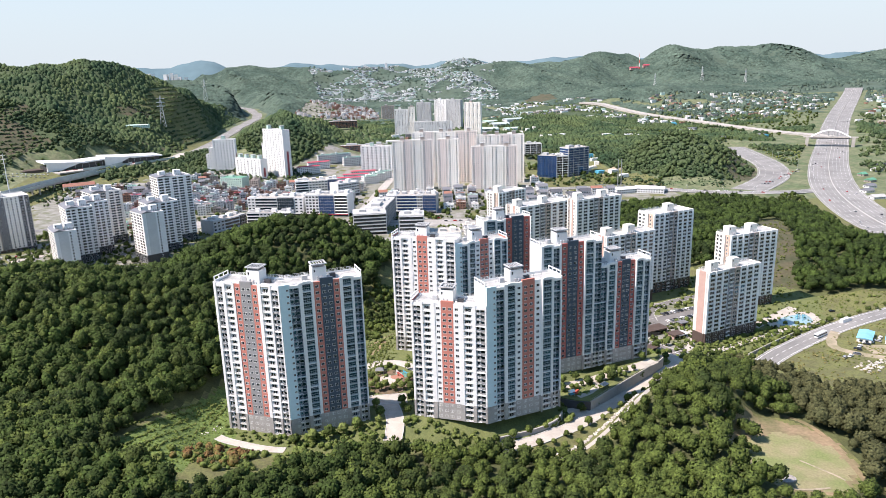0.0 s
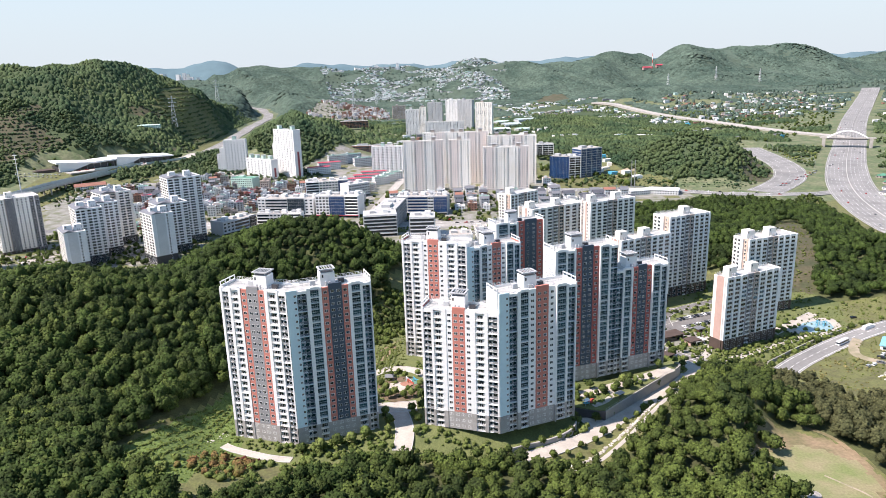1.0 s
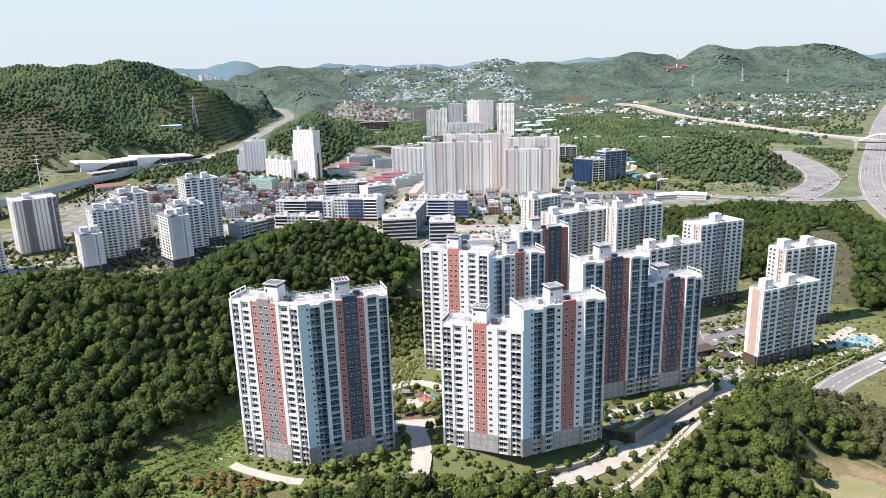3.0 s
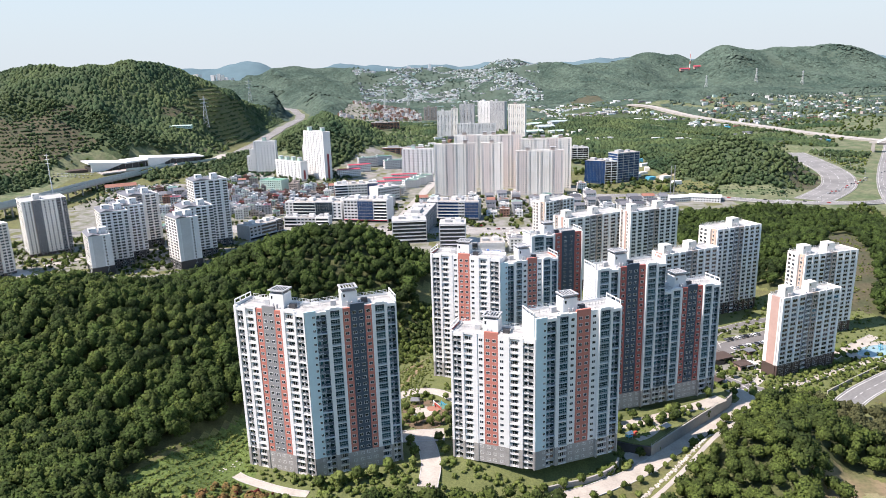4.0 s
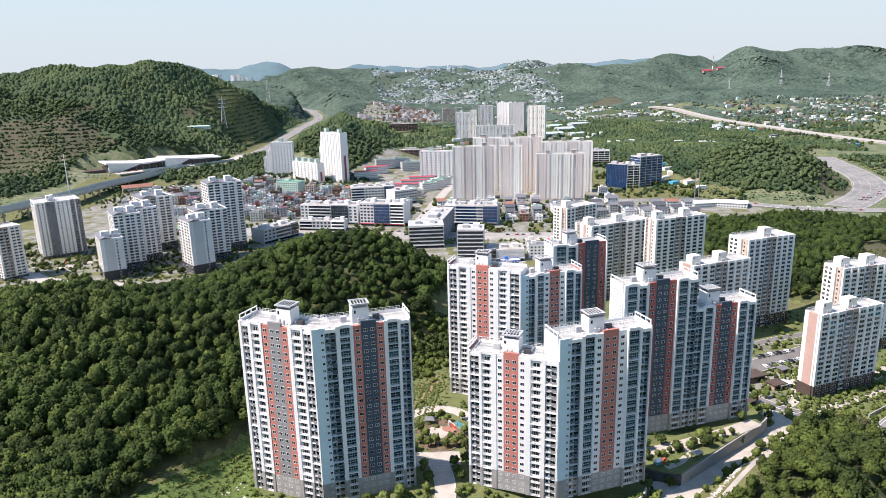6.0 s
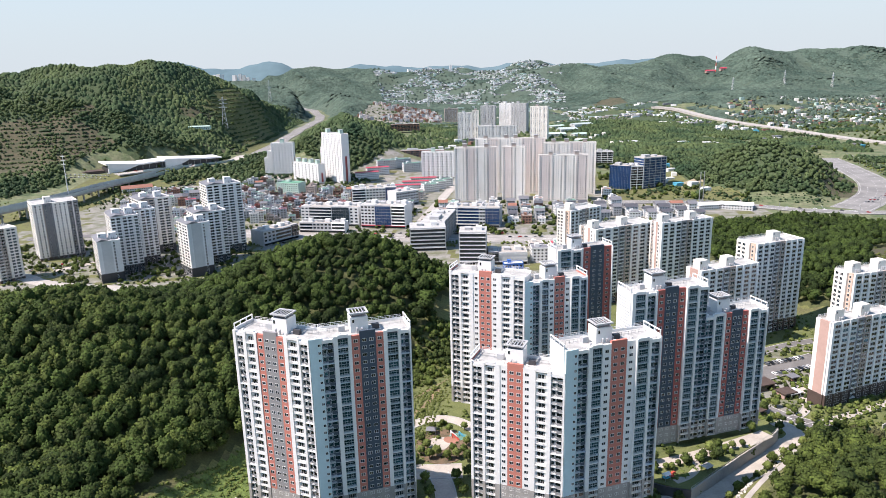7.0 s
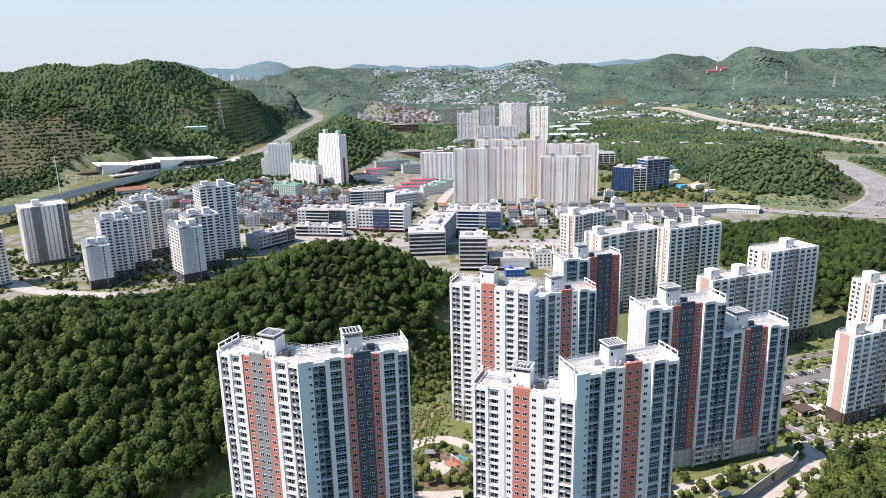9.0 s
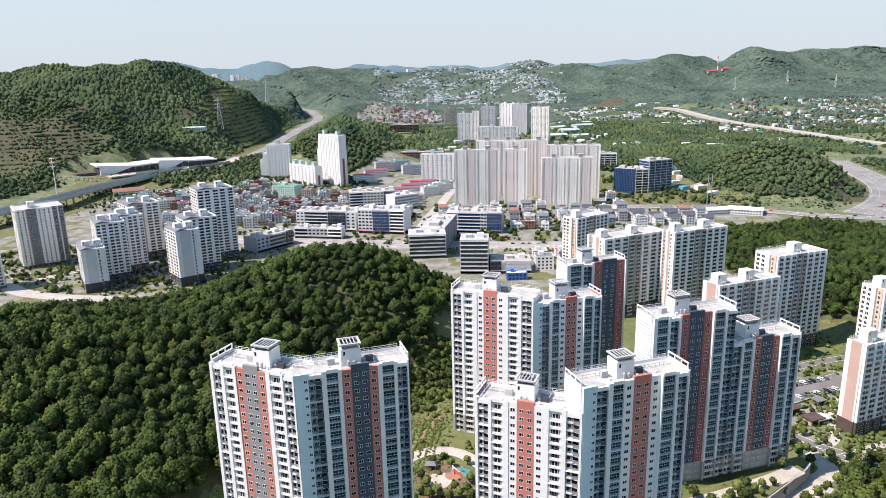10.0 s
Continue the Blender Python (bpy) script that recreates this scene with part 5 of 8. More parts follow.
def forest(name, label, X, Y, r, variants, material, low, high, sink=0.0, drape=0.0):
    """All the trees of a wood as one joined object; drape: how far their feet follow the slope."""
    Z = terrain(X, Y) - sink
    east, north = (drape * np.clip(q / 12, -0.45, 0.45) for q in (terrain(X + 6, Y) - terrain(X - 6, Y), terrain(X, Y + 6) - terrain(X, Y - 6)))
    size, turn, pick = r.uniform(low, high, len(X)) * (1 + 0.20 * wave(X, Y, 25, 3)), r.uniform(0, 6.283, len(X)), r.randint(0, len(variants), len(X))
    vs, fs, start = [], [], 0
    for k, (v, f) in enumerate(variants):
        i = np.nonzero(pick == k)[0]
        c, s = np.cos(turn[i])[:, None], np.sin(turn[i])[:, None]
        wide = size[i][:, None] * r.uniform(0.85, 1.15, len(i))[:, None]
        x, y, z = v[:, 0][None] * wide, v[:, 1][None] * wide, v[:, 2][None] * size[i][:, None]
        a, b = x * c - y * s, x * s + y * c
        p = np.stack([a + X[i][:, None], b + Y[i][:, None], z + Z[i][:, None] + a * east[i][:, None] + b * north[i][:, None]], -1).reshape(-1, 3)
        vs.append(p)
        fs.append((f[None] + (np.arange(len(i)) * len(v))[:, None, None] + start).reshape(-1, 3))
        start += len(p)
    ob = new(name, mesh_of_triangles(name, np.concatenate(vs), np.concatenate(fs), material))
    return tagged(ob, label, "trees", kind="stuff")


def in_view(X, Y, spare=40):
    return (X > -0.74 * Y - spare) & (X < 0.74 * Y + spare)


NEAR_KINDS = [crown(k, 84, 0.37, 1.0, 0.074, sides=3) for k in range(6)] + [crown(9, 72, 0.27, 1.1, 0.066, conical=0.5, sides=3), crown(10, 88, 0.44, 0.9, 0.078, sides=3)]
MID_KINDS = [crown(20 + k, 4, 0.52, 0.95, 0.28, base=0.05) for k in range(5)]


def dome(seed, n=4):
    """A low rounded clump of tree tops, for woods seen from far away."""
    r = np.random.RandomState(seed)
    rows = []
    for rad, z in ((0.66, 0.15), (0.46, 0.62)):
        a = np.arange(n) * 2 * math.pi / n + r.uniform(0, 1.2)
        q = rad * r.uniform(0.75, 1.25, n)
        rows.append(np.stack([np.cos(a) * q, np.sin(a) * q, z * r.uniform(0.75, 1.25, n)], -1))
    v = np.concatenate(rows + [np.array([[r.uniform(-0.12, 0.12), r.uniform(-0.12, 0.12), 0.9]])])
    f = []
    for k in range(n):
        j = (k + 1) % n
        f += [(k, j, n + j), (k, n + j, n + k), (n + k, n + j, 2 * n)]
    return v, np.array(f)


def tip(seed, n=5):
    """One low leafy top of five faces, for the woods along the skyline."""
    r = np.random.RandomState(seed)
    a = np.arange(n) * 2 * math.pi / n + r.uniform(0, 1.2)
    q = 0.72 * r.uniform(0.7, 1.3, n)
    v = np.concatenate([np.stack([np.cos(a) * q, np.sin(a) * q, 0.14 * r.uniform(0.2, 1.8, n)], -1), np.array([[r.uniform(-0.2, 0.2), r.uniform(-0.2, 0.2), 0.5]])])
    return v, np.array([(k, (k + 1) % n, n) for k in range(n)])


FAR_KINDS = [dome(140 + k) for k in range(9)]
TIP_KINDS = [tip(160 + k) for k in range(9)]
EAST_KINDS = [crown(k, 48, 0.39, 1.0, 0.094, sides=3) for k in range(6)] + [crown(9, 42, 0.27, 1.1, 0.085, conical=0.5, sides=3), crown(10, 50, 0.46, 0.9, 0.10, sides=3)]
for name, label, box, step, seed, kinds, low, high in (
        ("ridge_wood", "dense dark green broadleaf wood over the ridge", (-560, -25, 200, 645), 5.3, 1, NEAR_KINDS, 6.0, 12.5),
        ("slope_wood", "mixed green wood on the slope before the towers", (-330, 290, 205, 400), 5.2, 2, NEAR_KINDS, 5.5, 11.5),
        ("east_wood", "broadleaf wood between the slab blocks and the junction", (190, 480, 495, 892), 6.0, 3, EAST_KINDS, 7.0, 12.0)):
    X, Y, r = scatter(*box, step, seed)
    keep = woods(X, Y) & in_view(X, Y) & (r.rand(len(X)) > 0.07)
    if name == "slope_wood":
        pines = keep & (X > 168)
        forest("pine_wood", "dark brownish pine wood beyond the bare clearing", X[pines], Y[pines], r, kinds, PINE_LEAF, low, high)
        keep &= ~pines
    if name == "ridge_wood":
        # added flank trees: other crown shapes, same leaf colour as the ridge wood
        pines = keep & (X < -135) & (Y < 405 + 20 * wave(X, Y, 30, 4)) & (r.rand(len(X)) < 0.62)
        forest("ridge_pines", "trees of mixed crown shapes set into the wood on the ridge's lower flank", X[pines], Y[pines], r, kinds[5:], DARK_LEAF, 7.0, 12.0)
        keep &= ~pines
        back = keep & (Y > 470)
        forest("ridge_wood_rear", "dense dark green broadleaf wood over the ridge's far half", X[back], Y[back], r, EAST_KINDS, DARK_LEAF, low, high)
        keep &= ~back
    forest(name, label, X[keep], Y[keep], r, kinds, LEAF if name == "slope_wood" else DARK_LEAF, low, high)
X, Y, r = scatter(-1700, 1100, 1000, 2250, 6.8, 4, 0.6)
keep = woods(X, Y) & in_view(X, Y) & (r.rand(len(X)) > 0.10)
near = keep & (Y < 1400)
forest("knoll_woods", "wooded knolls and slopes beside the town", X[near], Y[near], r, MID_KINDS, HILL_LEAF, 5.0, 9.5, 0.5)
keep &= ~near
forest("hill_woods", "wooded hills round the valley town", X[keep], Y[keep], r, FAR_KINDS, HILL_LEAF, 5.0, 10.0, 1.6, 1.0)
X, Y, r = scatter(-3000, 2900, 2250, 4450, 9.6, 5, 0.6)
keep = woods(X, Y) & in_view(X, Y, -100) & (r.rand(len(X)) > 0.08)
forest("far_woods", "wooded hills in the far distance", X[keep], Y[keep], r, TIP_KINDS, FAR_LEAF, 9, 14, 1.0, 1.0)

# ---- the far valley: scattered roofs, and haze-blue hills behind everything ----
def scattered_blocks(name, label, area, step, seed, low, high, tall, palette, keep_out=0.5, slender=False):
    xs, ys = [p[0] for p in area], [p[1] for p in area]
    X, Y, r = scatter(min(xs), max(xs), min(ys), max(ys), step, seed)
    keep = inside(area, X, Y) & (r.rand(len(X)) > keep_out) & (wave(X, Y, 70, seed) > -0.25) & (~woods(X, Y) | slender) & off_roads(X, Y)
    s = Shape()
    for x, y in zip(X[keep], Y[keep]):
        w, d, h, a = r.uniform(low, high), r.uniform(low, high) * (0.6 if not slender else 1.0), r.uniform(*tall), r.uniform(0, 0.5) + (1.2 if r.rand() < 0.3 else 0)
        z, c, q = land(x, y) - 2, math.cos(a), math.sin(a)
        ring = [(x + u * w * c - v * d * q, y + u * w * q + v * d * c) for u, v in ((-0.5, -0.5), (0.5, -0.5), (0.5, 0.5), (-0.5, 0.5))]
        s.hexa([(*p, z) for p in ring], [(*p, z + h + 2) for p in ring], r.randint(0, len(palette)))
    ob = part(name, s, tuple(palette))
    return tagged(ob, label, "buildings", kind="stuff")


scattered_blocks("valley_sheds", "pale sheds and greenhouses crowding the far valley", PLAIN, 12.5, 31, 6, 19, (2, 3.4), [PALE, PG, PALE, ROOF, WHITE, SLATE, MINT, BAND], 0.22)
scattered_blocks("farm_sheds", "pale farm sheds and glasshouses beyond the flat woods", FARMLAND, 24, 61, 10, 34, (3, 5), [PALE, PG, WHITE, MINT, ROOF, SLATE, PALE, TAUPE], 0.35)
scattered_blocks("foothill_sheds", "pale sheds below the far valley", [(-190, 2380), (200, 2250), (250, 2880), (-210, 2960)], 24, 62, 8, 26, (3, 5), [PALE, PG, WHITE, MINT, ROOF, BRICK, SLATE], 0.35)
scattered_blocks("village_roofs", "low village houses on the far slope", VILLAGE, 26, 32, 9, 20, (4, 9), [WHITE, CREAM, BRICK, PALE, SLATE, MINT, ROOF, TAUPE], 0.3)
scattered_blocks("brick_quarter", "brick town houses in rows beyond the school", BRICK_QUARTER, 15, 33, 6, 12, (7, 11), [BRICK, TAUPE, ROSE, PALE, TAUPE, CREAM, BAND, BRICK], 0.1)
scattered_blocks("roadside_sheds", "sheds and cottages along the far motorway", [(900, 1500), (1250, 1750), (1700, 2600), (1450, 2500), (1000, 1800)], 34, 34, 10, 24, (4, 8), [WHITE, CREAM, BRICK, TAUPE, MINT, SLATE], 0.3)
scattered_blocks("middle_sheds", "sheds and greenhouses behind the high-rises", [(60, 1350), (190, 1380), (330, 1750), (330, 1900), (100, 1780)], 30, 35, 12, 28, (4, 7), [WHITE, PALE, MINT, ROOF], 0.35)
scattered_blocks("east_cottages", "cottages and glasshouses under the wooded knolls", [(230, 1080), (330, 1050), (350, 1300), (260, 1330)], 26, 36, 9, 18, (4, 7), [WHITE, PALE, CREAM, TEAL_ROOF], 0.3)
scattered_blocks("woodland_cottages", "white cottages and sheds in clearings of the flat woods", MIDDLE_WOODS, 24, 51, 9, 22, (4, 7), [WHITE, PALE, CREAM, TEAL_ROOF, SLATE], 0.55)
scattered_blocks("far_towers_west", "distant white apartment towers under the blue hills", [(-1950, 4150), (-1450, 4150), (-1450, 4250), (-1950, 4250)], 34, 37, 16, 24, (40, 70), [WHITE, CREAM, PALE], 0.1, True)
scattered_blocks("far_towers_middle", "distant white apartment towers on the valley rim", [(-950, 4080), (-250, 4080), (-250, 4200), (-950, 4200)], 38, 38, 13, 20, (16, 42), [WHITE, CREAM, PALE], 0.25, True)
scattered_blocks("far_towers_east", "distant white apartment towers on the eastern rise", [(330, 4080), (640, 4080), (640, 4160), (330, 4160)], 30, 39, 14, 22, (25, 50), [WHITE, CREAM, PALE], 0.1, True)

scattered_blocks("valley_houses", "houses and sheds between school and distant high-rises", [(-160, 1430), (60, 1430), (70, 1800), (-150, 1830)], 28, 40, 10, 22, (5, 11), [WHITE, PALE, CREAM, BRICK, SLATE, BAND], 0.25)

# the backdrop carries its haze as plain surface colour
HAZE_BLUE = paint("far_haze_blue_hills", (0.125, 0.19, 0.215), 1.0, 0.06, 400, 60, second=(0.105, 0.165, 0.19), spec=0.0)


def far_ridge(name, label, y0, peaks, floor):
    """A long hill line far behind the rest: its height is a sum of rounded peaks."""
    xs = np.arange(-3700, 3701, 40.0)
    h = floor + 0 * xs
    for cx, w, high in peaks:
        h = h + high * np.exp(-0.5 * ((xs - cx) / w) ** 2)
    h = h + 5 * np.sin(xs / 83) + 4 * np.sin(xs / 37 + 1) + 3 * np.sin(xs / 19)
    rows = [np.stack([xs, y0 + 0 * xs + d, 40 + (h - 40) * k], -1) for d, k in ((-260, 0.0), (-170, 0.38), (-90, 0.72), (-30, 0.93), (0, 1.0), (60, 0.8), (160, 0.0))]
    v = np.concatenate(rows)
    n = len(xs)
    f = [(r * n + i, r * n + i + 1, (r + 1) * n + i + 1, (r + 1) * n + i) for r in range(len(rows) - 1) for i in range(n - 1)]
    me = bpy.data.meshes.new(name)
    me.from_pydata(v.tolist(), [], f)
    me.materials.append(HAZE_BLUE)
    me.polygons.foreach_set("use_smooth", [True] * len(f))
    return tagged(new(name, me), label, "hills", kind="structure")


far_ridge("backdrop_hills", "distant hills along the horizon, painted haze blue", 4500,
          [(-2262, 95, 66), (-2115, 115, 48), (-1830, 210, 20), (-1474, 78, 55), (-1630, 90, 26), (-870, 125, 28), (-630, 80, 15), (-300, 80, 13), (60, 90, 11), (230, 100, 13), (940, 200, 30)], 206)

# ---- landmarks of the valley ----
CLADDING = paint("white_metal_cladding", (0.74, 0.74, 0.74), 0.45, 0.03, 9, 1.0)
RED_PAINT = paint("red_mast_paint", (0.55, 0.09, 0.06), 0.6, 0.06, 3, 0.5)
WATER = paint("pale_blue_pool_water", (0.23, 0.33, 0.35), 0.08, 0.12, 4, 0.7, second=(0.27, 0.42, 0.45))
ROCK = paint("pale_stream_rock", (0.50, 0.47, 0.42), 0.9, 0.15, 2, 0.3, island=0.3)
NET = paint("blue_site_sheet", (0.05, 0.16, 0.50), 0.7, 0.10, 3, 0.6)
RUBBER = paint("black_tyre_rubber", (0.02, 0.02, 0.02), 0.9, 0.05, 1, 0.2)


def bar(s, a, b, w, slot=0):
    """A square bar from a to b."""
    a, b = Vector(a), Vector(b)
    d = (b - a).normalized()
    u = d.cross(Vector((0.31, 0.17, 0.94))).normalized() * w / 2
    v = d.cross(u).normalized() * w / 2
    s.hexa([a - u - v, a + u - v, a + u + v, a - u + v], [b - u - v, b + u - v, b + u + v, b - u + v], slot)


def pylon(x, y, h, turn, label):
    t = thing("power_pylon", pose(x, y, land(x, y) - 1, 0, 0, turn), label, "pylon", "lattice pylons over the hills")
    half = lambda z: 4.6 * (1 - z / h) ** 1.15 * h / 60 + 0.7
    corners = ((-1, -1), (1, -1), (1, 1), (-1, 1))
    for sx, sy in corners:
        s = Shape()
        for k in range(8):
            z0, z1 = h * k / 8, h * (k + 1) / 8
            bar(s, (sx * half(z0), sy * half(z0), z0), (sx * half(z1), sy * half(z1), z1), 0.45)
        part("leg", s, PALE, t)
    s = Shape()
    for k in range(8):
        z0, z1 = h * k / 8, h * (k + 1) / 8
        for i in range(4):
            (ax, ay), (bx, by) = corners[i], corners[(i + 1) % 4]
            bar(s, (ax * half(z0), ay * half(z0), z0), (bx * half(z1), by * half(z1), z1), 0.28)
            bar(s, (bx * half(z0), by * half(z0), z0), (ax * half(z1), ay * half(z1), z1), 0.28)
    part("bracing", s, PALE, t)
    for z in (0.66, 0.78, 0.9):
        s = Shape()
        bar(s, (-h * 0.13, 0, h * z), (h * 0.13, 0, h * z), 0.6), bar(s, (-h * 0.13, 0, h * z), (0, 0, h * z + 2.5), 0.3), bar(s, (h * 0.13, 0, h * z), (0, 0, h * z + 2.5), 0.3)
        part("cross_arm", s, PALE, t)


pylon(-615, 1544, 68, 20, "tall grey lattice power pylon above the orchards")
pylon(-765, 2297, 74, 20, "grey lattice power pylon on the hill shoulder")
for x, y in ((930, 3000), (1150, 3050), (1340, 3050), (-380, 2750), (-300, 2850)):
    pylon(x, y, 60, 30, "distant grey lattice power pylon")


def mast(x, y, h):
    t = thing("radio_mast", pose(x, y, land(x, y) - 2), "red and white radio mast on a far ridge", "mast")
    for k in range(6):
        s = Shape()
        w = 5.5 - k * 0.8
        ring = [(math.cos(a) * w / 2, math.sin(a) * w / 2) for a in np.arange(6) * math.pi / 3]
        s.hexa([(*p, h * k / 6) for p in ring], [(p[0] * 0.9, p[1] * 0.9, h * (k + 1) / 6) for p in ring])
        part("section", s, WHITE if k % 2 else RED_PAINT, t)


mast(961, 3352, 90)
for x, y, w in ((930, 3330, 40), (990, 3340, 30)):
    house(x, y, 10, w, 18, 3, PINK, RED_ROOF, "pitched", "salmon walled station building below the radio mast", name="mast_station")


def light_pole(x, y, h, label="tall slim floodlight pole beside the station"):
    t = thing("floodlight_pole", pose(x, y, land(x, y)), label, "lamp post")
    s = Shape()
    ring = [(math.cos(a), math.sin(a)) for a in np.arange(8) * math.pi / 4]
    s.hexa([(p[0] * 0.9, p[1] * 0.9, 0) for p in ring], [(p[0] * 0.4, p[1] * 0.4, h) for p in ring])
    part("pole", s, CLADDING, t)
    for z in (0.8, 0.88, 0.96):
        s = Shape()
        s.box(-3.2, 3.2, -0.3, 0.3, h * z, h * z + 0.7)
        part("lamp_bar", s, FRAME, t)


light_pole(-649, 1017, 64 - land(-649, 1017))

# the station: a long low hall under a folded white roof
station = thing("railway_station", facing(-700, 1212, land(-700, 1212), 145, 154), "long railway station hall under a folded white roof", "station")
s = Shape()
s.box(0, 205, 0, 34, -6, 9)
part("hall", s, DARK, station)
for x0, x1, za, zb, mat in ((-4, 62, 17, 11, CLADDING), (62.2, 100, 12, 13, CLADDING), (100.2, 150, 16, 12, CLADDING), (150.2, 210, 12, 9, CLADDING)):
    s = Shape()
    s.hexa([(x0, -5, za - 3), (x1, -5, zb - 2), (x1, 38, zb - 1), (x0, 38, za - 1)], [(x0, -5, za), (x1, -5, zb), (x1, 38, zb + 1.5), (x0, 38, za + 1.5)])
    part("roof_panel", s, mat, station)
for x0, x1 in ((4, 56), (104, 146)):
    s = Shape()
    s.hexa([(x0 - 4, -4.6, 0), (x0 + 18, -4.6, 0), (x0 + 18, -1, 0), (x0 - 4, -1, 0)], [(x0 - 4, -4.6, 14), (x1, -4.6, 10), (x1, -1, 10), (x0 - 4, -1, 14)])
    part("fin_wall", s, CLADDING, station)
s = Shape()
s.box(-46, -4, 2, 28, -6, 5)
part("annex", s, BROWN, station)
for k in range(16):
    s = Shape()
    s.box(12 + k * 12, 12.5 + k * 12, -0.25, 0, 0, 9)
    part("mullion", s, METAL, station)

# see-through noise screens along the road by the station
screens = thing("noise_screen", pose(0, 0, 0), "row of see-through noise screens on the road's edge", "barrier", kind="structure")
SCREEN = paint("hazy_screen_panel", (0.42, 0.48, 0.48), 0.25, 0.05, 6, 1.0)
d = np.gradient(rail_line, axis=0)
d /= np.hypot(d[:, 0], d[:, 1])[:, None]
for k in range(8, len(rail_line) - 4):
    a = rail_line[k] + np.array((-d[k][1], d[k][0])) * 12.6
    b = rail_line[k + 1] + np.array((-d[k + 1][1], d[k + 1][0])) * 12.6
    if k % 9 == 8:
        continue
    s = Shape()
    z0, z1 = rail_z[k], rail_z[k + 1]
    n = (b - a) / np.hypot(*(b - a))
    o = np.array((-n[1], n[0])) * 0.1
    ring = [a - o, b - o, b + o, a + o]
    s.hexa([(*p, z) for p, z in zip(ring, (z0, z1, z1, z0))], [(*p, z + 3.6) for p, z in zip(ring, (z0, z1, z1, z0))])
    part("panel", s, SCREEN, screens)
    s = Shape()
    bar(s, (*a, z0 - 3), (*a, z0 + 4.6), 0.4)
    part("post", s, METAL, screens)

# the road goes on towards the valley towers as a viaduct on piers, screened on both sides
VIADUCT = [(-596, 1300), (-614, 1215), (-625, 1145), (-637, 1090), (-638, 1020), (-645, 948), (-656, 889), (-678, 820)]
deck_line = smooth_line(VIADUCT, 9.0)
deck_z = np.interp(np.arange(len(deck_line)), [0, 10, len(deck_line) - 1], [9.5, 6.5, 5.0])
viaduct = thing("viaduct", pose(0, 0, 0), "pale concrete road viaduct on piers with screens along both edges", "bridge", kind="structure")
ribbon("deck", deck_line, 21, CONCRETE, levels=deck_z, thick=2.2, parent=viaduct)
ribbon("road_surface", deck_line, 18, ASPHALT, levels=deck_z + 0.05, thick=0.04, parent=viaduct)
d = np.gradient(deck_line, axis=0)
d /= np.hypot(d[:, 0], d[:, 1])[:, None]
for k in range(len(deck_line) - 1):
    for side in (-1, 1):
        a, b = (deck_line[q] + np.array((-d[q][1], d[q][0])) * 10.2 * side for q in (k, k + 1))
        o = np.array((-d[k][1], d[k][0])) * 0.12
        s = Shape()
        s.hexa([(*q, z) for q, z in zip((a - o, b - o, b + o, a + o), (deck_z[k], deck_z[k + 1], deck_z[k + 1], deck_z[k]))], [(*q, z + 4.2) for q, z in zip((a - o, b - o, b + o, a + o), (deck_z[k], deck_z[k + 1], deck_z[k + 1], deck_z[k]))])
        part("panel", s, SCREEN, viaduct)
        s = Shape()
        bar(s, (*a, deck_z[k]), (*a, deck_z[k] + 5.0), 0.45)
        part("post", s, METAL, viaduct)
    if k % 4 == 2:
        for side in (-6, 6):
            x, y = deck_line[k] + np.array((-d[k][1], d[k][0])) * side
            s = Shape()
            ring = [(x + 1.3 * math.cos(q), y + 1.3 * math.sin(q)) for q in np.arange(10) * math.pi / 5]
            s.hexa([(*q, land(x, y) - 1) for q in ring], [(*q, deck_z[k] - 2.1) for q in ring])
            part("pier", s, CONCRETE, viaduct)

# arch bridge over the motorway
bridge = thing("arch_bridge", facing(776, 1432, 2.0, 98, -52), "pale steel arch bridge across the wide motorway", "bridge")
L = 72
s = Shape()
s.box(-14, L + 14, -7, 7, 6, 7.6)
part("deck", s, CONCRETE, bridge)
s = Shape()
s.box(0, L, -7.4, -6.9, 3.6, 6)
part("girder", s, DARK, bridge)
for y in (-6.5, 6.5):
    s = Shape()
    pts = [(L * k / 18, y, 7 + 14 * math.sin(math.pi * k / 18)) for k in range(19)]
    for a, b in zip(pts[:-1], pts[1:]):
        bar(s, a, b, 1.6)
    part("arch", s, CLADDING, bridge)
    for k in range(2, 17, 2):
        s = Shape()
        bar(s, pts[k], (pts[k][0], y, 7), 0.3)
        part("hanger", s, METAL, bridge)
for x in (-6, L + 6):
    s = Shape()
    s.box(x - 3, x + 3, -7, 7, -18, 6)
    part("pier", s, CONCRETE, bridge)


# toll plaza signs and street lamps
def street_lamp(x, y, turn, h=10.0, label="grey street lamp with curved arm beside the road"):
    t = thing("street_lamp", pose(x, y, land(x, y), 0, 0, turn), label, "lamp post", "street lamps")
    s = Shape()
    bar(s, (0, 0, 0), (0, 0, h), 0.28), bar(s, (0, 0, h), (2.2, 0, h + 0.5), 0.2)
    part("pole", s, METAL, t)
    s = Shape()
    s.box(1.9, 3.0, -0.2, 0.2, h + 0.42, h + 0.62)
    part("lamp_head", s, FRAME, t)


for x, y in zip(np.linspace(596, 640, 9), np.linspace(1130, 1400, 9)):
    street_lamp(x, y, 180, 12)
for x, y in ((300, 950), (340, 930), (380, 905), (420, 898), (470, 950), (500, 1000)):
    street_lamp(x, y, 90, 12)

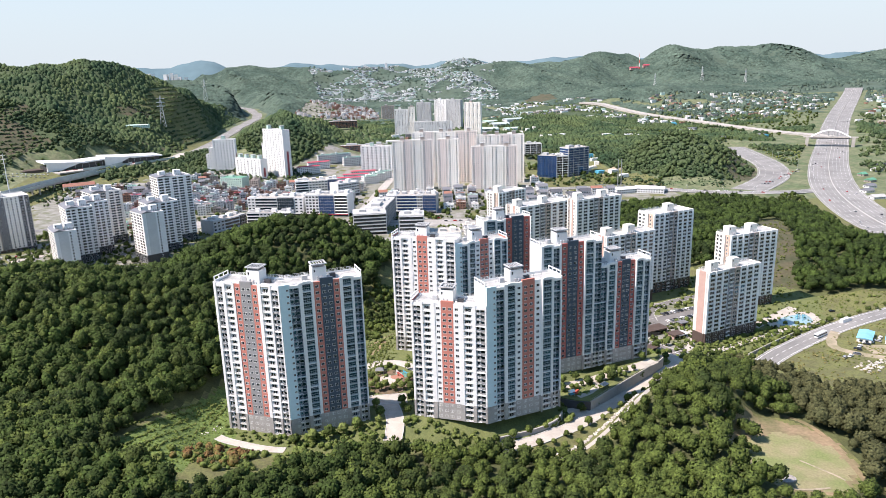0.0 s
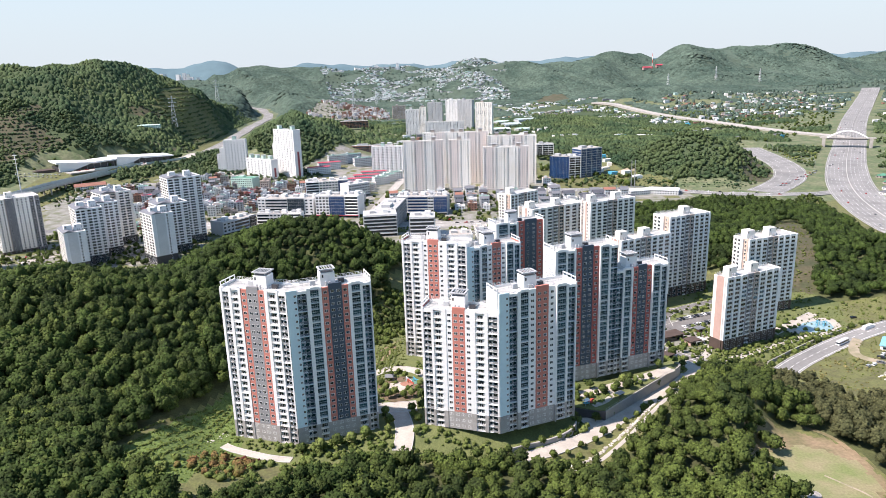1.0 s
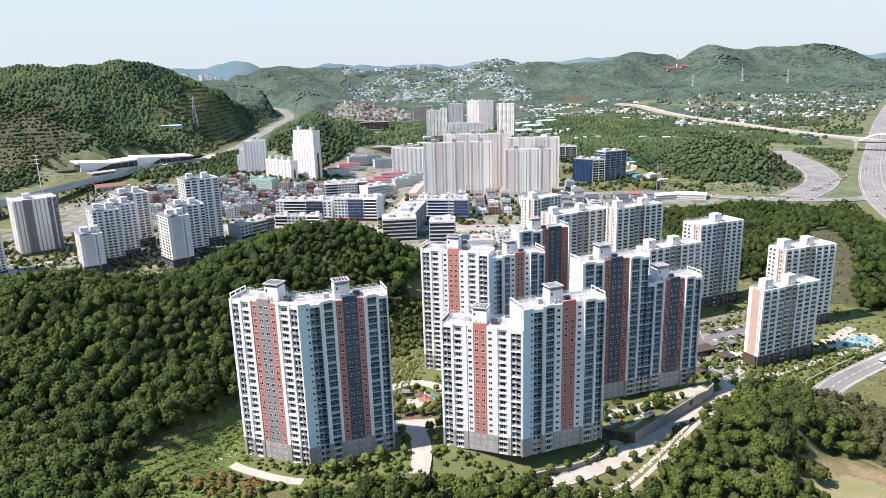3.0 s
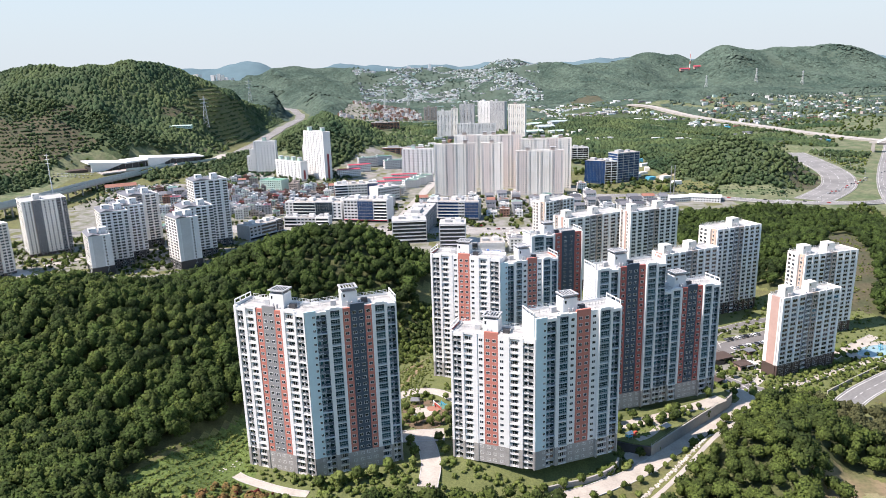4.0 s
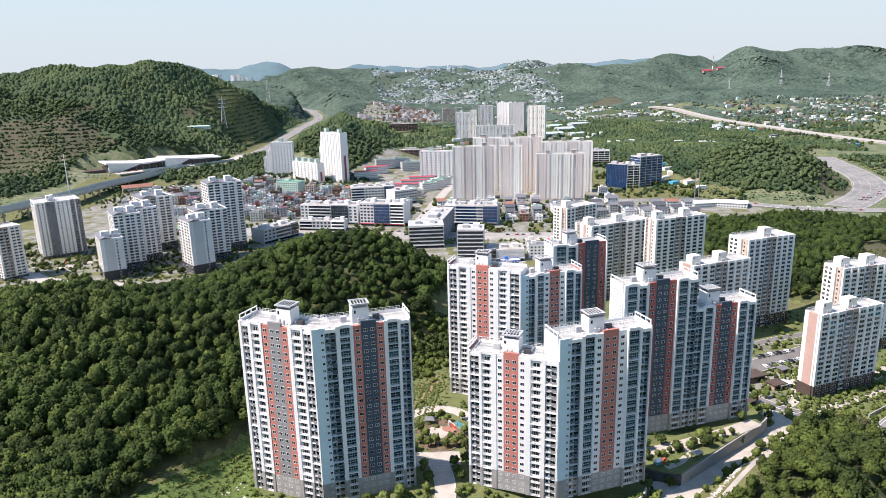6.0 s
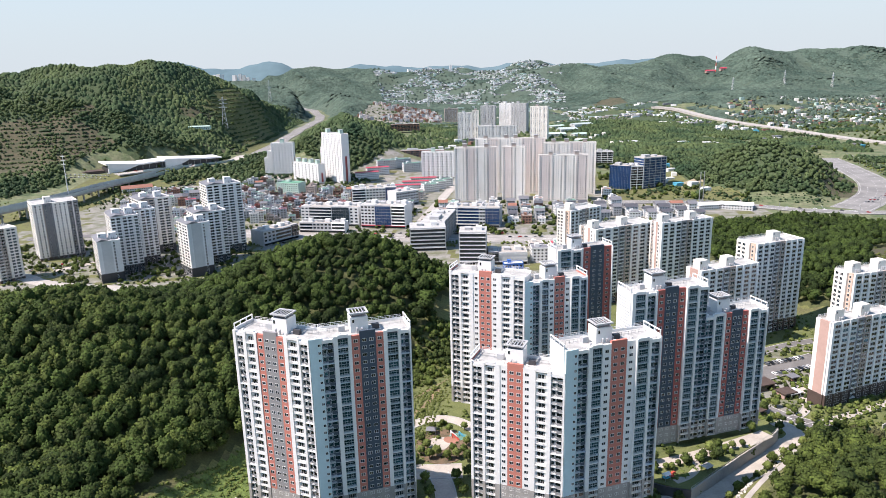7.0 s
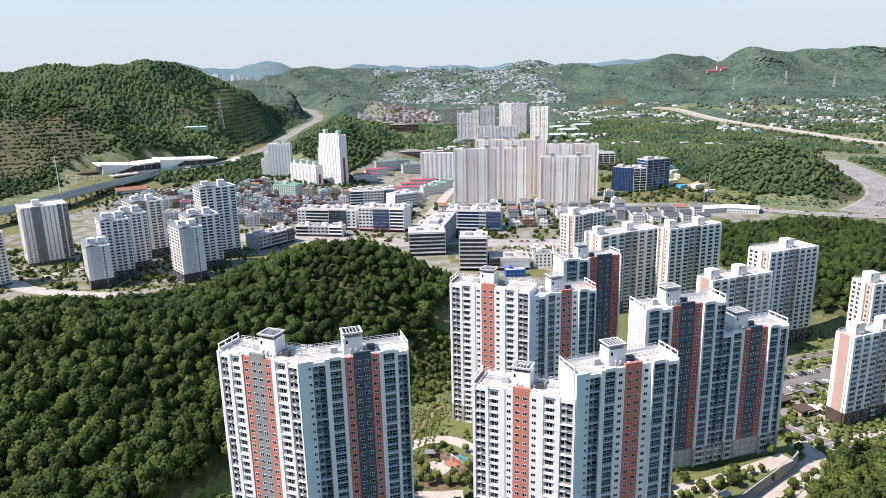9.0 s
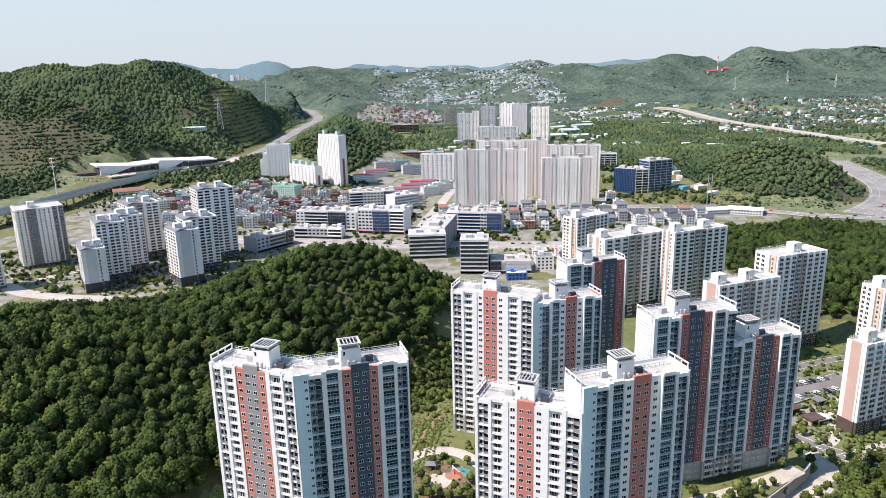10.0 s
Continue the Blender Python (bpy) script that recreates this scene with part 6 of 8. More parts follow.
# substation yard with gantries and tanks beside the white hall
for k in range(6):
    t = thing("switch_gantry", pose(232 + k * 7, 985 - k * 3, land(232 + k * 7, 985), 0, 0, 20), "grey steel gantry in the switchyard", "gantry", "switchyard gantries")
    for x in (-6, 6):
        s = Shape()
        bar(s, (x, 0, 0), (x, 0, 9), 0.4)
        part("post", s, METAL, t)
    s = Shape()
    bar(s, (-6, 0, 8.6), (6, 0, 8.6), 0.5)
    part("beam", s, METAL, t)
for x, y in ((262, 1000), (268, 1004)):
    t = thing("steel_stack", pose(x, y, land(x, y)), "slim twin steel mast in the switchyard", "mast")
    s = Shape()
    bar(s, (0, 0, 0), (0, 0, 42), 0.9)
    part("shaft", s, METAL, t)

# ---- vehicles ----
CAR_PAINTS = [(paint("car_white", (0.72, 0.72, 0.72), 0.25, 0.02, 3, 1), "white"), (paint("car_silver", (0.42, 0.43, 0.44), 0.3, 0.02, 3, 1, metal=0.4), "silver"),
              (paint("car_black", (0.02, 0.02, 0.024), 0.2, 0.02, 3, 1), "black"), (paint("car_grey", (0.13, 0.135, 0.145), 0.25, 0.02, 3, 1), "dark grey"), (paint("car_red", (0.40, 0.03, 0.03), 0.25, 0.02, 3, 1), "red")]


def car_body_mesh(m, length=4.5, width=1.8):
    s = Shape()
    a, b = length / 2, width / 2
    s.hexa([(-a, -b, 0.3), (a, -b, 0.3), (a, b, 0.3), (-a, b, 0.3)], [(-a + 0.1, -b + 0.08, 0.92), (a - 0.15, -b + 0.08, 0.85), (a - 0.15, b - 0.08, 0.85), (-a + 0.1, b - 0.08, 0.92)])
    s.hexa([(-a + 0.7, -b + 0.14, 1.36), (a - 1.9, -b + 0.14, 1.36), (a - 1.9, b - 0.14, 1.36), (-a + 0.7, b - 0.14, 1.36)], [(-a + 0.85, -b + 0.2, 1.48), (a - 2.0, -b + 0.2, 1.48), (a - 2.0, b - 0.2, 1.48), (-a + 0.85, b - 0.2, 1.48)])
    return s.mesh("body", m)


def car_glass_mesh(length=4.5, width=1.8):
    s = Shape()
    a, b = length / 2, width / 2
    s.hexa([(-a + 0.3, -b + 0.1, 0.9), (a - 1.2, -b + 0.1, 0.88), (a - 1.2, b - 0.1, 0.88), (-a + 0.3, b - 0.1, 0.9)], [(-a + 0.75, -b + 0.16, 1.36), (a - 1.95, -b + 0.16, 1.36), (a - 1.95, b - 0.16, 1.36), (-a + 0.75, b - 0.16, 1.36)])
    return s.mesh("cabin_glass", GLASS)


def wheel_mesh(r=0.33, w=0.22):
    s = Shape()
    ring = [(r * math.cos(a), r * math.sin(a)) for a in np.arange(10) * math.pi / 5]
    s.hexa([(x, -w / 2, z) for x, z in ring][::-1], [(x, w / 2, z) for x, z in ring][::-1])
    return s.mesh("wheel", RUBBER)


def car(x, y, turn, k, z=None, wheels=True, state="parked"):
    m, word = CAR_PAINTS[k % len(CAR_PAINTS)]
    t = thing("car", pose(x, y, land(x, y) + 0.3 if z is None else z, 0, 0, turn), "%s saloon car %s" % (word, state), "car", "cars")
    part("body", kept(car_body_mesh, m), None, t)
    part("cabin_glass", kept(car_glass_mesh), None, t)
    if wheels:
        for wx in (-1.4, 1.4):
            for wy in (-0.8, 0.8):
                part("wheel", kept(wheel_mesh), None, t, at=pose(wx, wy, 0.33))
    return t


def lorry(x, y, turn, z, label, length=11.0, cabin=True):
    t = thing("lorry" if cabin else "bus", pose(x, y, z, 0, 0, turn), label, "vehicle")
    s = Shape()
    s.box(-length / 2, length / 2 - (2.2 if cabin else 0), -1.2, 1.2, 0.7, 3.3)
    part("box_body", s, CAR_PAINTS[0][0], t)
    s = Shape()
    if cabin:
        s.box(length / 2 - 2.1, length / 2, -1.15, 1.15, 0.6, 2.6)
    else:
        s.box(-length / 2 - 0.02, length / 2 + 0.02, -1.22, 1.22, 1.7, 2.6)
    part("cab" if cabin else "window_band", s, CAR_PAINTS[0][0] if cabin else GLASS, t)
    for wx in (-length * 0.32, length * 0.34):
        for wy in (-1.0, 1.0):
            part("wheel", kept(wheel_mesh, 0.48, 0.3), None, t, at=pose(wx, wy, 0.48))


rng = random.Random(11)
side_step = np.gradient(highway_line, axis=0)
side_step /= np.hypot(side_step[:, 0], side_step[:, 1])[:, None]
for k in range(46):
    i = rng.randint(9, min(len(highway_line) - 2, 110))
    off = rng.choice([-24, -20, -16, -11, -7, 7, 11, 16, 20, 24])
    p = highway_line[i] + np.array((side_step[i][1], -side_step[i][0])) * off
    car(p[0], p[1], math.degrees(math.atan2(side_step[i][1], side_step[i][0])), rng.randint(0, 4), highway_z[i] + 0.05, False, "on the wide pale motorway")
for k in range(26):
    car(470 + k * 4.6 + rng.uniform(-1, 1), 985 + k * 4.9 - (k % 3) * 5, 46, rng.randint(0, 4), None, False, "waiting at the toll plaza")
for k in range(14):
    car(260 + k * 14 + rng.uniform(-4, 4), 998 - k * 6.4, -25, rng.randint(0, 4), land(260 + k * 14, 998 - k * 6.4) + 0.8, False, "on the grey main road")
for k in range(24):
    car(-175 + k * 9 + rng.uniform(-2, 2), 812 + rng.choice([-9, -5, 7, 10]), rng.choice([0, 180]), rng.randint(0, 4), None, False, "on the dusty avenue")
for k in range(16):
    car(-488 + (k % 8) * 6, 655 + (k // 8) * 14 + (k % 8) * 3, 110, rng.randint(0, 4), None, False, "parked by the valley towers")
for k in range(22):
    car(-690 + k * 5, 1196 + k * 5.4 - (k % 2) * 8, 48, rng.randint(0, 4), None, False, "parked before the station")

# ---- estate grounds ----
def wall_along(name, label, points, z_low, z_high, thick=0.5, material=CONCRETE, step=3.0, cap=None):
    line = smooth_line(points, step)
    d = np.gradient(line, axis=0)
    d /= np.hypot(d[:, 0], d[:, 1])[:, None]
    side = np.stack([d[:, 1], -d[:, 0]], -1) * thick / 2
    lows, highs = np.linspace(*z_low, len(line)), np.linspace(*z_high, len(line))
    t = tagged(new(name), label, "wall", kind="structure")
    for i in range(len(line) - 1):
        s = Shape()
        ring = [line[i] + side[i], line[i + 1] + side[i + 1], line[i + 1] - side[i + 1], line[i] - side[i]]
        k = (i, i + 1, i + 1, i)
        s.hexa([(*p, lows[q]) for p, q in zip(ring, k)], [(*p, highs[q]) for p, q in zip(ring, k)])
        part("panel", s, material, t)
        if cap:
            s = Shape()
            bar(s, (*line[i], highs[i]), (*line[i], highs[i] + 1.1), 0.1), bar(s, (*line[i], highs[i] + 1.1), (*line[i + 1], highs[i + 1] + 1.1), 0.08)
            part("rail", s, cap, t)
    return t


wall_along("retaining_wall", "pale concrete retaining wall with a railing above the road", [(73, 315.5), (84, 326), (101.5, 342.5), (122, 360.5), (126, 366)], (-7.5, -8.0), (-1.4, -0.6), 0.6, CONCRETE, 3.0, METAL)
# solid dark panels stand for the shade inside the garage opening
wall_along("garage_mouth_panels", "dark panels painted as the shaded garage mouth below the terrace", [(55, 323), (60, 320), (66, 317.2), (73, 315.4)], (-7, -7), (-2.2, -1.6), 0.6, DARK, 2.0)
wall_along("bank_wall", "low stone wall below the tower's bank", [(24, 286.5), (29, 288.5), (43, 293), (54, 301), (57, 308)], (-7, -7), (-3.4, -2.6), 0.8, STONE, 2.5)
wall_along("roadside_wall", "low concrete wall beside the two-lane road", [(190, 396), (222, 420), (256, 442), (276, 452)], (-18, -18), (-13.8, -13.6), 0.5, CONCRETE, 4.0)


def rock_strip(name, label, points, n, spread, low, high, seed):
    """Loose boulders along a line, as one heap."""
    line, r = smooth_line(points, 1.0), np.random.RandomState(seed)
    vs, fs = [], []
    for k in range(n):
        x, y = line[r.randint(len(line))] + r.uniform(-spread, spread, 2)
        size = r.uniform(low, high)
        p = ICO_V * r.uniform(0.7, 1.2, (12, 1)) * np.array((size, size * r.uniform(0.6, 1), size * 0.6))
        vs.append(p + (x, y, land(x, y) + size * 0.2))
        fs.append(ICO_F + 12 * k)
    me = mesh_of_triangles(name, np.concatenate(vs), np.concatenate(fs), ROCK)
    me.polygons.foreach_set("use_smooth", [False] * len(me.polygons))
    return tagged(new(name, me), label, "rocks", kind="stuff")


rock_strip("stream_rocks", "pale boulders lining the ditch below the road", [(43, 275.5), (54, 277), (69, 291.5), (89, 311), (112, 337), (127, 355)], 520, 0.9, 0.35, 0.8, 61)
rock_strip("bank_rocks", "pale boulders on the grass bank beside the tower", [(-115, 288), (-110, 298)], 16, 1.2, 0.3, 0.7, 62)
rock_strip("yard_rubble", "pale rubble heaps in the roadside yard", [(236, 356), (256, 372), (268, 366)], 60, 5, 0.5, 1.4, 63)

# lawn shrubs and young trees
YOUNG = paint("fresh_green_leaves", (0.112, 0.140, 0.038), 0.7, 0.25, 6, 0.4, bump=0.3, second=(0.08, 0.115, 0.025), island=0.35, spec=0.15)
SCRUB = paint("olive_scrub_leaves", (0.122, 0.148, 0.042), 0.8, 0.25, 6, 0.4, bump=0.3, second=(0.085, 0.11, 0.032), island=0.3, spec=0.1)
RUSSET = paint("russet_leaves", (0.17, 0.095, 0.04), 0.7, 0.25, 4, 0.4, bump=0.3, second=(0.11, 0.11, 0.03), island=0.4, spec=0.15)
MAROON = paint("dark_red_leaves", (0.12, 0.025, 0.02), 0.7, 0.25, 5, 0.4, bump=0.3, island=0.4, spec=0.15)
HEDGE = paint("dark_hedge_leaves", (0.045, 0.065, 0.02), 0.75, 0.25, 6, 0.4, bump=0.3, island=0.35, spec=0.12)
FOOT = [[(-105, 297), (-73, 287), (-38, 301), (-42, 314), (-71, 300), (-100, 310)], [(-16, 304), (19, 293), (56, 309), (51, 321), (20, 307), (-12, 316)], [(-30, 387), (7, 376), (38, 388), (33, 400), (6, 389), (-26, 399)],
        [(51, 342), (116, 367), (112, 379), (47, 354)], [(28, 447), (61, 460), (57, 472), (24, 459)], [(170, 417), (213, 438), (208, 448), (165, 427)], [(209, 478), (250, 493), (245, 508), (203, 492)], [(120, 484), (162, 504), (156, 517), (114, 497)],
        [(165, 518), (202, 535), (194, 552), (157, 535)]]
TERRACE_PATH = [(60, 333), (79, 340), (100, 350.5), (118, 360.5)]
LANES = [ESTATE_ROAD, TERRACE_PATH, DRIVE, [(172, 352), (196, 384), (228, 408), (262, 430), (300, 448), (350, 470)], ESTATE_LANE, [(-108, 287), (-96, 281), (-87, 277.6), (-74, 274)], [(66, 302), (65, 316)], [(150, 456), (172, 468), (196, 482)],
         [(145, 462), (168, 474), (190, 487)], [(112, 392), (128, 420), (150, 452), (176, 470), (204, 470)], [(-46, 321), (-21, 322.5)], [(-52, 356), (-45, 364), (-37, 368), (-27, 367), (-12, 352)], [(46, 272.5), (57, 274), (72, 289), (91.5, 308), (115, 334), (129, 352)]]


def clear_of_built(X, Y, gap=2.0):
    ok = np.ones(len(X), bool)
    for f in FOOT:
        cx, cy = np.mean([p[0] for p in f]), np.mean([p[1] for p in f])
        grown = [(cx + (px - cx) * 1.06, cy + (py - cy) * 1.06) for px, py in f]
        ok &= ~inside(grown, X, Y)
    for line in LANES:
        for (ax, ay), (bx, by) in zip(line[:-1], line[1:]):
            k = np.clip(((X - ax) * (bx - ax) + (Y - ay) * (by - ay)) / ((bx - ax) ** 2 + (by - ay) ** 2), 0, 1)
            ok &= np.hypot(X - ax - k * (bx - ax), Y - ay - k * (by - ay)) > 4.2 + gap
    return ok & ~woods(X, Y)


BUSH_KINDS = [crown(70 + k, 16, 0.55, 0.9, 0.26, base=0.0) for k in range(4)]
for name, label, area, step, seed, drop, mat, low, high in (
        ("bank_shrubs", "bright green shrubs on the banks round the towers", [(-108, 280), (-60, 276), (-24, 280), (40, 283), (66, 302), (130, 352), (120, 400), (-40, 372), (-30, 320), (-112, 300)], 3.0, 71, 0.68, YOUNG, 0.8, 2.2),
        ("dark_shrubs", "dark green clipped shrubs beside the lanes", [(-100, 270), (-30, 276), (60, 290), (132, 352), (260, 430), (270, 520), (120, 480), (-30, 372)], 4.2, 72, 0.7, HEDGE, 0.7, 1.6),
        ("yard_shrubs", "mixed green planting between the slab blocks", [(112, 385), (160, 410), (262, 448), (275, 520), (210, 560), (130, 560), (100, 440)], 4.0, 73, 0.6, YOUNG, 0.9, 3.0),
        ("meadow_scrub", "rough scrub over the grass slope", [(-150, 252), (-110, 256), (-106, 318), (-120, 338), (-140, 290)], 3.4, 74, 0.6, SCRUB, 0.4, 1.0),
        ("rough_scrub", "weeds and scrub on the open ground by the road", [(255, 510), (330, 495), (390, 560), (372, 470), (290, 455), (262, 460)], 4.5, 75, 0.78, YOUNG, 0.8, 2.2),
        ("plot_rows", "rows of low crops in the garden plots", [(-60, 330), (-38, 345), (-34, 395), (-52, 400)], 2.2, 76, 0.2, YOUNG, 0.5, 1.0),
        ("wood_edge_scrub", "light scrub along the wood's lower edge", [(-135, 235), (-60, 258), (0, 272), (40, 264), (80, 290), (128, 350), (120, 352), (74, 296), (36, 274), (-10, 281), (-62, 275), (-130, 262)], 3.0, 77, 0.4, YOUNG, 1.0, 3.4),
        ("russet_planting", "russet and orange shrubs by the path", [(-116, 252), (-88, 252), (-86, 270), (-112, 278)], 3.9, 78, 0.45, RUSSET, 1.8, 4.6),
        ("maroon_planting", "dark red maples beside the path", [(-118, 250), (-84, 256), (-84, 272), (-112, 272)], 7.0, 79, 0.55, MAROON, 2.0, 4.0),
        ("town_planting", "street trees among the town houses", [(-470, 860), (-130, 880), (-120, 1230), (-440, 1240)], 17, 80, 0.55, LEAF, 4.0, 8.0),
        ("valley_planting", "planting round the valley towers", [(-520, 640), (-330, 640), (-270, 700), (-270, 790), (-500, 790)], 9, 81, 0.6, LEAF, 2.5, 6.0),
        ("avenue_planting", "street trees along the office blocks and open lots", [(-260, 790), (200, 800), (240, 1090), (30, 1010), (-70, 1000), (-100, 840)], 15, 82, 0.6, LEAF, 3.0, 7.0),
        ("east_field_trees", "scattered trees and hedges over the eastern fields", [(140, 1040), (330, 1010), (520, 1250), (640, 1450), (900, 1700), (1300, 2300), (760, 2300), (400, 1800), (140, 1400)], 17, 84, 0.42, LEAF, 4.0, 10.0),
        ("far_hedges", "hedges and copses between the far sheds", PLAIN, 42, 85, 0.45, FAR_LEAF, 6.0, 12.0),
        ("village_hedges", "hedges and copses between the village roofs", VILLAGE, 30, 86, 0.45, FAR_LEAF, 5.0, 11.0),
        ("field_trees", "hedge trees over the hill's lower edge", [(-960, 1120), (-420, 1300), (-430, 1720), (-980, 1560)], 22, 83, 0.3, LEAF, 2.5, 7.5)):
    xs, ys = [p[0] for p in area], [p[1] for p in area]
    X, Y, r = scatter(min(xs), max(xs), min(ys), max(ys), step, seed)
    keep = inside(area, X, Y) & (r.rand(len(X)) > drop) & clear_of_built(X, Y, 0.0 if high < 3 else 1.0) & (wave(X, Y, step * 3.2, seed) > -0.45)
    keep &= off_roads(X, Y)
    if name == "town_planting":
        keep &= np.array([all(math.hypot(x - a, y - b) > q for a, b, q in taken) for x, y in zip(X, Y)])
    forest(name, label, X[keep], Y[keep], r, BUSH_KINDS if high < 6 else MID_KINDS, mat, low, high)

def hedge_row(label, points, n, seed, low=0.7, high=1.3):
    line, r = smooth_line(points, 0.7), np.random.RandomState(seed)
    i = r.randint(0, len(line), n)
    forest("hedge", label, line[i, 0] + r.uniform(-0.5, 0.5, n), line[i, 1] + r.uniform(-0.5, 0.5, n), r, BUSH_KINDS, SCRUB, low, high)


for k in range(5):
    hedge_row("low hedge line across the grass slope", [(-152 + 6 * k, 262 - 3 * k), (-138 + 5 * k, 284), (-124 + 3 * k, 312 + 2 * k)], 80, 200 + k)
for k in range(6):
    hedge_row("row of young vines in the garden plot", [(-60 + 4 * k, 336 + 3 * k), (-54 + 3 * k, 396)], 55, 220 + k, 0.5, 0.9)

# single trees that can be told apart
TREE_KINDS = [mesh_of_triangles("crown", *crown(90 + k, 70, 0.38, 1.0, 0.10, base=0.28), YOUNG if k % 2 else LEAF) for k in range(4)]


def trunk_mesh():
    s = Shape()
    for a, b, w in (((0, 0, -0.05), (0.01, 0, 0.2), 0.05), ((0.01, 0, 0.2), (0, 0.01, 0.5), 0.036), ((0, 0, 0.26), (0.14, 0.05, 0.5), 0.022), ((0, 0, 0.3), (-0.12, 0.08, 0.52), 0.022), ((0, 0, 0.34), (0.02, -0.14, 0.55), 0.02)):
        bar(s, a, b, w)
    return s.mesh("trunk", BARK)


def tree(x, y, h, k, label="young broadleaf tree on the estate lawn"):
    t = thing("tree", pose(x, y, land(x, y), 0, 0, (k * 77) % 360), label, "tree", "young trees round the towers")
    at = Matrix.Diagonal((h, h, h, 1))
    part("trunk", kept(trunk_mesh), None, t, at=at)
    part("crown", TREE_KINDS[k % 4], None, t, at=at)


rng = random.Random(21)
for line, off, gap, low, high in ((LANES[0], 5.6, 7.5, 3.5, 6.0), (LANES[0], -5.8, 9, 3.5, 6.0), (LANES[1], 4.4, 6, 3.5, 7.0), (LANES[2], 6.2, 8, 3.0, 5.5), (LANES[3], -9.5, 9, 3.5, 6.0), (LANES[4], 6.0, 8, 4.0, 7.0), (LANES[4], -6.0, 9, 4.0, 7.0)):
    pts = smooth_line(line, gap)
    d = np.gradient(pts, axis=0)
    d /= np.hypot(d[:, 0], d[:, 1])[:, None]
    for k, (p, q) in enumerate(zip(pts, d)):
        x, y = p[0] + q[1] * off + rng.uniform(-1, 1), p[1] - q[0] * off + rng.uniform(-1, 1)
        if clear_of_built(np.array([x]), np.array([y]), -2.2)[0]:
            tree(x, y, rng.uniform(low, high), k)
for x, y, h in ((-70, 279, 6), (-62, 281, 7), (-55, 284, 7.5), (-49, 287, 6.5), (-43, 291, 7), (-33, 303, 6), (-18, 318, 6), (-19.5, 305, 5.5), (-33, 296, 5)):
    tree(x, y, h, int(h * 7), "leafy green tree at the foot of the tower")

# play pool with its deck
pool = thing("play_pool", pose(250, 455, land(250, 455) + 0.2, 0, 0, 28), "pale blue children's play pool with slides", "pool")
ring = [(15 * math.cos(a) * (1 + 0.14 * math.sin(3 * a)), 9 * math.sin(a)) for a in np.arange(24) * math.pi / 12]
s = Shape()
s.hexa([(p[0] * 1.5, p[1] * 1.6, -1) for p in ring], [(p[0] * 1.5, p[1] * 1.6, 0.15) for p in ring])
part("deck", s, PAVING, pool)
s = Shape()
s.hexa([(*p, -0.5) for p in ring], [(*p, 0.25) for p in ring])
part("water", s, WATER, pool)
for x, y in ((4, 2), (7, -1)):
    s = Shape()
    for a, b in (((x - 1, y - 1, 0.2), (x - 1, y - 1, 3.6)), ((x + 1, y - 1, 0.2), (x + 1, y - 1, 3.6)), ((x, y + 1, 0.2), (x, y + 1, 3.6)), ((x - 1.5, y, 3.4), (x + 1.5, y, 3.4)), ((x, y, 3.2), (x - 4, y - 2, 0.5))):
        bar(s, a, b, 0.3)
    part("slide_frame", s, TEAL_ROOF, pool)

# playground and pavilions between the towers
yard = thing("playground", pose(-31, 342, land(-31, 342) + 0.1), "play garden with brown mulch beds, pale paths and bright slides", "playground")
MULCH = paint("brown_bark_mulch", (0.17, 0.115, 0.075), 0.95, 0.22, 2.5, 0.4, bump=0.1, second=(0.10, 0.085, 0.05))
RUBBER_GREEN = paint("green_rubber_floor", (0.12, 0.24, 0.19), 0.9, 0.08, 3, 0.5)
RUBBER_RED = paint("terracotta_rubber_floor", (0.34, 0.17, 0.12), 0.9, 0.08, 3, 0.5)
for name, cx, cy, rx, ry, top, mat, words_ in (("floor", 0, 0, 12.5, 15, 0.12, MULCH, "brown mulch bed"), ("plaza", -2, 2, 5.2, 6.0, 0.17, PAVING, "pale round paved place"), ("rubber_mat", 6.5, 8.5, 4.2, 3.4, 0.19, RUBBER_GREEN, "green rubber play mat"), ("rubber_mat", 3.6, 5.5, 3.8, 3.0, 0.21, RUBBER_RED, "terracotta rubber play mat")):
    ring = [(cx + rx * math.cos(a) * (1 + 0.06 * math.sin(3 * a)), cy + ry * math.sin(a)) for a in np.arange(20) * math.pi / 10]
    s = Shape()
    s.hexa([(*p, -1) for p in ring], [(*p, top) for p in ring])
    part(name, s, mat, yard, words_)
s = Shape()
s.hexa([(-9, 9, 2.4), (-4, 9, 2.4), (-4, 13, 2.4), (-9, 13, 2.4)], [(-8, 10.8, 3.6), (-5, 10.8, 3.6), (-5, 11.2, 3.6), (-8, 11.2, 3.6)])
part("shelter_roof", s, SLATE, yard)
for x, y in ((-8.6, 9.4), (-4.4, 9.4), (-4.4, 12.6), (-8.6, 12.6)):
    s = Shape()
    bar(s, (x, y, 0), (x, y, 2.4), 0.2)
    part("post", s, METAL, yard)
for x, y, c in ((4, 7, RED_PAINT), (7, 9, TEAL_ROOF), (3, 9.5, CLADDING)):
    s = Shape()
    bar(s, (x, y, 0.1), (x, y, 2.6), 0.5), bar(s, (x, y, 2.2), (x + 3, y - 1.5, 0.3), 0.6)
    part("slide", s, c, yard)


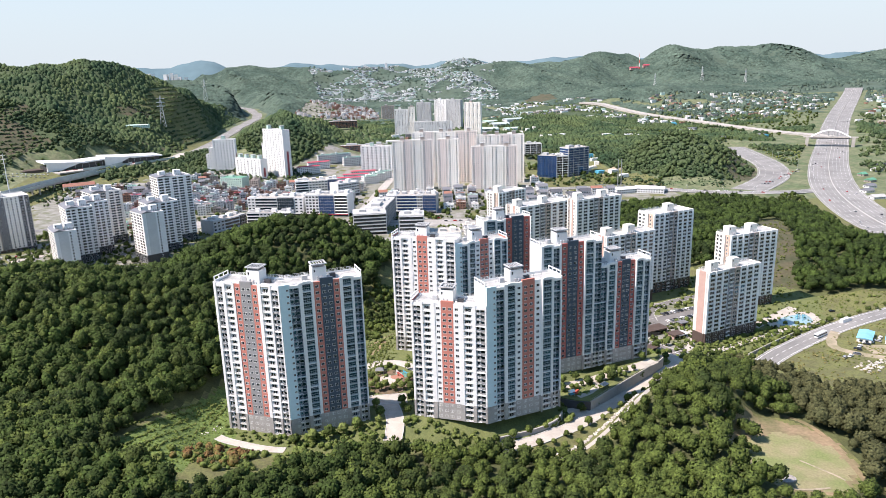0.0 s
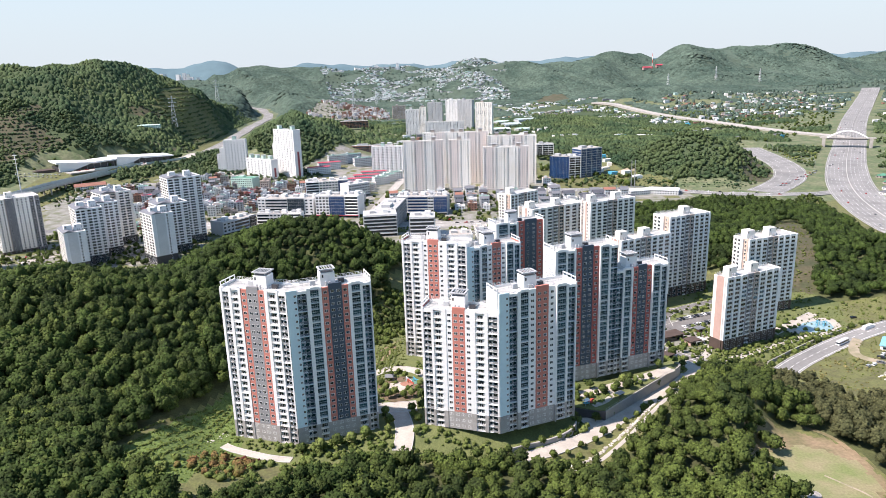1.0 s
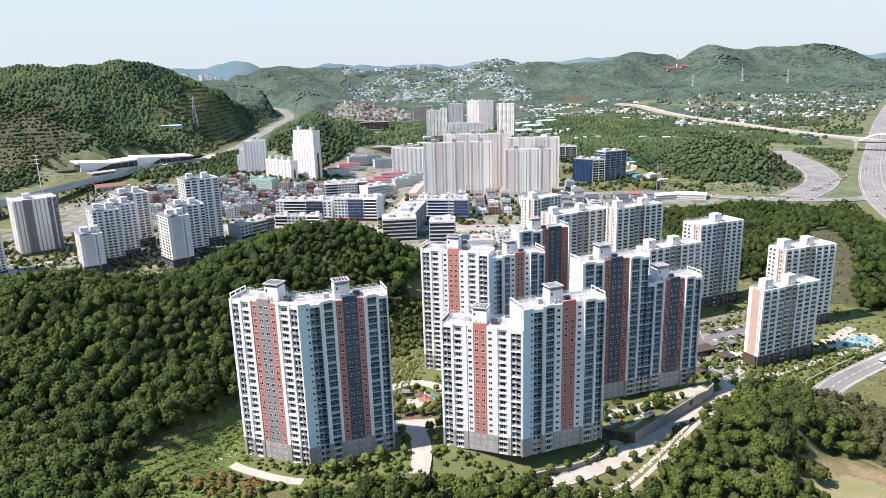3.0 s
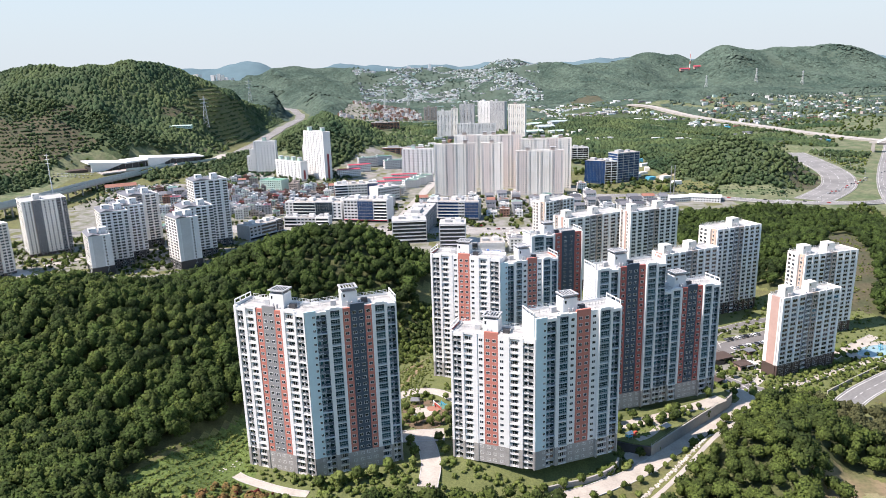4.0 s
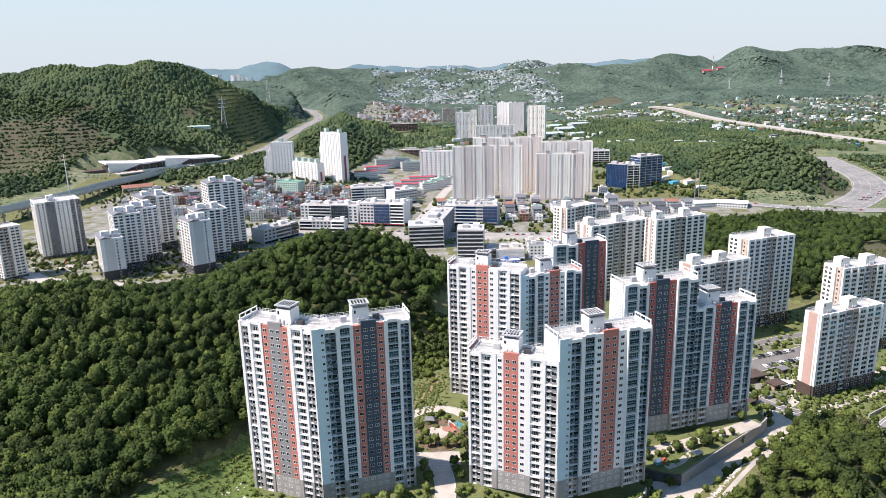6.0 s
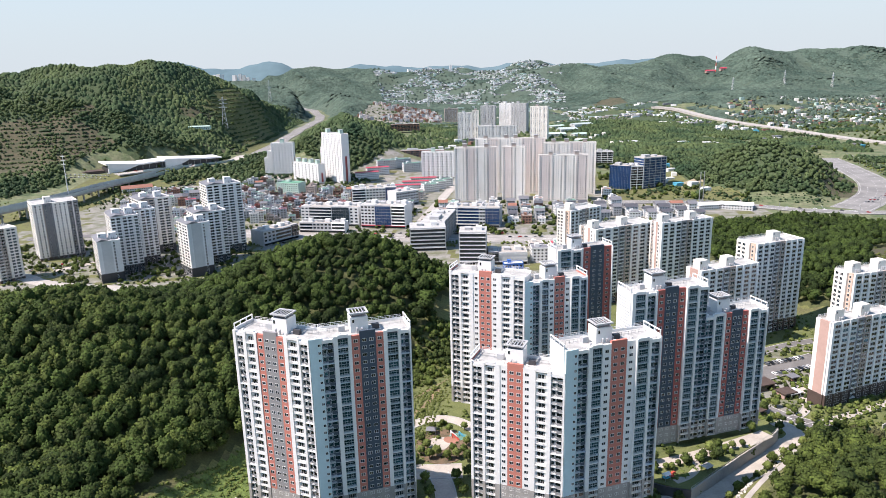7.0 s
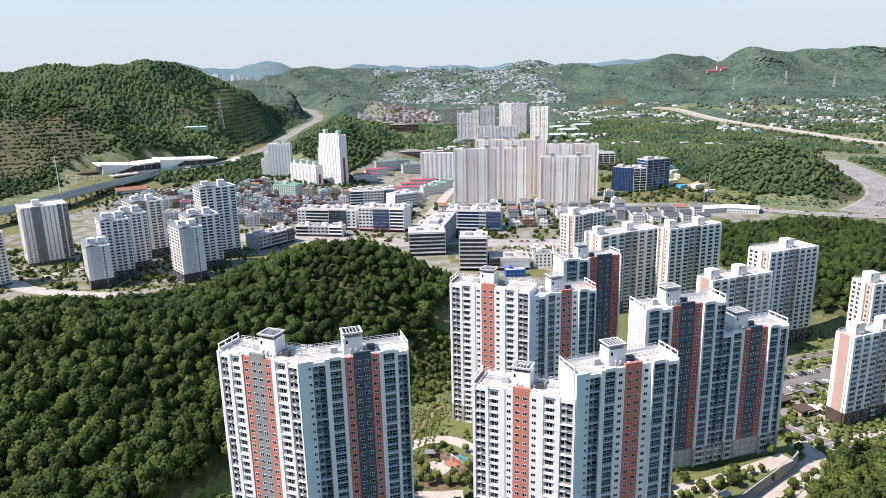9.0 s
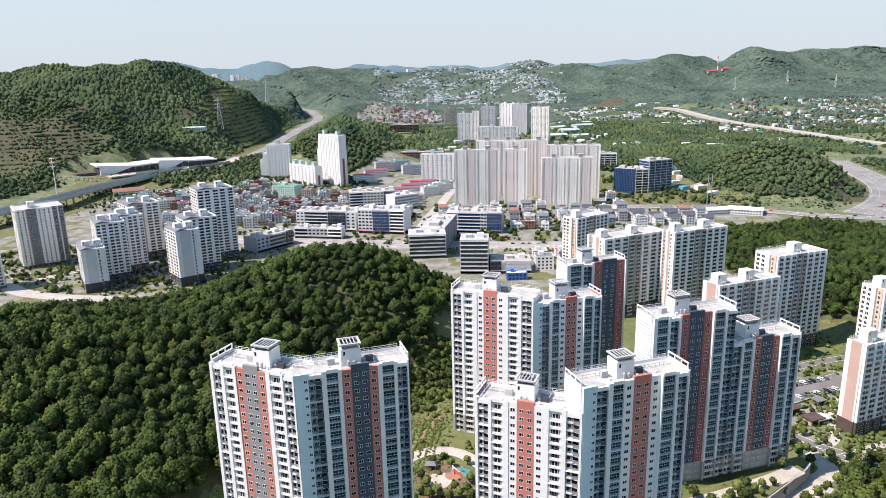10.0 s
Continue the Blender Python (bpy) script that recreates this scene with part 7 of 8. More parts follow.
def pavilion(x, y, turn, w, d, label, wall=BRICK, roof=BROWN, h=4.0):
    t = thing("pavilion", pose(x, y, land(x, y) - 0.5, 0, 0, turn), label, "pavilion")
    s = Shape()
    s.box(-w / 2, w / 2, -d / 2, d / 2, 0, h)
    part("wall", s, wall, t)
    s = Shape()
    s.box(-w / 2 - 0.8, w / 2 + 0.8, -d / 2 - 0.8, d / 2 + 0.8, h, h + 0.5)
    part("roof", s, roof, t)
    s = Shape()
    s.box(-w / 2 + 0.6, w / 2 - 0.6, -d / 2 - 0.03, -d / 2, 1.0, h - 0.6)
    part("window", s, GLASS, t)


pavilion(143, 440, 24, 19, 8, "low red-brick clubhouse with flat brown roof")
pavilion(156, 431, 24, 8, 6, "small orange-brick pavilion beside the lane", PINK, BROWN, 3.6)
pavilion(160, 432, 24, 7, 5, "white garden shelter between the blocks", WHITE, PALE, 3.0)
for x, y in ((330, 418),):
    house(x, y, 20, 20, 11, 1, WHITE, TEAL_ROOF, "pitched", "white shed under a bright blue roof", name="shed")
house(6, 674, 8, 18, 9, 2, NET, PALE, "flat", "blue sheeted builders' shelter", name="shed")
for k in range(18):
    car(160 + (k % 9) * 3.0, 458 + (k // 9) * 13 + (k % 9) * 1.2, 110, (k * 7) % 4)
for x, y, turn, k in ((238, 425, 35, 0), (284, 470, 10, 2), (318, 380, -20, 3), (262, 520, 30, 2)):
    car(x, y, turn, k)
lorry(247, 418, 34, land(247, 418) + 0.5, "white coach waiting on the roadside", 11.5, False)
lorry(277, 441, 30, land(277, 441) + 0.6, "white box lorry on the road", 11.0)

# ---- rough planting, orchards and yards ----
TUFT_KINDS = [crown(110 + k, 7, 0.60, 0.8, 0.36, base=0.0) for k in range(5)]
WEED = paint("coarse_weed_leaves", (0.128, 0.152, 0.042), 0.85, 0.22, 5, 0.5, second=(0.090, 0.115, 0.032), island=0.35, spec=0.08)
STRAW = paint("dry_straw_weeds", (0.20, 0.18, 0.075), 0.9, 0.25, 4, 0.4, second=(0.13, 0.13, 0.05), island=0.35, spec=0.05)


def planting(name, label, area, step, seed, drop, mat, low, high, kinds=TUFT_KINDS, patch=None, rows=0.0, lines=0.0):
    """Plants over a plan polygon; patch: size of the gaps between thickets; rows: height between terraces; lines: spacing of crop rows."""
    xs, ys = [p[0] for p in area], [p[1] for p in area]
    X, Y, r = scatter(min(xs), max(xs), min(ys), max(ys), step, seed, 0.6)
    keep = inside(area, X, Y) & (r.rand(len(X)) > drop) & clear_of_built(X, Y, -0.4) & off_roads(X, Y)
    if patch:
        keep &= wave(X, Y, patch, seed) > -0.1
    if rows:
        keep &= np.mod(terrain(X, Y), rows) < rows * 0.3
    if lines:
        keep &= np.mod(X * 0.35 + Y, lines) < lines * 0.4
    if keep.any():
        forest(name, label, X[keep], Y[keep], r, kinds, mat, low, high)


PLOTS = [(-66, 318), (-40, 318), (-34, 345), (-30, 380), (-34, 470), (-52, 470), (-62, 410), (-100, 370), (-106, 330)]
TALL_GRASS = paint("tall_slope_grass", (0.140, 0.190, 0.044), 0.85, 0.25, 3, 0.5, second=(0.098, 0.140, 0.032), island=0.35, spec=0.08)
planting("slope_weeds", "waist-high green weeds in streaks over the grass slope", SLOPE, 1.1, 301, 0.12, TALL_GRASS, 0.3, 0.95, lines=4.2)
planting("slope_grass", "short green grass tufts over the slope", SLOPE, 1.7, 401, 0.2, TALL_GRASS, 0.2, 0.5)
planting("slope_straw", "patches of dry straw among the weeds", SLOPE, 3.2, 302, 0.6, STRAW, 0.3, 0.7, patch=7)
planting("slope_thicket", "bramble thickets on the grass slope", SLOPE, 5.2, 303, 0.75, SCRUB, 0.6, 1.3, BUSH_KINDS, patch=9)
planting("plot_weeds", "green weeds over the old garden plots", PLOTS, 1.8, 304, 0.25, WEED, 0.35, 1.0)
planting("plot_thicket", "thickets along the garden plots", PLOTS, 4.2, 305, 0.55, SCRUB, 0.9, 2.6, BUSH_KINDS, patch=8)
planting("plot_trees", "young trees at the edge of the garden plots", [(-70, 318), (-44, 318), (-38, 338), (-60, 350)], 4.5, 306, 0.25, YOUNG, 2.6, 5.0, BUSH_KINDS)
planting("foot_shrubs", "mixed shrubs along the towers' feet", [(-112, 278), (-74, 268), (-30, 282), (-32, 300), (-72, 284), (-106, 296)], 2.4, 307, 0.35, YOUNG, 0.8, 2.4, BUSH_KINDS)
planting("terrace_shrubs", "dense green shrubs in the terrace beds", [(34, 296), (58, 306), (118, 352), (118, 372), (100, 352), (60, 318), (30, 300)], 3.4, 308, 0.35, YOUNG, 0.7, 2.4, BUSH_KINDS)
planting("terrace_dark_shrubs", "dark clipped shrubs in the terrace beds", [(34, 280), (60, 292), (132, 352), (128, 372), (100, 340), (60, 300)], 2.6, 309, 0.4, HEDGE, 0.7, 1.8, BUSH_KINDS)
planting("court_shrubs", "mixed shrubs and small trees of the garden court", [(106, 380), (160, 410), (206, 450), (200, 500), (130, 480), (112, 440)], 3.2, 310, 0.55, YOUNG, 0.8, 3.2, BUSH_KINDS)
planting("court_dark_shrubs", "dark shrubs of the garden court", [(106, 380), (160, 410), (206, 450), (200, 500), (130, 480), (112, 440)], 4.0, 311, 0.6, HEDGE, 0.9, 3.0, BUSH_KINDS)
planting("bank_weeds", "tall weeds on the bank behind the slab blocks", [(206, 512), (255, 505), (340, 495), (300, 522), (262, 545), (215, 562)], 2.4, 312, 0.2, WEED, 0.3, 0.9)
planting("roadside_weeds", "weeds and low scrub beside the two-lane road", [(262, 436), (330, 455), (385, 480), (400, 560), (372, 560), (340, 500), (290, 500), (255, 480)], 2.6, 313, 0.25, WEED, 0.3, 0.9)
planting("yard_weeds", "weeds round the roadside yard", [(190, 330), (240, 330), (330, 400), (385, 462), (300, 440), (230, 402), (196, 370)], 3.0, 314, 0.3, STRAW, 0.5, 1.2, patch=8)
planting("yard_green", "green scrub round the roadside yard", [(190, 325), (250, 330), (340, 400), (390, 462), (300, 440), (230, 402), (196, 370)], 3.0, 315, 0.4, WEED, 0.35, 1.1, patch=10)
planting("verge_trees", "scrubby trees along the motorway cutting", [(385, 560), (420, 690), (470, 790), (540, 940), (470, 905), (430, 880), (478, 770), (432, 690)], 6.5, 316, 0.25, LEAF, 3.5, 8.0, MID_KINDS)
planting("junction_trees", "trees and scrub between slip road and motorway", [(560, 960), (700, 1230), (790, 1390), (660, 1430), (610, 1230), (560, 1080)], 9, 317, 0.3, HILL_LEAF, 3.5, 8.5, MID_KINDS, patch=26)
planting("east_bank_trees", "trees along the motorway's outer edge", [(560, 700), (640, 700), (1200, 1700), (1500, 2300), (1300, 2150), (880, 1450), (700, 1140)], 13, 318, 0.3, HILL_LEAF, 5.0, 10.0, MID_KINDS, patch=40)
planting("meadow_trees", "copses over the fields beyond the knoll", [(330, 1030), (470, 1000), (560, 1180), (600, 1430), (780, 1650), (700, 1980), (420, 1700), (340, 1350)], 11, 319, 0.25, HILL_LEAF, 5.0, 10.0, MID_KINDS, patch=34)
for k, area in enumerate(EARTH_FIELDS):
    planting("orchard_rows", "rows of young fruit trees on brown terraces", area, 3.6, 320 + k, 0.12, HILL_LEAF, 2.0, 4.2, rows=6.0)
    planting("terrace_scrub", "loose scrub over the brown terraces", area, 6.5, 330 + k, 0.35, HILL_LEAF, 2.0, 5.5, patch=26)
planting("orchard_rows", "green terraced orchard rows beside the valley road", TERRACES, 3.4, 322, 0.05, HILL_LEAF, 2.8, 5.0, rows=9.0)
planting("station_bank_trees", "trees on the bank between station and houses", [(-560, 1130), (-420, 1260), (-400, 1420), (-470, 1390), (-620, 1190)], 8, 323, 0.35, HILL_LEAF, 3.5, 8.0, MID_KINDS, patch=22)
planting("street_trees", "street trees beside the town's avenue", [(-330, 846), (60, 814), (150, 820), (150, 1000), (60, 1020), (-110, 1020), (-330, 1000)], 12, 324, 0.5, LEAF, 3.0, 6.5, BUSH_KINDS)
planting("lot_weeds", "weeds over the empty building lots", [(-330, 770), (-110, 785), (60, 700), (150, 640), (190, 780), (60, 776), (-110, 782), (-260, 760)], 4.0, 325, 0.4, WEED, 0.6, 2.2, patch=16)
planting("valley_copses", "copses between the far sheds", PLAIN, 26, 326, 0.45, FAR_LEAF, 7.0, 11.0, FAR_KINDS, patch=75)
planting("mid_valley_trees", "trees among houses between school and far high-rises", [(-190, 1410), (120, 1300), (130, 1850), (-160, 1870)], 12, 341, 0.45, HILL_LEAF, 5.0, 10.0, FAR_KINDS)
planting("farm_copses", "copses and hedges between the farm sheds", FARMLAND, 15, 402, 0.3, HILL_LEAF, 5.0, 10.0, FAR_KINDS, patch=60)
planting("foothill_copses", "copses between the foothill sheds", [(-190, 2200), (250, 2200), (250, 2880), (-210, 2960)], 18, 403, 0.35, FAR_LEAF, 5.0, 10.0, FAR_KINDS, patch=60)
planting("estate_edge_trees", "dark trees between station meadow and older estate", [(-540, 1400), (-500, 1470), (-425, 1330), (-400, 1262), (-430, 1200), (-385, 1110), (-470, 1130)], 7, 404, 0.2, HILL_LEAF, 5.0, 9.0, MID_KINDS)
planting("older_estate_trees", "leafy trees round the older white estate", [(-400, 1200), (-330, 1130), (-240, 1110), (-225, 1200), (-260, 1250), (-420, 1262)], 7, 405, 0.4, HILL_LEAF, 4.0, 7.5, MID_KINDS)
planting("brick_quarter_trees", "leafy trees between the brick town houses", BRICK_QUARTER, 15, 406, 0.45, HILL_LEAF, 4.0, 7.0, FAR_KINDS)
planting("village_copses", "copses between the village houses", VILLAGE, 20, 327, 0.3, FAR_LEAF, 7.0, 12.0, FAR_KINDS, patch=60)
planting("slope_copses", "wooded edges of the far eastern fields", [(700, 1950), (1500, 2350), (2300, 3100), (1300, 3000), (620, 2600)], 20, 328, 0.25, FAR_LEAF, 8.0, 13.0, FAR_KINDS, patch=80)

# broad sheds behind the high-rises and a sandy works yard below the knoll
for k, (x, y, w, d) in enumerate(((135, 1900, 52, 34), (172, 1960, 48, 40), (196, 1870, 40, 26), (215, 2010, 56, 30), (150, 2060, 44, 30))):
    house(x, y, 8 + 5 * k, w, d, 2, PALE, SHED_ROOF if k % 2 else MINT, "shallow", "broad warehouse under a pale green sheet roof", name="warehouse")
SAND = paint("sandy_trodden_yard", (0.34, 0.285, 0.21), 0.95, 0.14, 9, 1.0, second=(0.22, 0.20, 0.12))
road("sandy works yard below the wooded knoll", [(262, 1120), (285, 1128), (312, 1140)], 26, SAND, 6, 0.3, kerbs=False, thick=0.8)
house(262, 962, 14, 34, 20, 2, WHITE, PALE, "shallow", "white works hall beside the sub-station", name="warehouse")
# the roadside yard: open ground, a blue basin, cars
road("sandy track round the roadside yard", [(262, 426), (250, 411), (243, 397), (249, 387), (264, 377), (292, 366)], 6, SAND, 3, 0.2, kerbs=False, thick=0.6)
yard_line, yard_z = road("sandy open yard beside the two-lane road", [(262, 392), (282, 390), (306, 392)], 14, SAND, 5, 0.16, kerbs=False, thick=0.6)
SKY_ROOF = paint("pale_blue_sheet_roof", (0.20, 0.46, 0.60), 0.6, 0.08, 5, 0.8)
house(271, 409, 53, 17, 8, 1, CREAM, SKY_ROOF, "shallow", "low site shed under a pale blue sheet roof", name="shed")
house(286, 404, 53, 15, 8, 1, CREAM, SKY_ROOF, "shallow", "low site shed under a pale blue sheet roof", name="shed")
rng = random.Random(44)
for k in range(9):
    car(240 + k * 5.2 + rng.uniform(-1, 1), 378 + k * 4.1 + rng.uniform(-3, 3), 40 + rng.choice([0, 90]), rng.randint(0, 3), None, False, "parked in the dusty yard")
for k in range(26):
    car(-300 + (k % 13) * 14 + rng.uniform(-3, 3), 776 + (k // 13) * 14 + (k % 13) * 1.2 + rng.uniform(-2, 2), rng.choice([10, 100]), rng.randint(0, 3), None, False, "parked on the open town lot")
for k in range(24):
    car(24 + (k % 8) * 12 + rng.uniform(-3, 3), 745 + (k // 8) * 16 + rng.uniform(-2, 2), rng.choice([5, 95]), rng.randint(0, 3), None, False, "parked on the open town lot")
for x, y, turn, w in ((575, 905, 20, 16), (600, 940, 15, 14), (560, 860, 10, 18), (628, 985, 30, 15), (700, 1085, 25, 18), (735, 1130, 20, 16), (650, 1040, 30, 12)):
    house(x, y, turn, w, 10, 1, rng.choice([WHITE, CREAM, TAUPE]), rng.choice([SLATE, TILED, ROOF, GREEN_ROOF]), "pitched", "low roadside house with a sheet roof beside the motorway", "roadside houses")

# the upper terrace behind the retaining wall: a raised garden with paths, play pieces and a shelter
s = Shape()
rim = [(56, 323), (66, 317.5), (73, 315.9), (83.6, 326.4), (101.2, 342.9), (121.6, 360.8), (119, 366), (112, 361.5), (53, 338)]
s.hexa([(*q, -8) for q in rim], [(*q, -1.7 + 0.018 * (q[0] - 56)) for q in rim])
tagged(part("terrace", s, LAWN), "raised grass terrace above the retaining wall", "terrace", kind="structure")
terrace_z = lambda x: -1.7 + 0.018 * (x - 56)
for words_, points, width in (("pale paved walk along the terrace", TERRACE_PATH, 6.4), ("pale paved side walk across the terrace", [(79, 340), (81, 333), (75, 325), (68, 321)], 3.2), ("pale paved place at the terrace's end", [(104, 351.5), (112, 356), (119, 361)], 7.0)):
    line_ = smooth_line(points, 2.0)
    walk_, _ = ribbon("terrace_path", line_, width, PAVING, levels=terrace_z(line_[:, 0]) + 0.06 + 0.01 * (width > 5) + 0.01 * (width > 6.5), thick=0.3)
    tagged(walk_, words_, "path", kind="structure")
for k, (x, y, h) in enumerate(((61, 327, 3.5), (66, 330, 3.4), (72, 333, 3.2), (77, 335.5, 3.6), (84, 338.5, 5.0), (88, 342.5, 7.0), (92, 346, 6.0), (95, 344, 4.5), (90, 338, 6.5), (99, 347, 4.2), (104, 349, 3.8), (97, 341.5, 3.6), (84, 330, 3.2), (62, 336, 6.0), (70, 340, 5.5), (112, 362, 6.0))):
    t = thing("tree", pose(x, y, terrace_z(x), 0, 0, k * 50), "young tree in the terrace planting bed", "tree", "young trees round the towers")
    at = Matrix.Diagonal((h, h, h, 1))
    part("trunk", kept(trunk_mesh), None, t, at=at)
    part("crown", TREE_KINDS[k % 4], None, t, at=at)
play = thing("play_house", pose(64.5, 322.5, terrace_z(64), 0, 0, 32), "small play house with white roof and red slide", "play equipment")
s = Shape()
s.hexa([(-1.6, -1.3, 2.6), (1.6, -1.3, 2.6), (1.6, 1.3, 2.6), (-1.6, 1.3, 2.6)], [(-1.5, -0.1, 3.6), (1.5, -0.1, 3.6), (1.5, 0.1, 3.6), (-1.5, 0.1, 3.6)])
part("roof", s, WHITE, play)
s = Shape()
s.box(-1.4, 1.4, -1.1, 1.1, 1.1, 1.4)
part("platform", s, TEAL_ROOF, play)
for x, y in ((-1.3, -1), (1.3, -1), (1.3, 1), (-1.3, 1)):
    s = Shape()
    bar(s, (x, y, 0), (x, y, 2.6), 0.2)
    part("post", s, METAL, play)
s = Shape()
bar(s, (1.4, 0, 1.4), (4.6, 0.4, 0.2), 0.8), bar(s, (4.4, 1.4, 0.6), (6.4, 1.6, 0.6), 1.1)
part("slide", s, RED_PAINT, play)
shelter = thing("garden_shelter", pose(83, 327.2 + 2.2, terrace_z(83), 0, 0, 40), "small grey-roofed shelter on the terrace", "shelter")
s = Shape()
s.hexa([(-2.3, -1.8, 2.5), (2.3, -1.8, 2.5), (2.3, 1.8, 2.5), (-2.3, 1.8, 2.5)], [(-1.2, -0.2, 3.5), (1.2, -0.2, 3.5), (1.2, 0.2, 3.5), (-1.2, 0.2, 3.5)])
part("roof", s, STONE, shelter)
for x, y in ((-1.9, -1.4), (1.9, -1.4), (1.9, 1.4), (-1.9, 1.4)):
    s = Shape()
    bar(s, (x, y, 0), (x, y, 2.5), 0.18)
    part("post", s, BROWN, shelter)
for k in range(22):
    car(-745 + (k % 11) * 6.5 + rng.uniform(-1, 1), 1150 + (k // 11) * 12 + (k % 11) * 1.6, rng.choice([15, 105]), rng.choice([0, 0, 1, 3]), None, False, "parked on the lot before the station")

# gardens round the valley towers and along the avenue
GARDENS = [(-530, 620), (-330, 612), (-262, 640), (-262, 800), (-430, 815), (-540, 790)]
VALLEY_FEET = [[(-488, 706), (-478, 694), (-440, 728), (-466, 764), (-500, 730)], [(-485, 645), (-463, 620), (-446, 642), (-466, 664)], [(-396, 650), (-366, 620), (-344, 640), (-374, 668)], [(-398, 684), (-366, 648), (-340, 668), (-372, 702)],
               [(-394, 712), (-364, 678), (-340, 700), (-370, 732)], [(-406, 754), (-378, 722), (-350, 750), (-380, 782)], [(-318, 670), (-290, 642), (-270, 662), (-296, 690)], [(-328, 706), (-300, 678), (-270, 704), (-298, 732)], [(-332, 752), (-304, 722), (-270, 750), (-298, 780)]]


def garden(name, label, step, seed, drop, mat, low, high, kinds, patch=None):
    X, Y, r = scatter(-540, -262, 612, 815, step, seed, 0.6)
    keep = inside(GARDENS, X, Y) & (r.rand(len(X)) > drop) & ~woods(X, Y)
    for f in VALLEY_FEET:
        keep &= ~inside(f, X, Y)
    for line in ([(-560, 640), (-470, 660), (-420, 620), (-330, 610)], [(-560, 800), (-440, 830), (-330, 830)]):
        for (ax, ay), (bx, by) in zip(line[:-1], line[1:]):
            k = np.clip(((X - ax) * (bx - ax) + (Y - ay) * (by - ay)) / ((bx - ax) ** 2 + (by - ay) ** 2), 0, 1)
            keep &= np.hypot(X - ax - k * (bx - ax), Y - ay - k * (by - ay)) > 9
    if patch:
        keep &= wave(X, Y, patch, seed) > 0.0
    forest(name, label, X[keep], Y[keep], r, kinds, mat, low, high)


garden("garden_shrubs", "mixed shrubs in the gardens of the valley towers", 4.2, 351, 0.3, YOUNG, 0.8, 2.6, TUFT_KINDS, 9)
garden("garden_trees", "small broadleaf trees in the gardens of the valley towers", 7.5, 352, 0.45, LEAF, 3.0, 6.5, MID_KINDS, 16)
garden("garden_hedges", "dark hedges in the gardens of the valley towers", 5.0, 353, 0.5, HEDGE, 1.0, 2.4, TUFT_KINDS, 12)
road("paved court between the valley towers", [(-440, 668), (-420, 690), (-410, 720), (-420, 760)], 9, PAVING, 5, 0.3, thick=0.6)
road("paved lane between the valley tower rows", [(-334, 640), (-332, 690), (-338, 740), (-345, 790)], 8, ASPHALT, 5, 0.3, thick=0.6)
planting("avenue_hedge", "green strip with low trees along the avenue", [(-100, 776), (140, 768), (150, 778), (-100, 784)], 3.6, 354, 0.3, YOUNG, 1.0, 3.2, TUFT_KINDS)
planting("avenue_far_hedge", "green strip with low trees before the offices", [(-330, 852), (-260, 838), (-120, 826), (60, 818), (60, 824), (-120, 834), (-260, 846)], 5.0, 355, 0.4, LEAF, 2.0, 5.0, MID_KINDS)

planting("station_meadow_trees", "scrub and trees on the meadow below the station", [(-860, 900), (-620, 900), (-480, 1120), (-640, 1190), (-740, 1140), (-860, 1140)], 8, 361, 0.3, HILL_LEAF, 2.5, 7.0, MID_KINDS, patch=22)
planting("station_meadow_weeds", "tall weeds on the meadow below the station", [(-860, 900), (-620, 900), (-480, 1120), (-640, 1190), (-740, 1140), (-860, 1140)], 9, 362, 0.4, WEED, 0.8, 2.6)
planting("crop_rows", "green crop rows below the wooded knoll", [(232, 1020), (340, 985), (430, 960), (420, 1080), (330, 1090), (250, 1100)], 4.0, 363, 0.15, HILL_LEAF, 1.2, 2.4, lines=11)
planting("knoll_foot_trees", "trees at the foot of the wooded knoll", [(150, 1030), (340, 985), (470, 960), (540, 1120), (440, 1090), (330, 1100), (250, 1120), (150, 1100)], 9, 364, 0.5, HILL_LEAF, 3.0, 7.5, MID_KINDS, patch=24)
road("paved walk before the salmon-ended block", [(140, 390), (168, 403), (214, 428), (250, 447)], 4.0, PAVING, 2.5, 0.14, thick=0.5)
SLAB_FOOT = [(150, 384), (178, 392), (222, 414), (262, 438), (254, 452), (214, 438), (166, 413), (146, 400)]
planting("slab_foot_shrubs", "bright shrubs before the salmon-ended block", SLAB_FOOT, 2.4, 365, 0.35, YOUNG, 0.7, 2.8, BUSH_KINDS)
planting("slab_foot_hedges", "dark clipped hedges before the salmon-ended block", SLAB_FOOT, 3.2, 366, 0.5, HEDGE, 0.8, 2.0, BUSH_KINDS)
TOWER_FOOT = [(54, 338), (118, 362), (110, 350), (98, 339), (80, 326), (58, 316)]
planting("tower_foot_shrubs", "mixed shrubs on the bank below the louvred tower", TOWER_FOOT, 2.2, 367, 0.4, YOUNG, 0.6, 2.4, BUSH_KINDS)
planting("tower_foot_weeds", "rough grass tufts on the bank below the louvred tower", TOWER_FOOT, 1.6, 368, 0.3, STRAW, 0.3, 0.7)
planting("front_foot_shrubs", "mixed shrubs at the stepped tower's foot", [(-22, 296), (18, 284), (60, 302), (64, 312), (56, 306), (18, 290), (-18, 302)], 2.2, 369, 0.35, YOUNG, 0.7, 2.8, BUSH_KINDS)
planting("bank_gap_scrub", "loose scrub on the brown bank behind the slab blocks", BANK_GAP, 3.2, 372, 0.35, SCRUB, 0.6, 1.8, BUSH_KINDS, patch=12)
planting("cut_slope_scrub", "loose scrub on the brown road cutting", CUT_SLOPE, 5.5, 371, 0.35, HILL_LEAF, 1.0, 3.0)
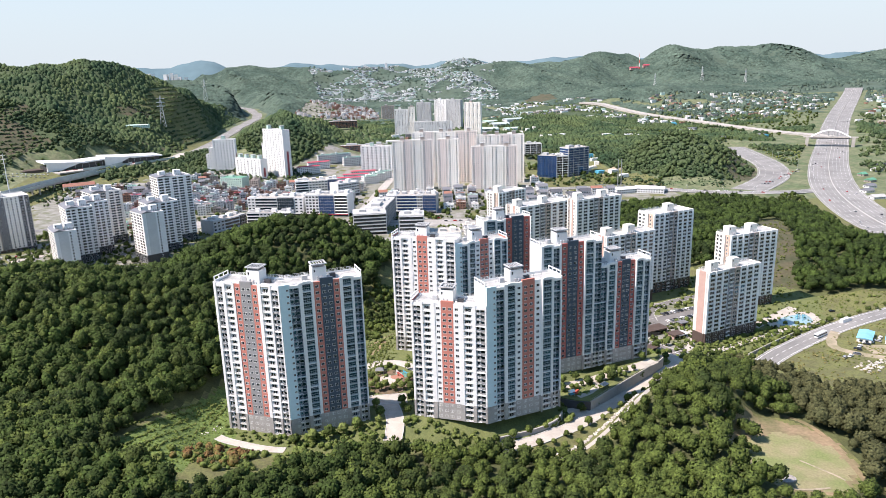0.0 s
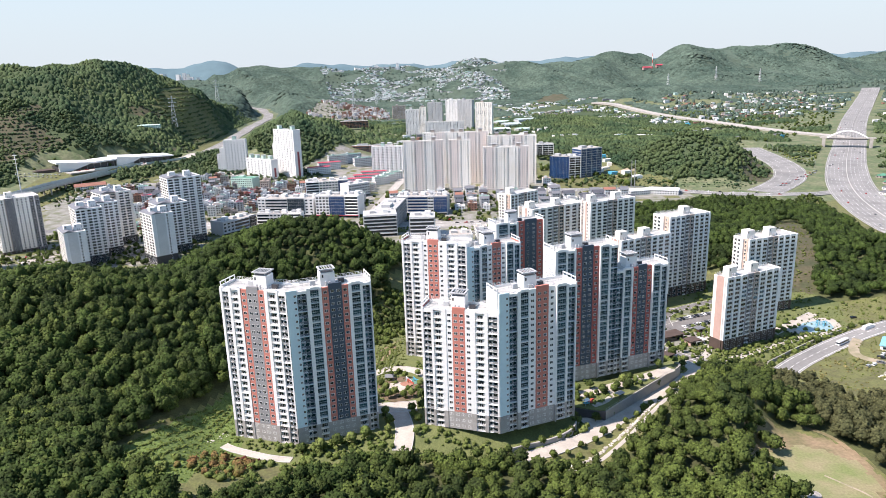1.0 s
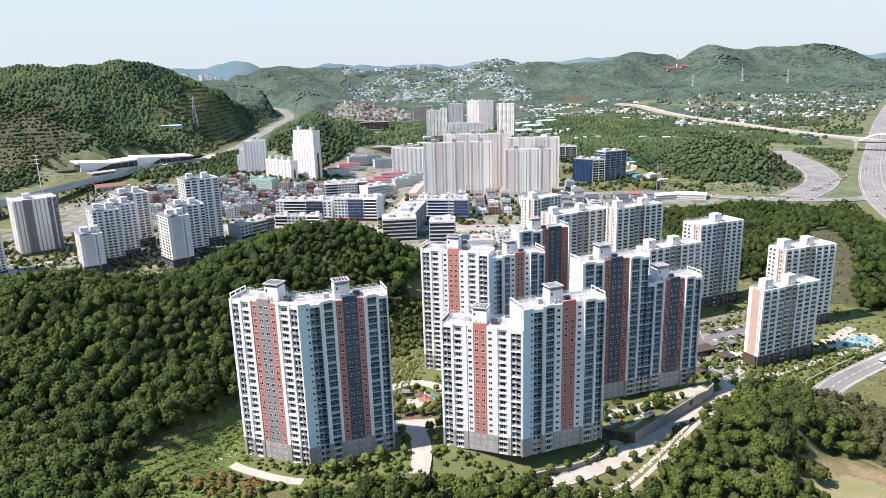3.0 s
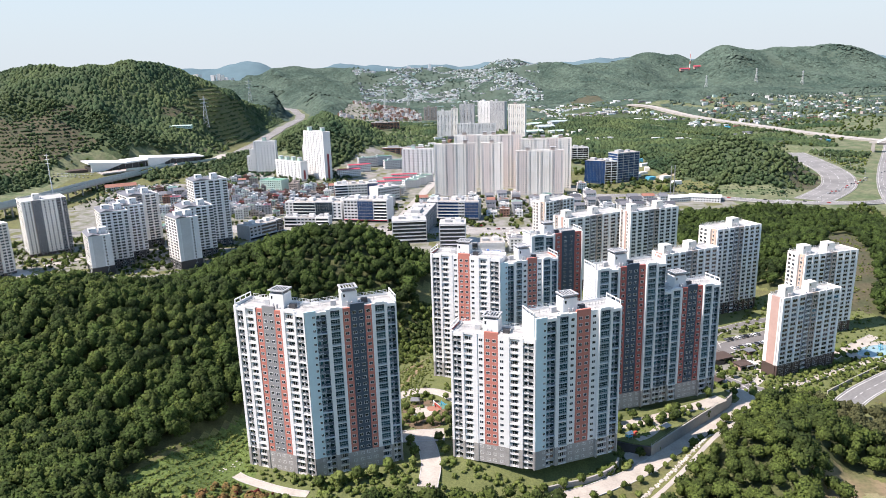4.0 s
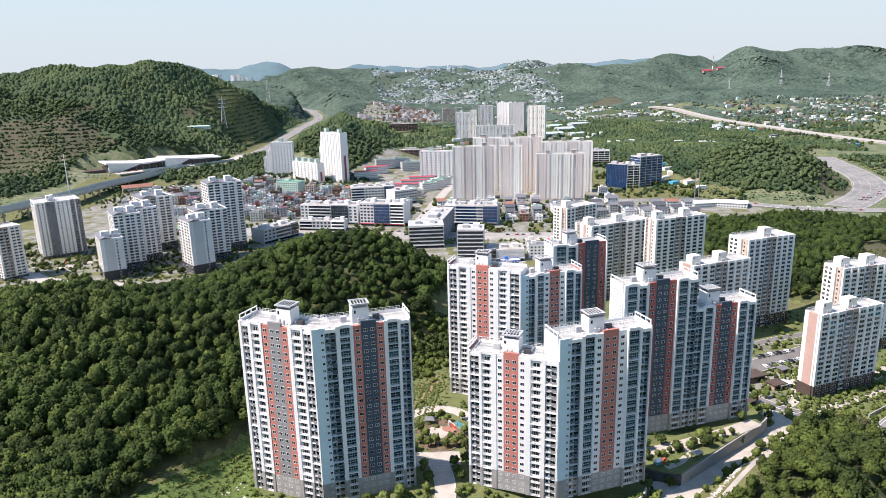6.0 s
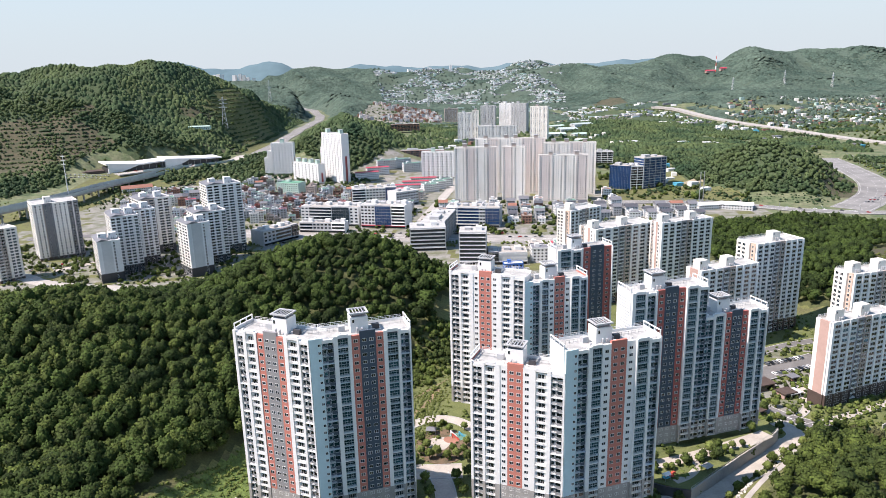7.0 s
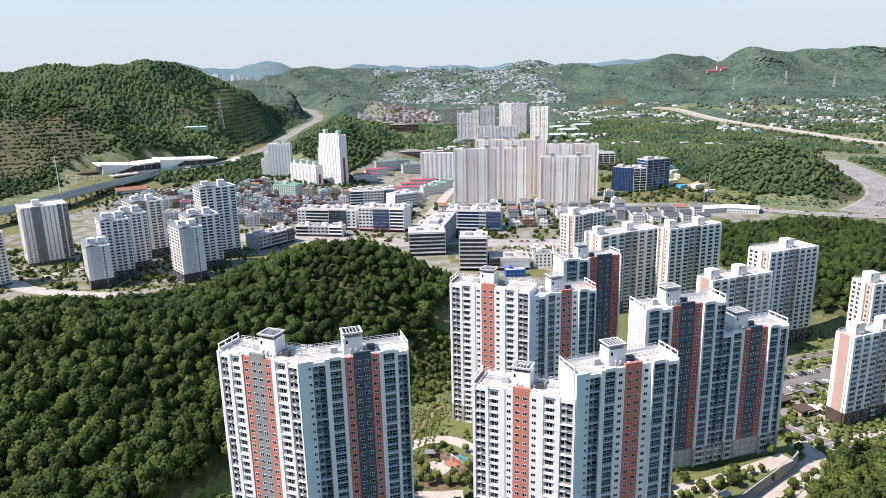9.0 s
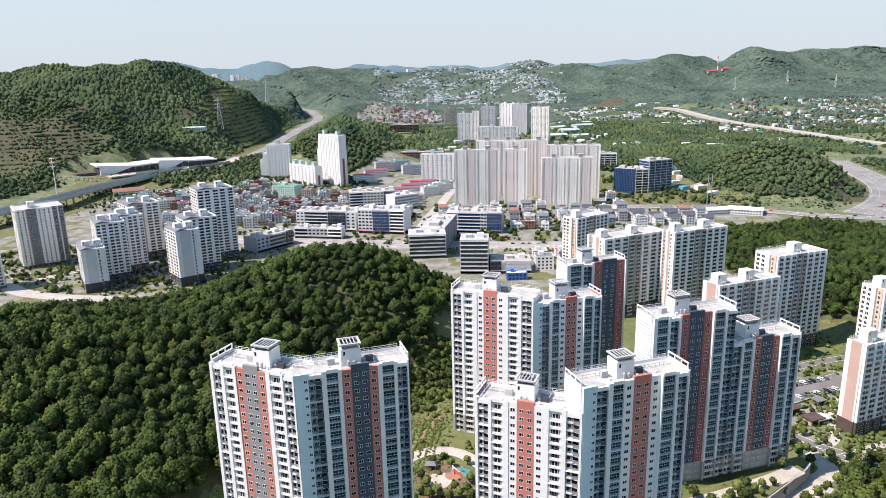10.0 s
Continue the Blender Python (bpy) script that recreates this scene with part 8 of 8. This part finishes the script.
planting("ridge_foot_thicket", "tall thicket at the ridge's foot beside the plots", [(-66, 392), (-58, 470), (-34, 470), (-32, 425), (-44, 405)], 2.6, 381, 0.2, LEAF, 1.5, 4.5, BUSH_KINDS)
road("narrow pale path across the garden plots", [(-66, 366), (-56, 380), (-48, 392), (-34, 413)], 1.2, EARTH, 2.5, 0.14, kerbs=False, thick=0.4)
road("bare earth track along the garden plots", [(-60, 340), (-52, 362), (-44, 380), (-38, 400)], 2.4, EARTH, 2.5, 0.12, kerbs=False, thick=0.4)
planting("valley_park_trees", "loose trees over the open ground of the middle valley", [(-270, 1420), (260, 1430), (330, 1900), (200, 2080), (-260, 2080)], 14, 391, 0.3, HILL_LEAF, 6.0, 11.0, FAR_KINDS)
planting("junction_verge_scrub", "scrub along the verges of the motorway junction", [(480, 880), (540, 900), (700, 1220), (800, 1420), (640, 1440), (600, 1160), (540, 1000)], 8, 392, 0.45, WEED, 1.5, 4.0, TUFT_KINDS)
for k, (x, y, h) in enumerate(((-40, 334, 5), (-36, 331, 5.5), (-33, 333, 6), (-28, 331, 5), (-24, 332, 5.5), (-21, 336, 5), (-38, 339, 5.5), (-26, 337, 4.5), (-20, 343, 5), (-41, 345, 5), (-29, 355, 4.5), (-37, 357, 4.2), (-22, 357, 4.5), (-33, 361, 3.5), (-42, 328, 5), (-23, 315, 6), (-36, 313, 5.5), (-19, 330, 6))):
    tree(x, y, h, k + 3, "young tree beside the small playground")
pavilion(146, 444, 24, 6, 4, "small grey garden shelter in the court", PALE, BAND, 2.8)
pavilion(168, 452, 24, 5, 4, "small brown garden shelter in the court", BRICK, SLATE, 2.8)
pavilion(132, 408, 34, 7, 5, "low brick store beside the estate lane", BRICK, BROWN, 3.2)
for k in range(7):
    hedge_row("low crop row in the garden plot", [(-58 + 3.4 * k, 352 + 2 * k), (-52 + 2.6 * k, 392 + k)], 42, 400 + k, 0.5, 1.0)

# the clearing in the wood: worn tracks and a low stone ring
road("worn earth track along the clearing's edge", [(160, 297), (166, 293), (171, 283), (170.5, 262), (169, 243)], 2.4, EARTH, 2.0, 0.07, kerbs=False, thick=0.3)
road("faint worn path across the clearing", [(150, 258), (156, 250), (161, 243)], 0.9, SAND, 2.0, 0.06, kerbs=False, thick=0.3)
road("curved worn path round the stone ring", [(126, 250), (130, 239), (140, 236), (152, 238)], 1.1, SAND, 1.5, 0.06, kerbs=False, thick=0.3)
stone_ring = thing("stone_ring", pose(137, 243, land(137, 243)), "low round stone kerb filled with grey gravel", "planter")
for k in range(18):
    a, b = k * math.pi / 9 + 0.02, (k + 1) * math.pi / 9 - 0.02
    s = Shape()
    ring = [(3.0 * math.cos(a), 2.4 * math.sin(a)), (3.5 * math.cos(a), 2.9 * math.sin(a)), (3.5 * math.cos(b), 2.9 * math.sin(b)), (3.0 * math.cos(b), 2.4 * math.sin(b))]
    s.hexa([(*q, -0.3) for q in ring], [(*q, 0.45) for q in ring])
    part("kerb_stone", s, STONE, stone_ring)
s = Shape()
ring = [(2.95 * math.cos(q), 2.35 * math.sin(q)) for q in np.arange(18) * math.pi / 9]
s.hexa([(*q, -0.3) for q in ring], [(*q, 0.2) for q in ring])
part("gravel", s, DUST, stone_ring)
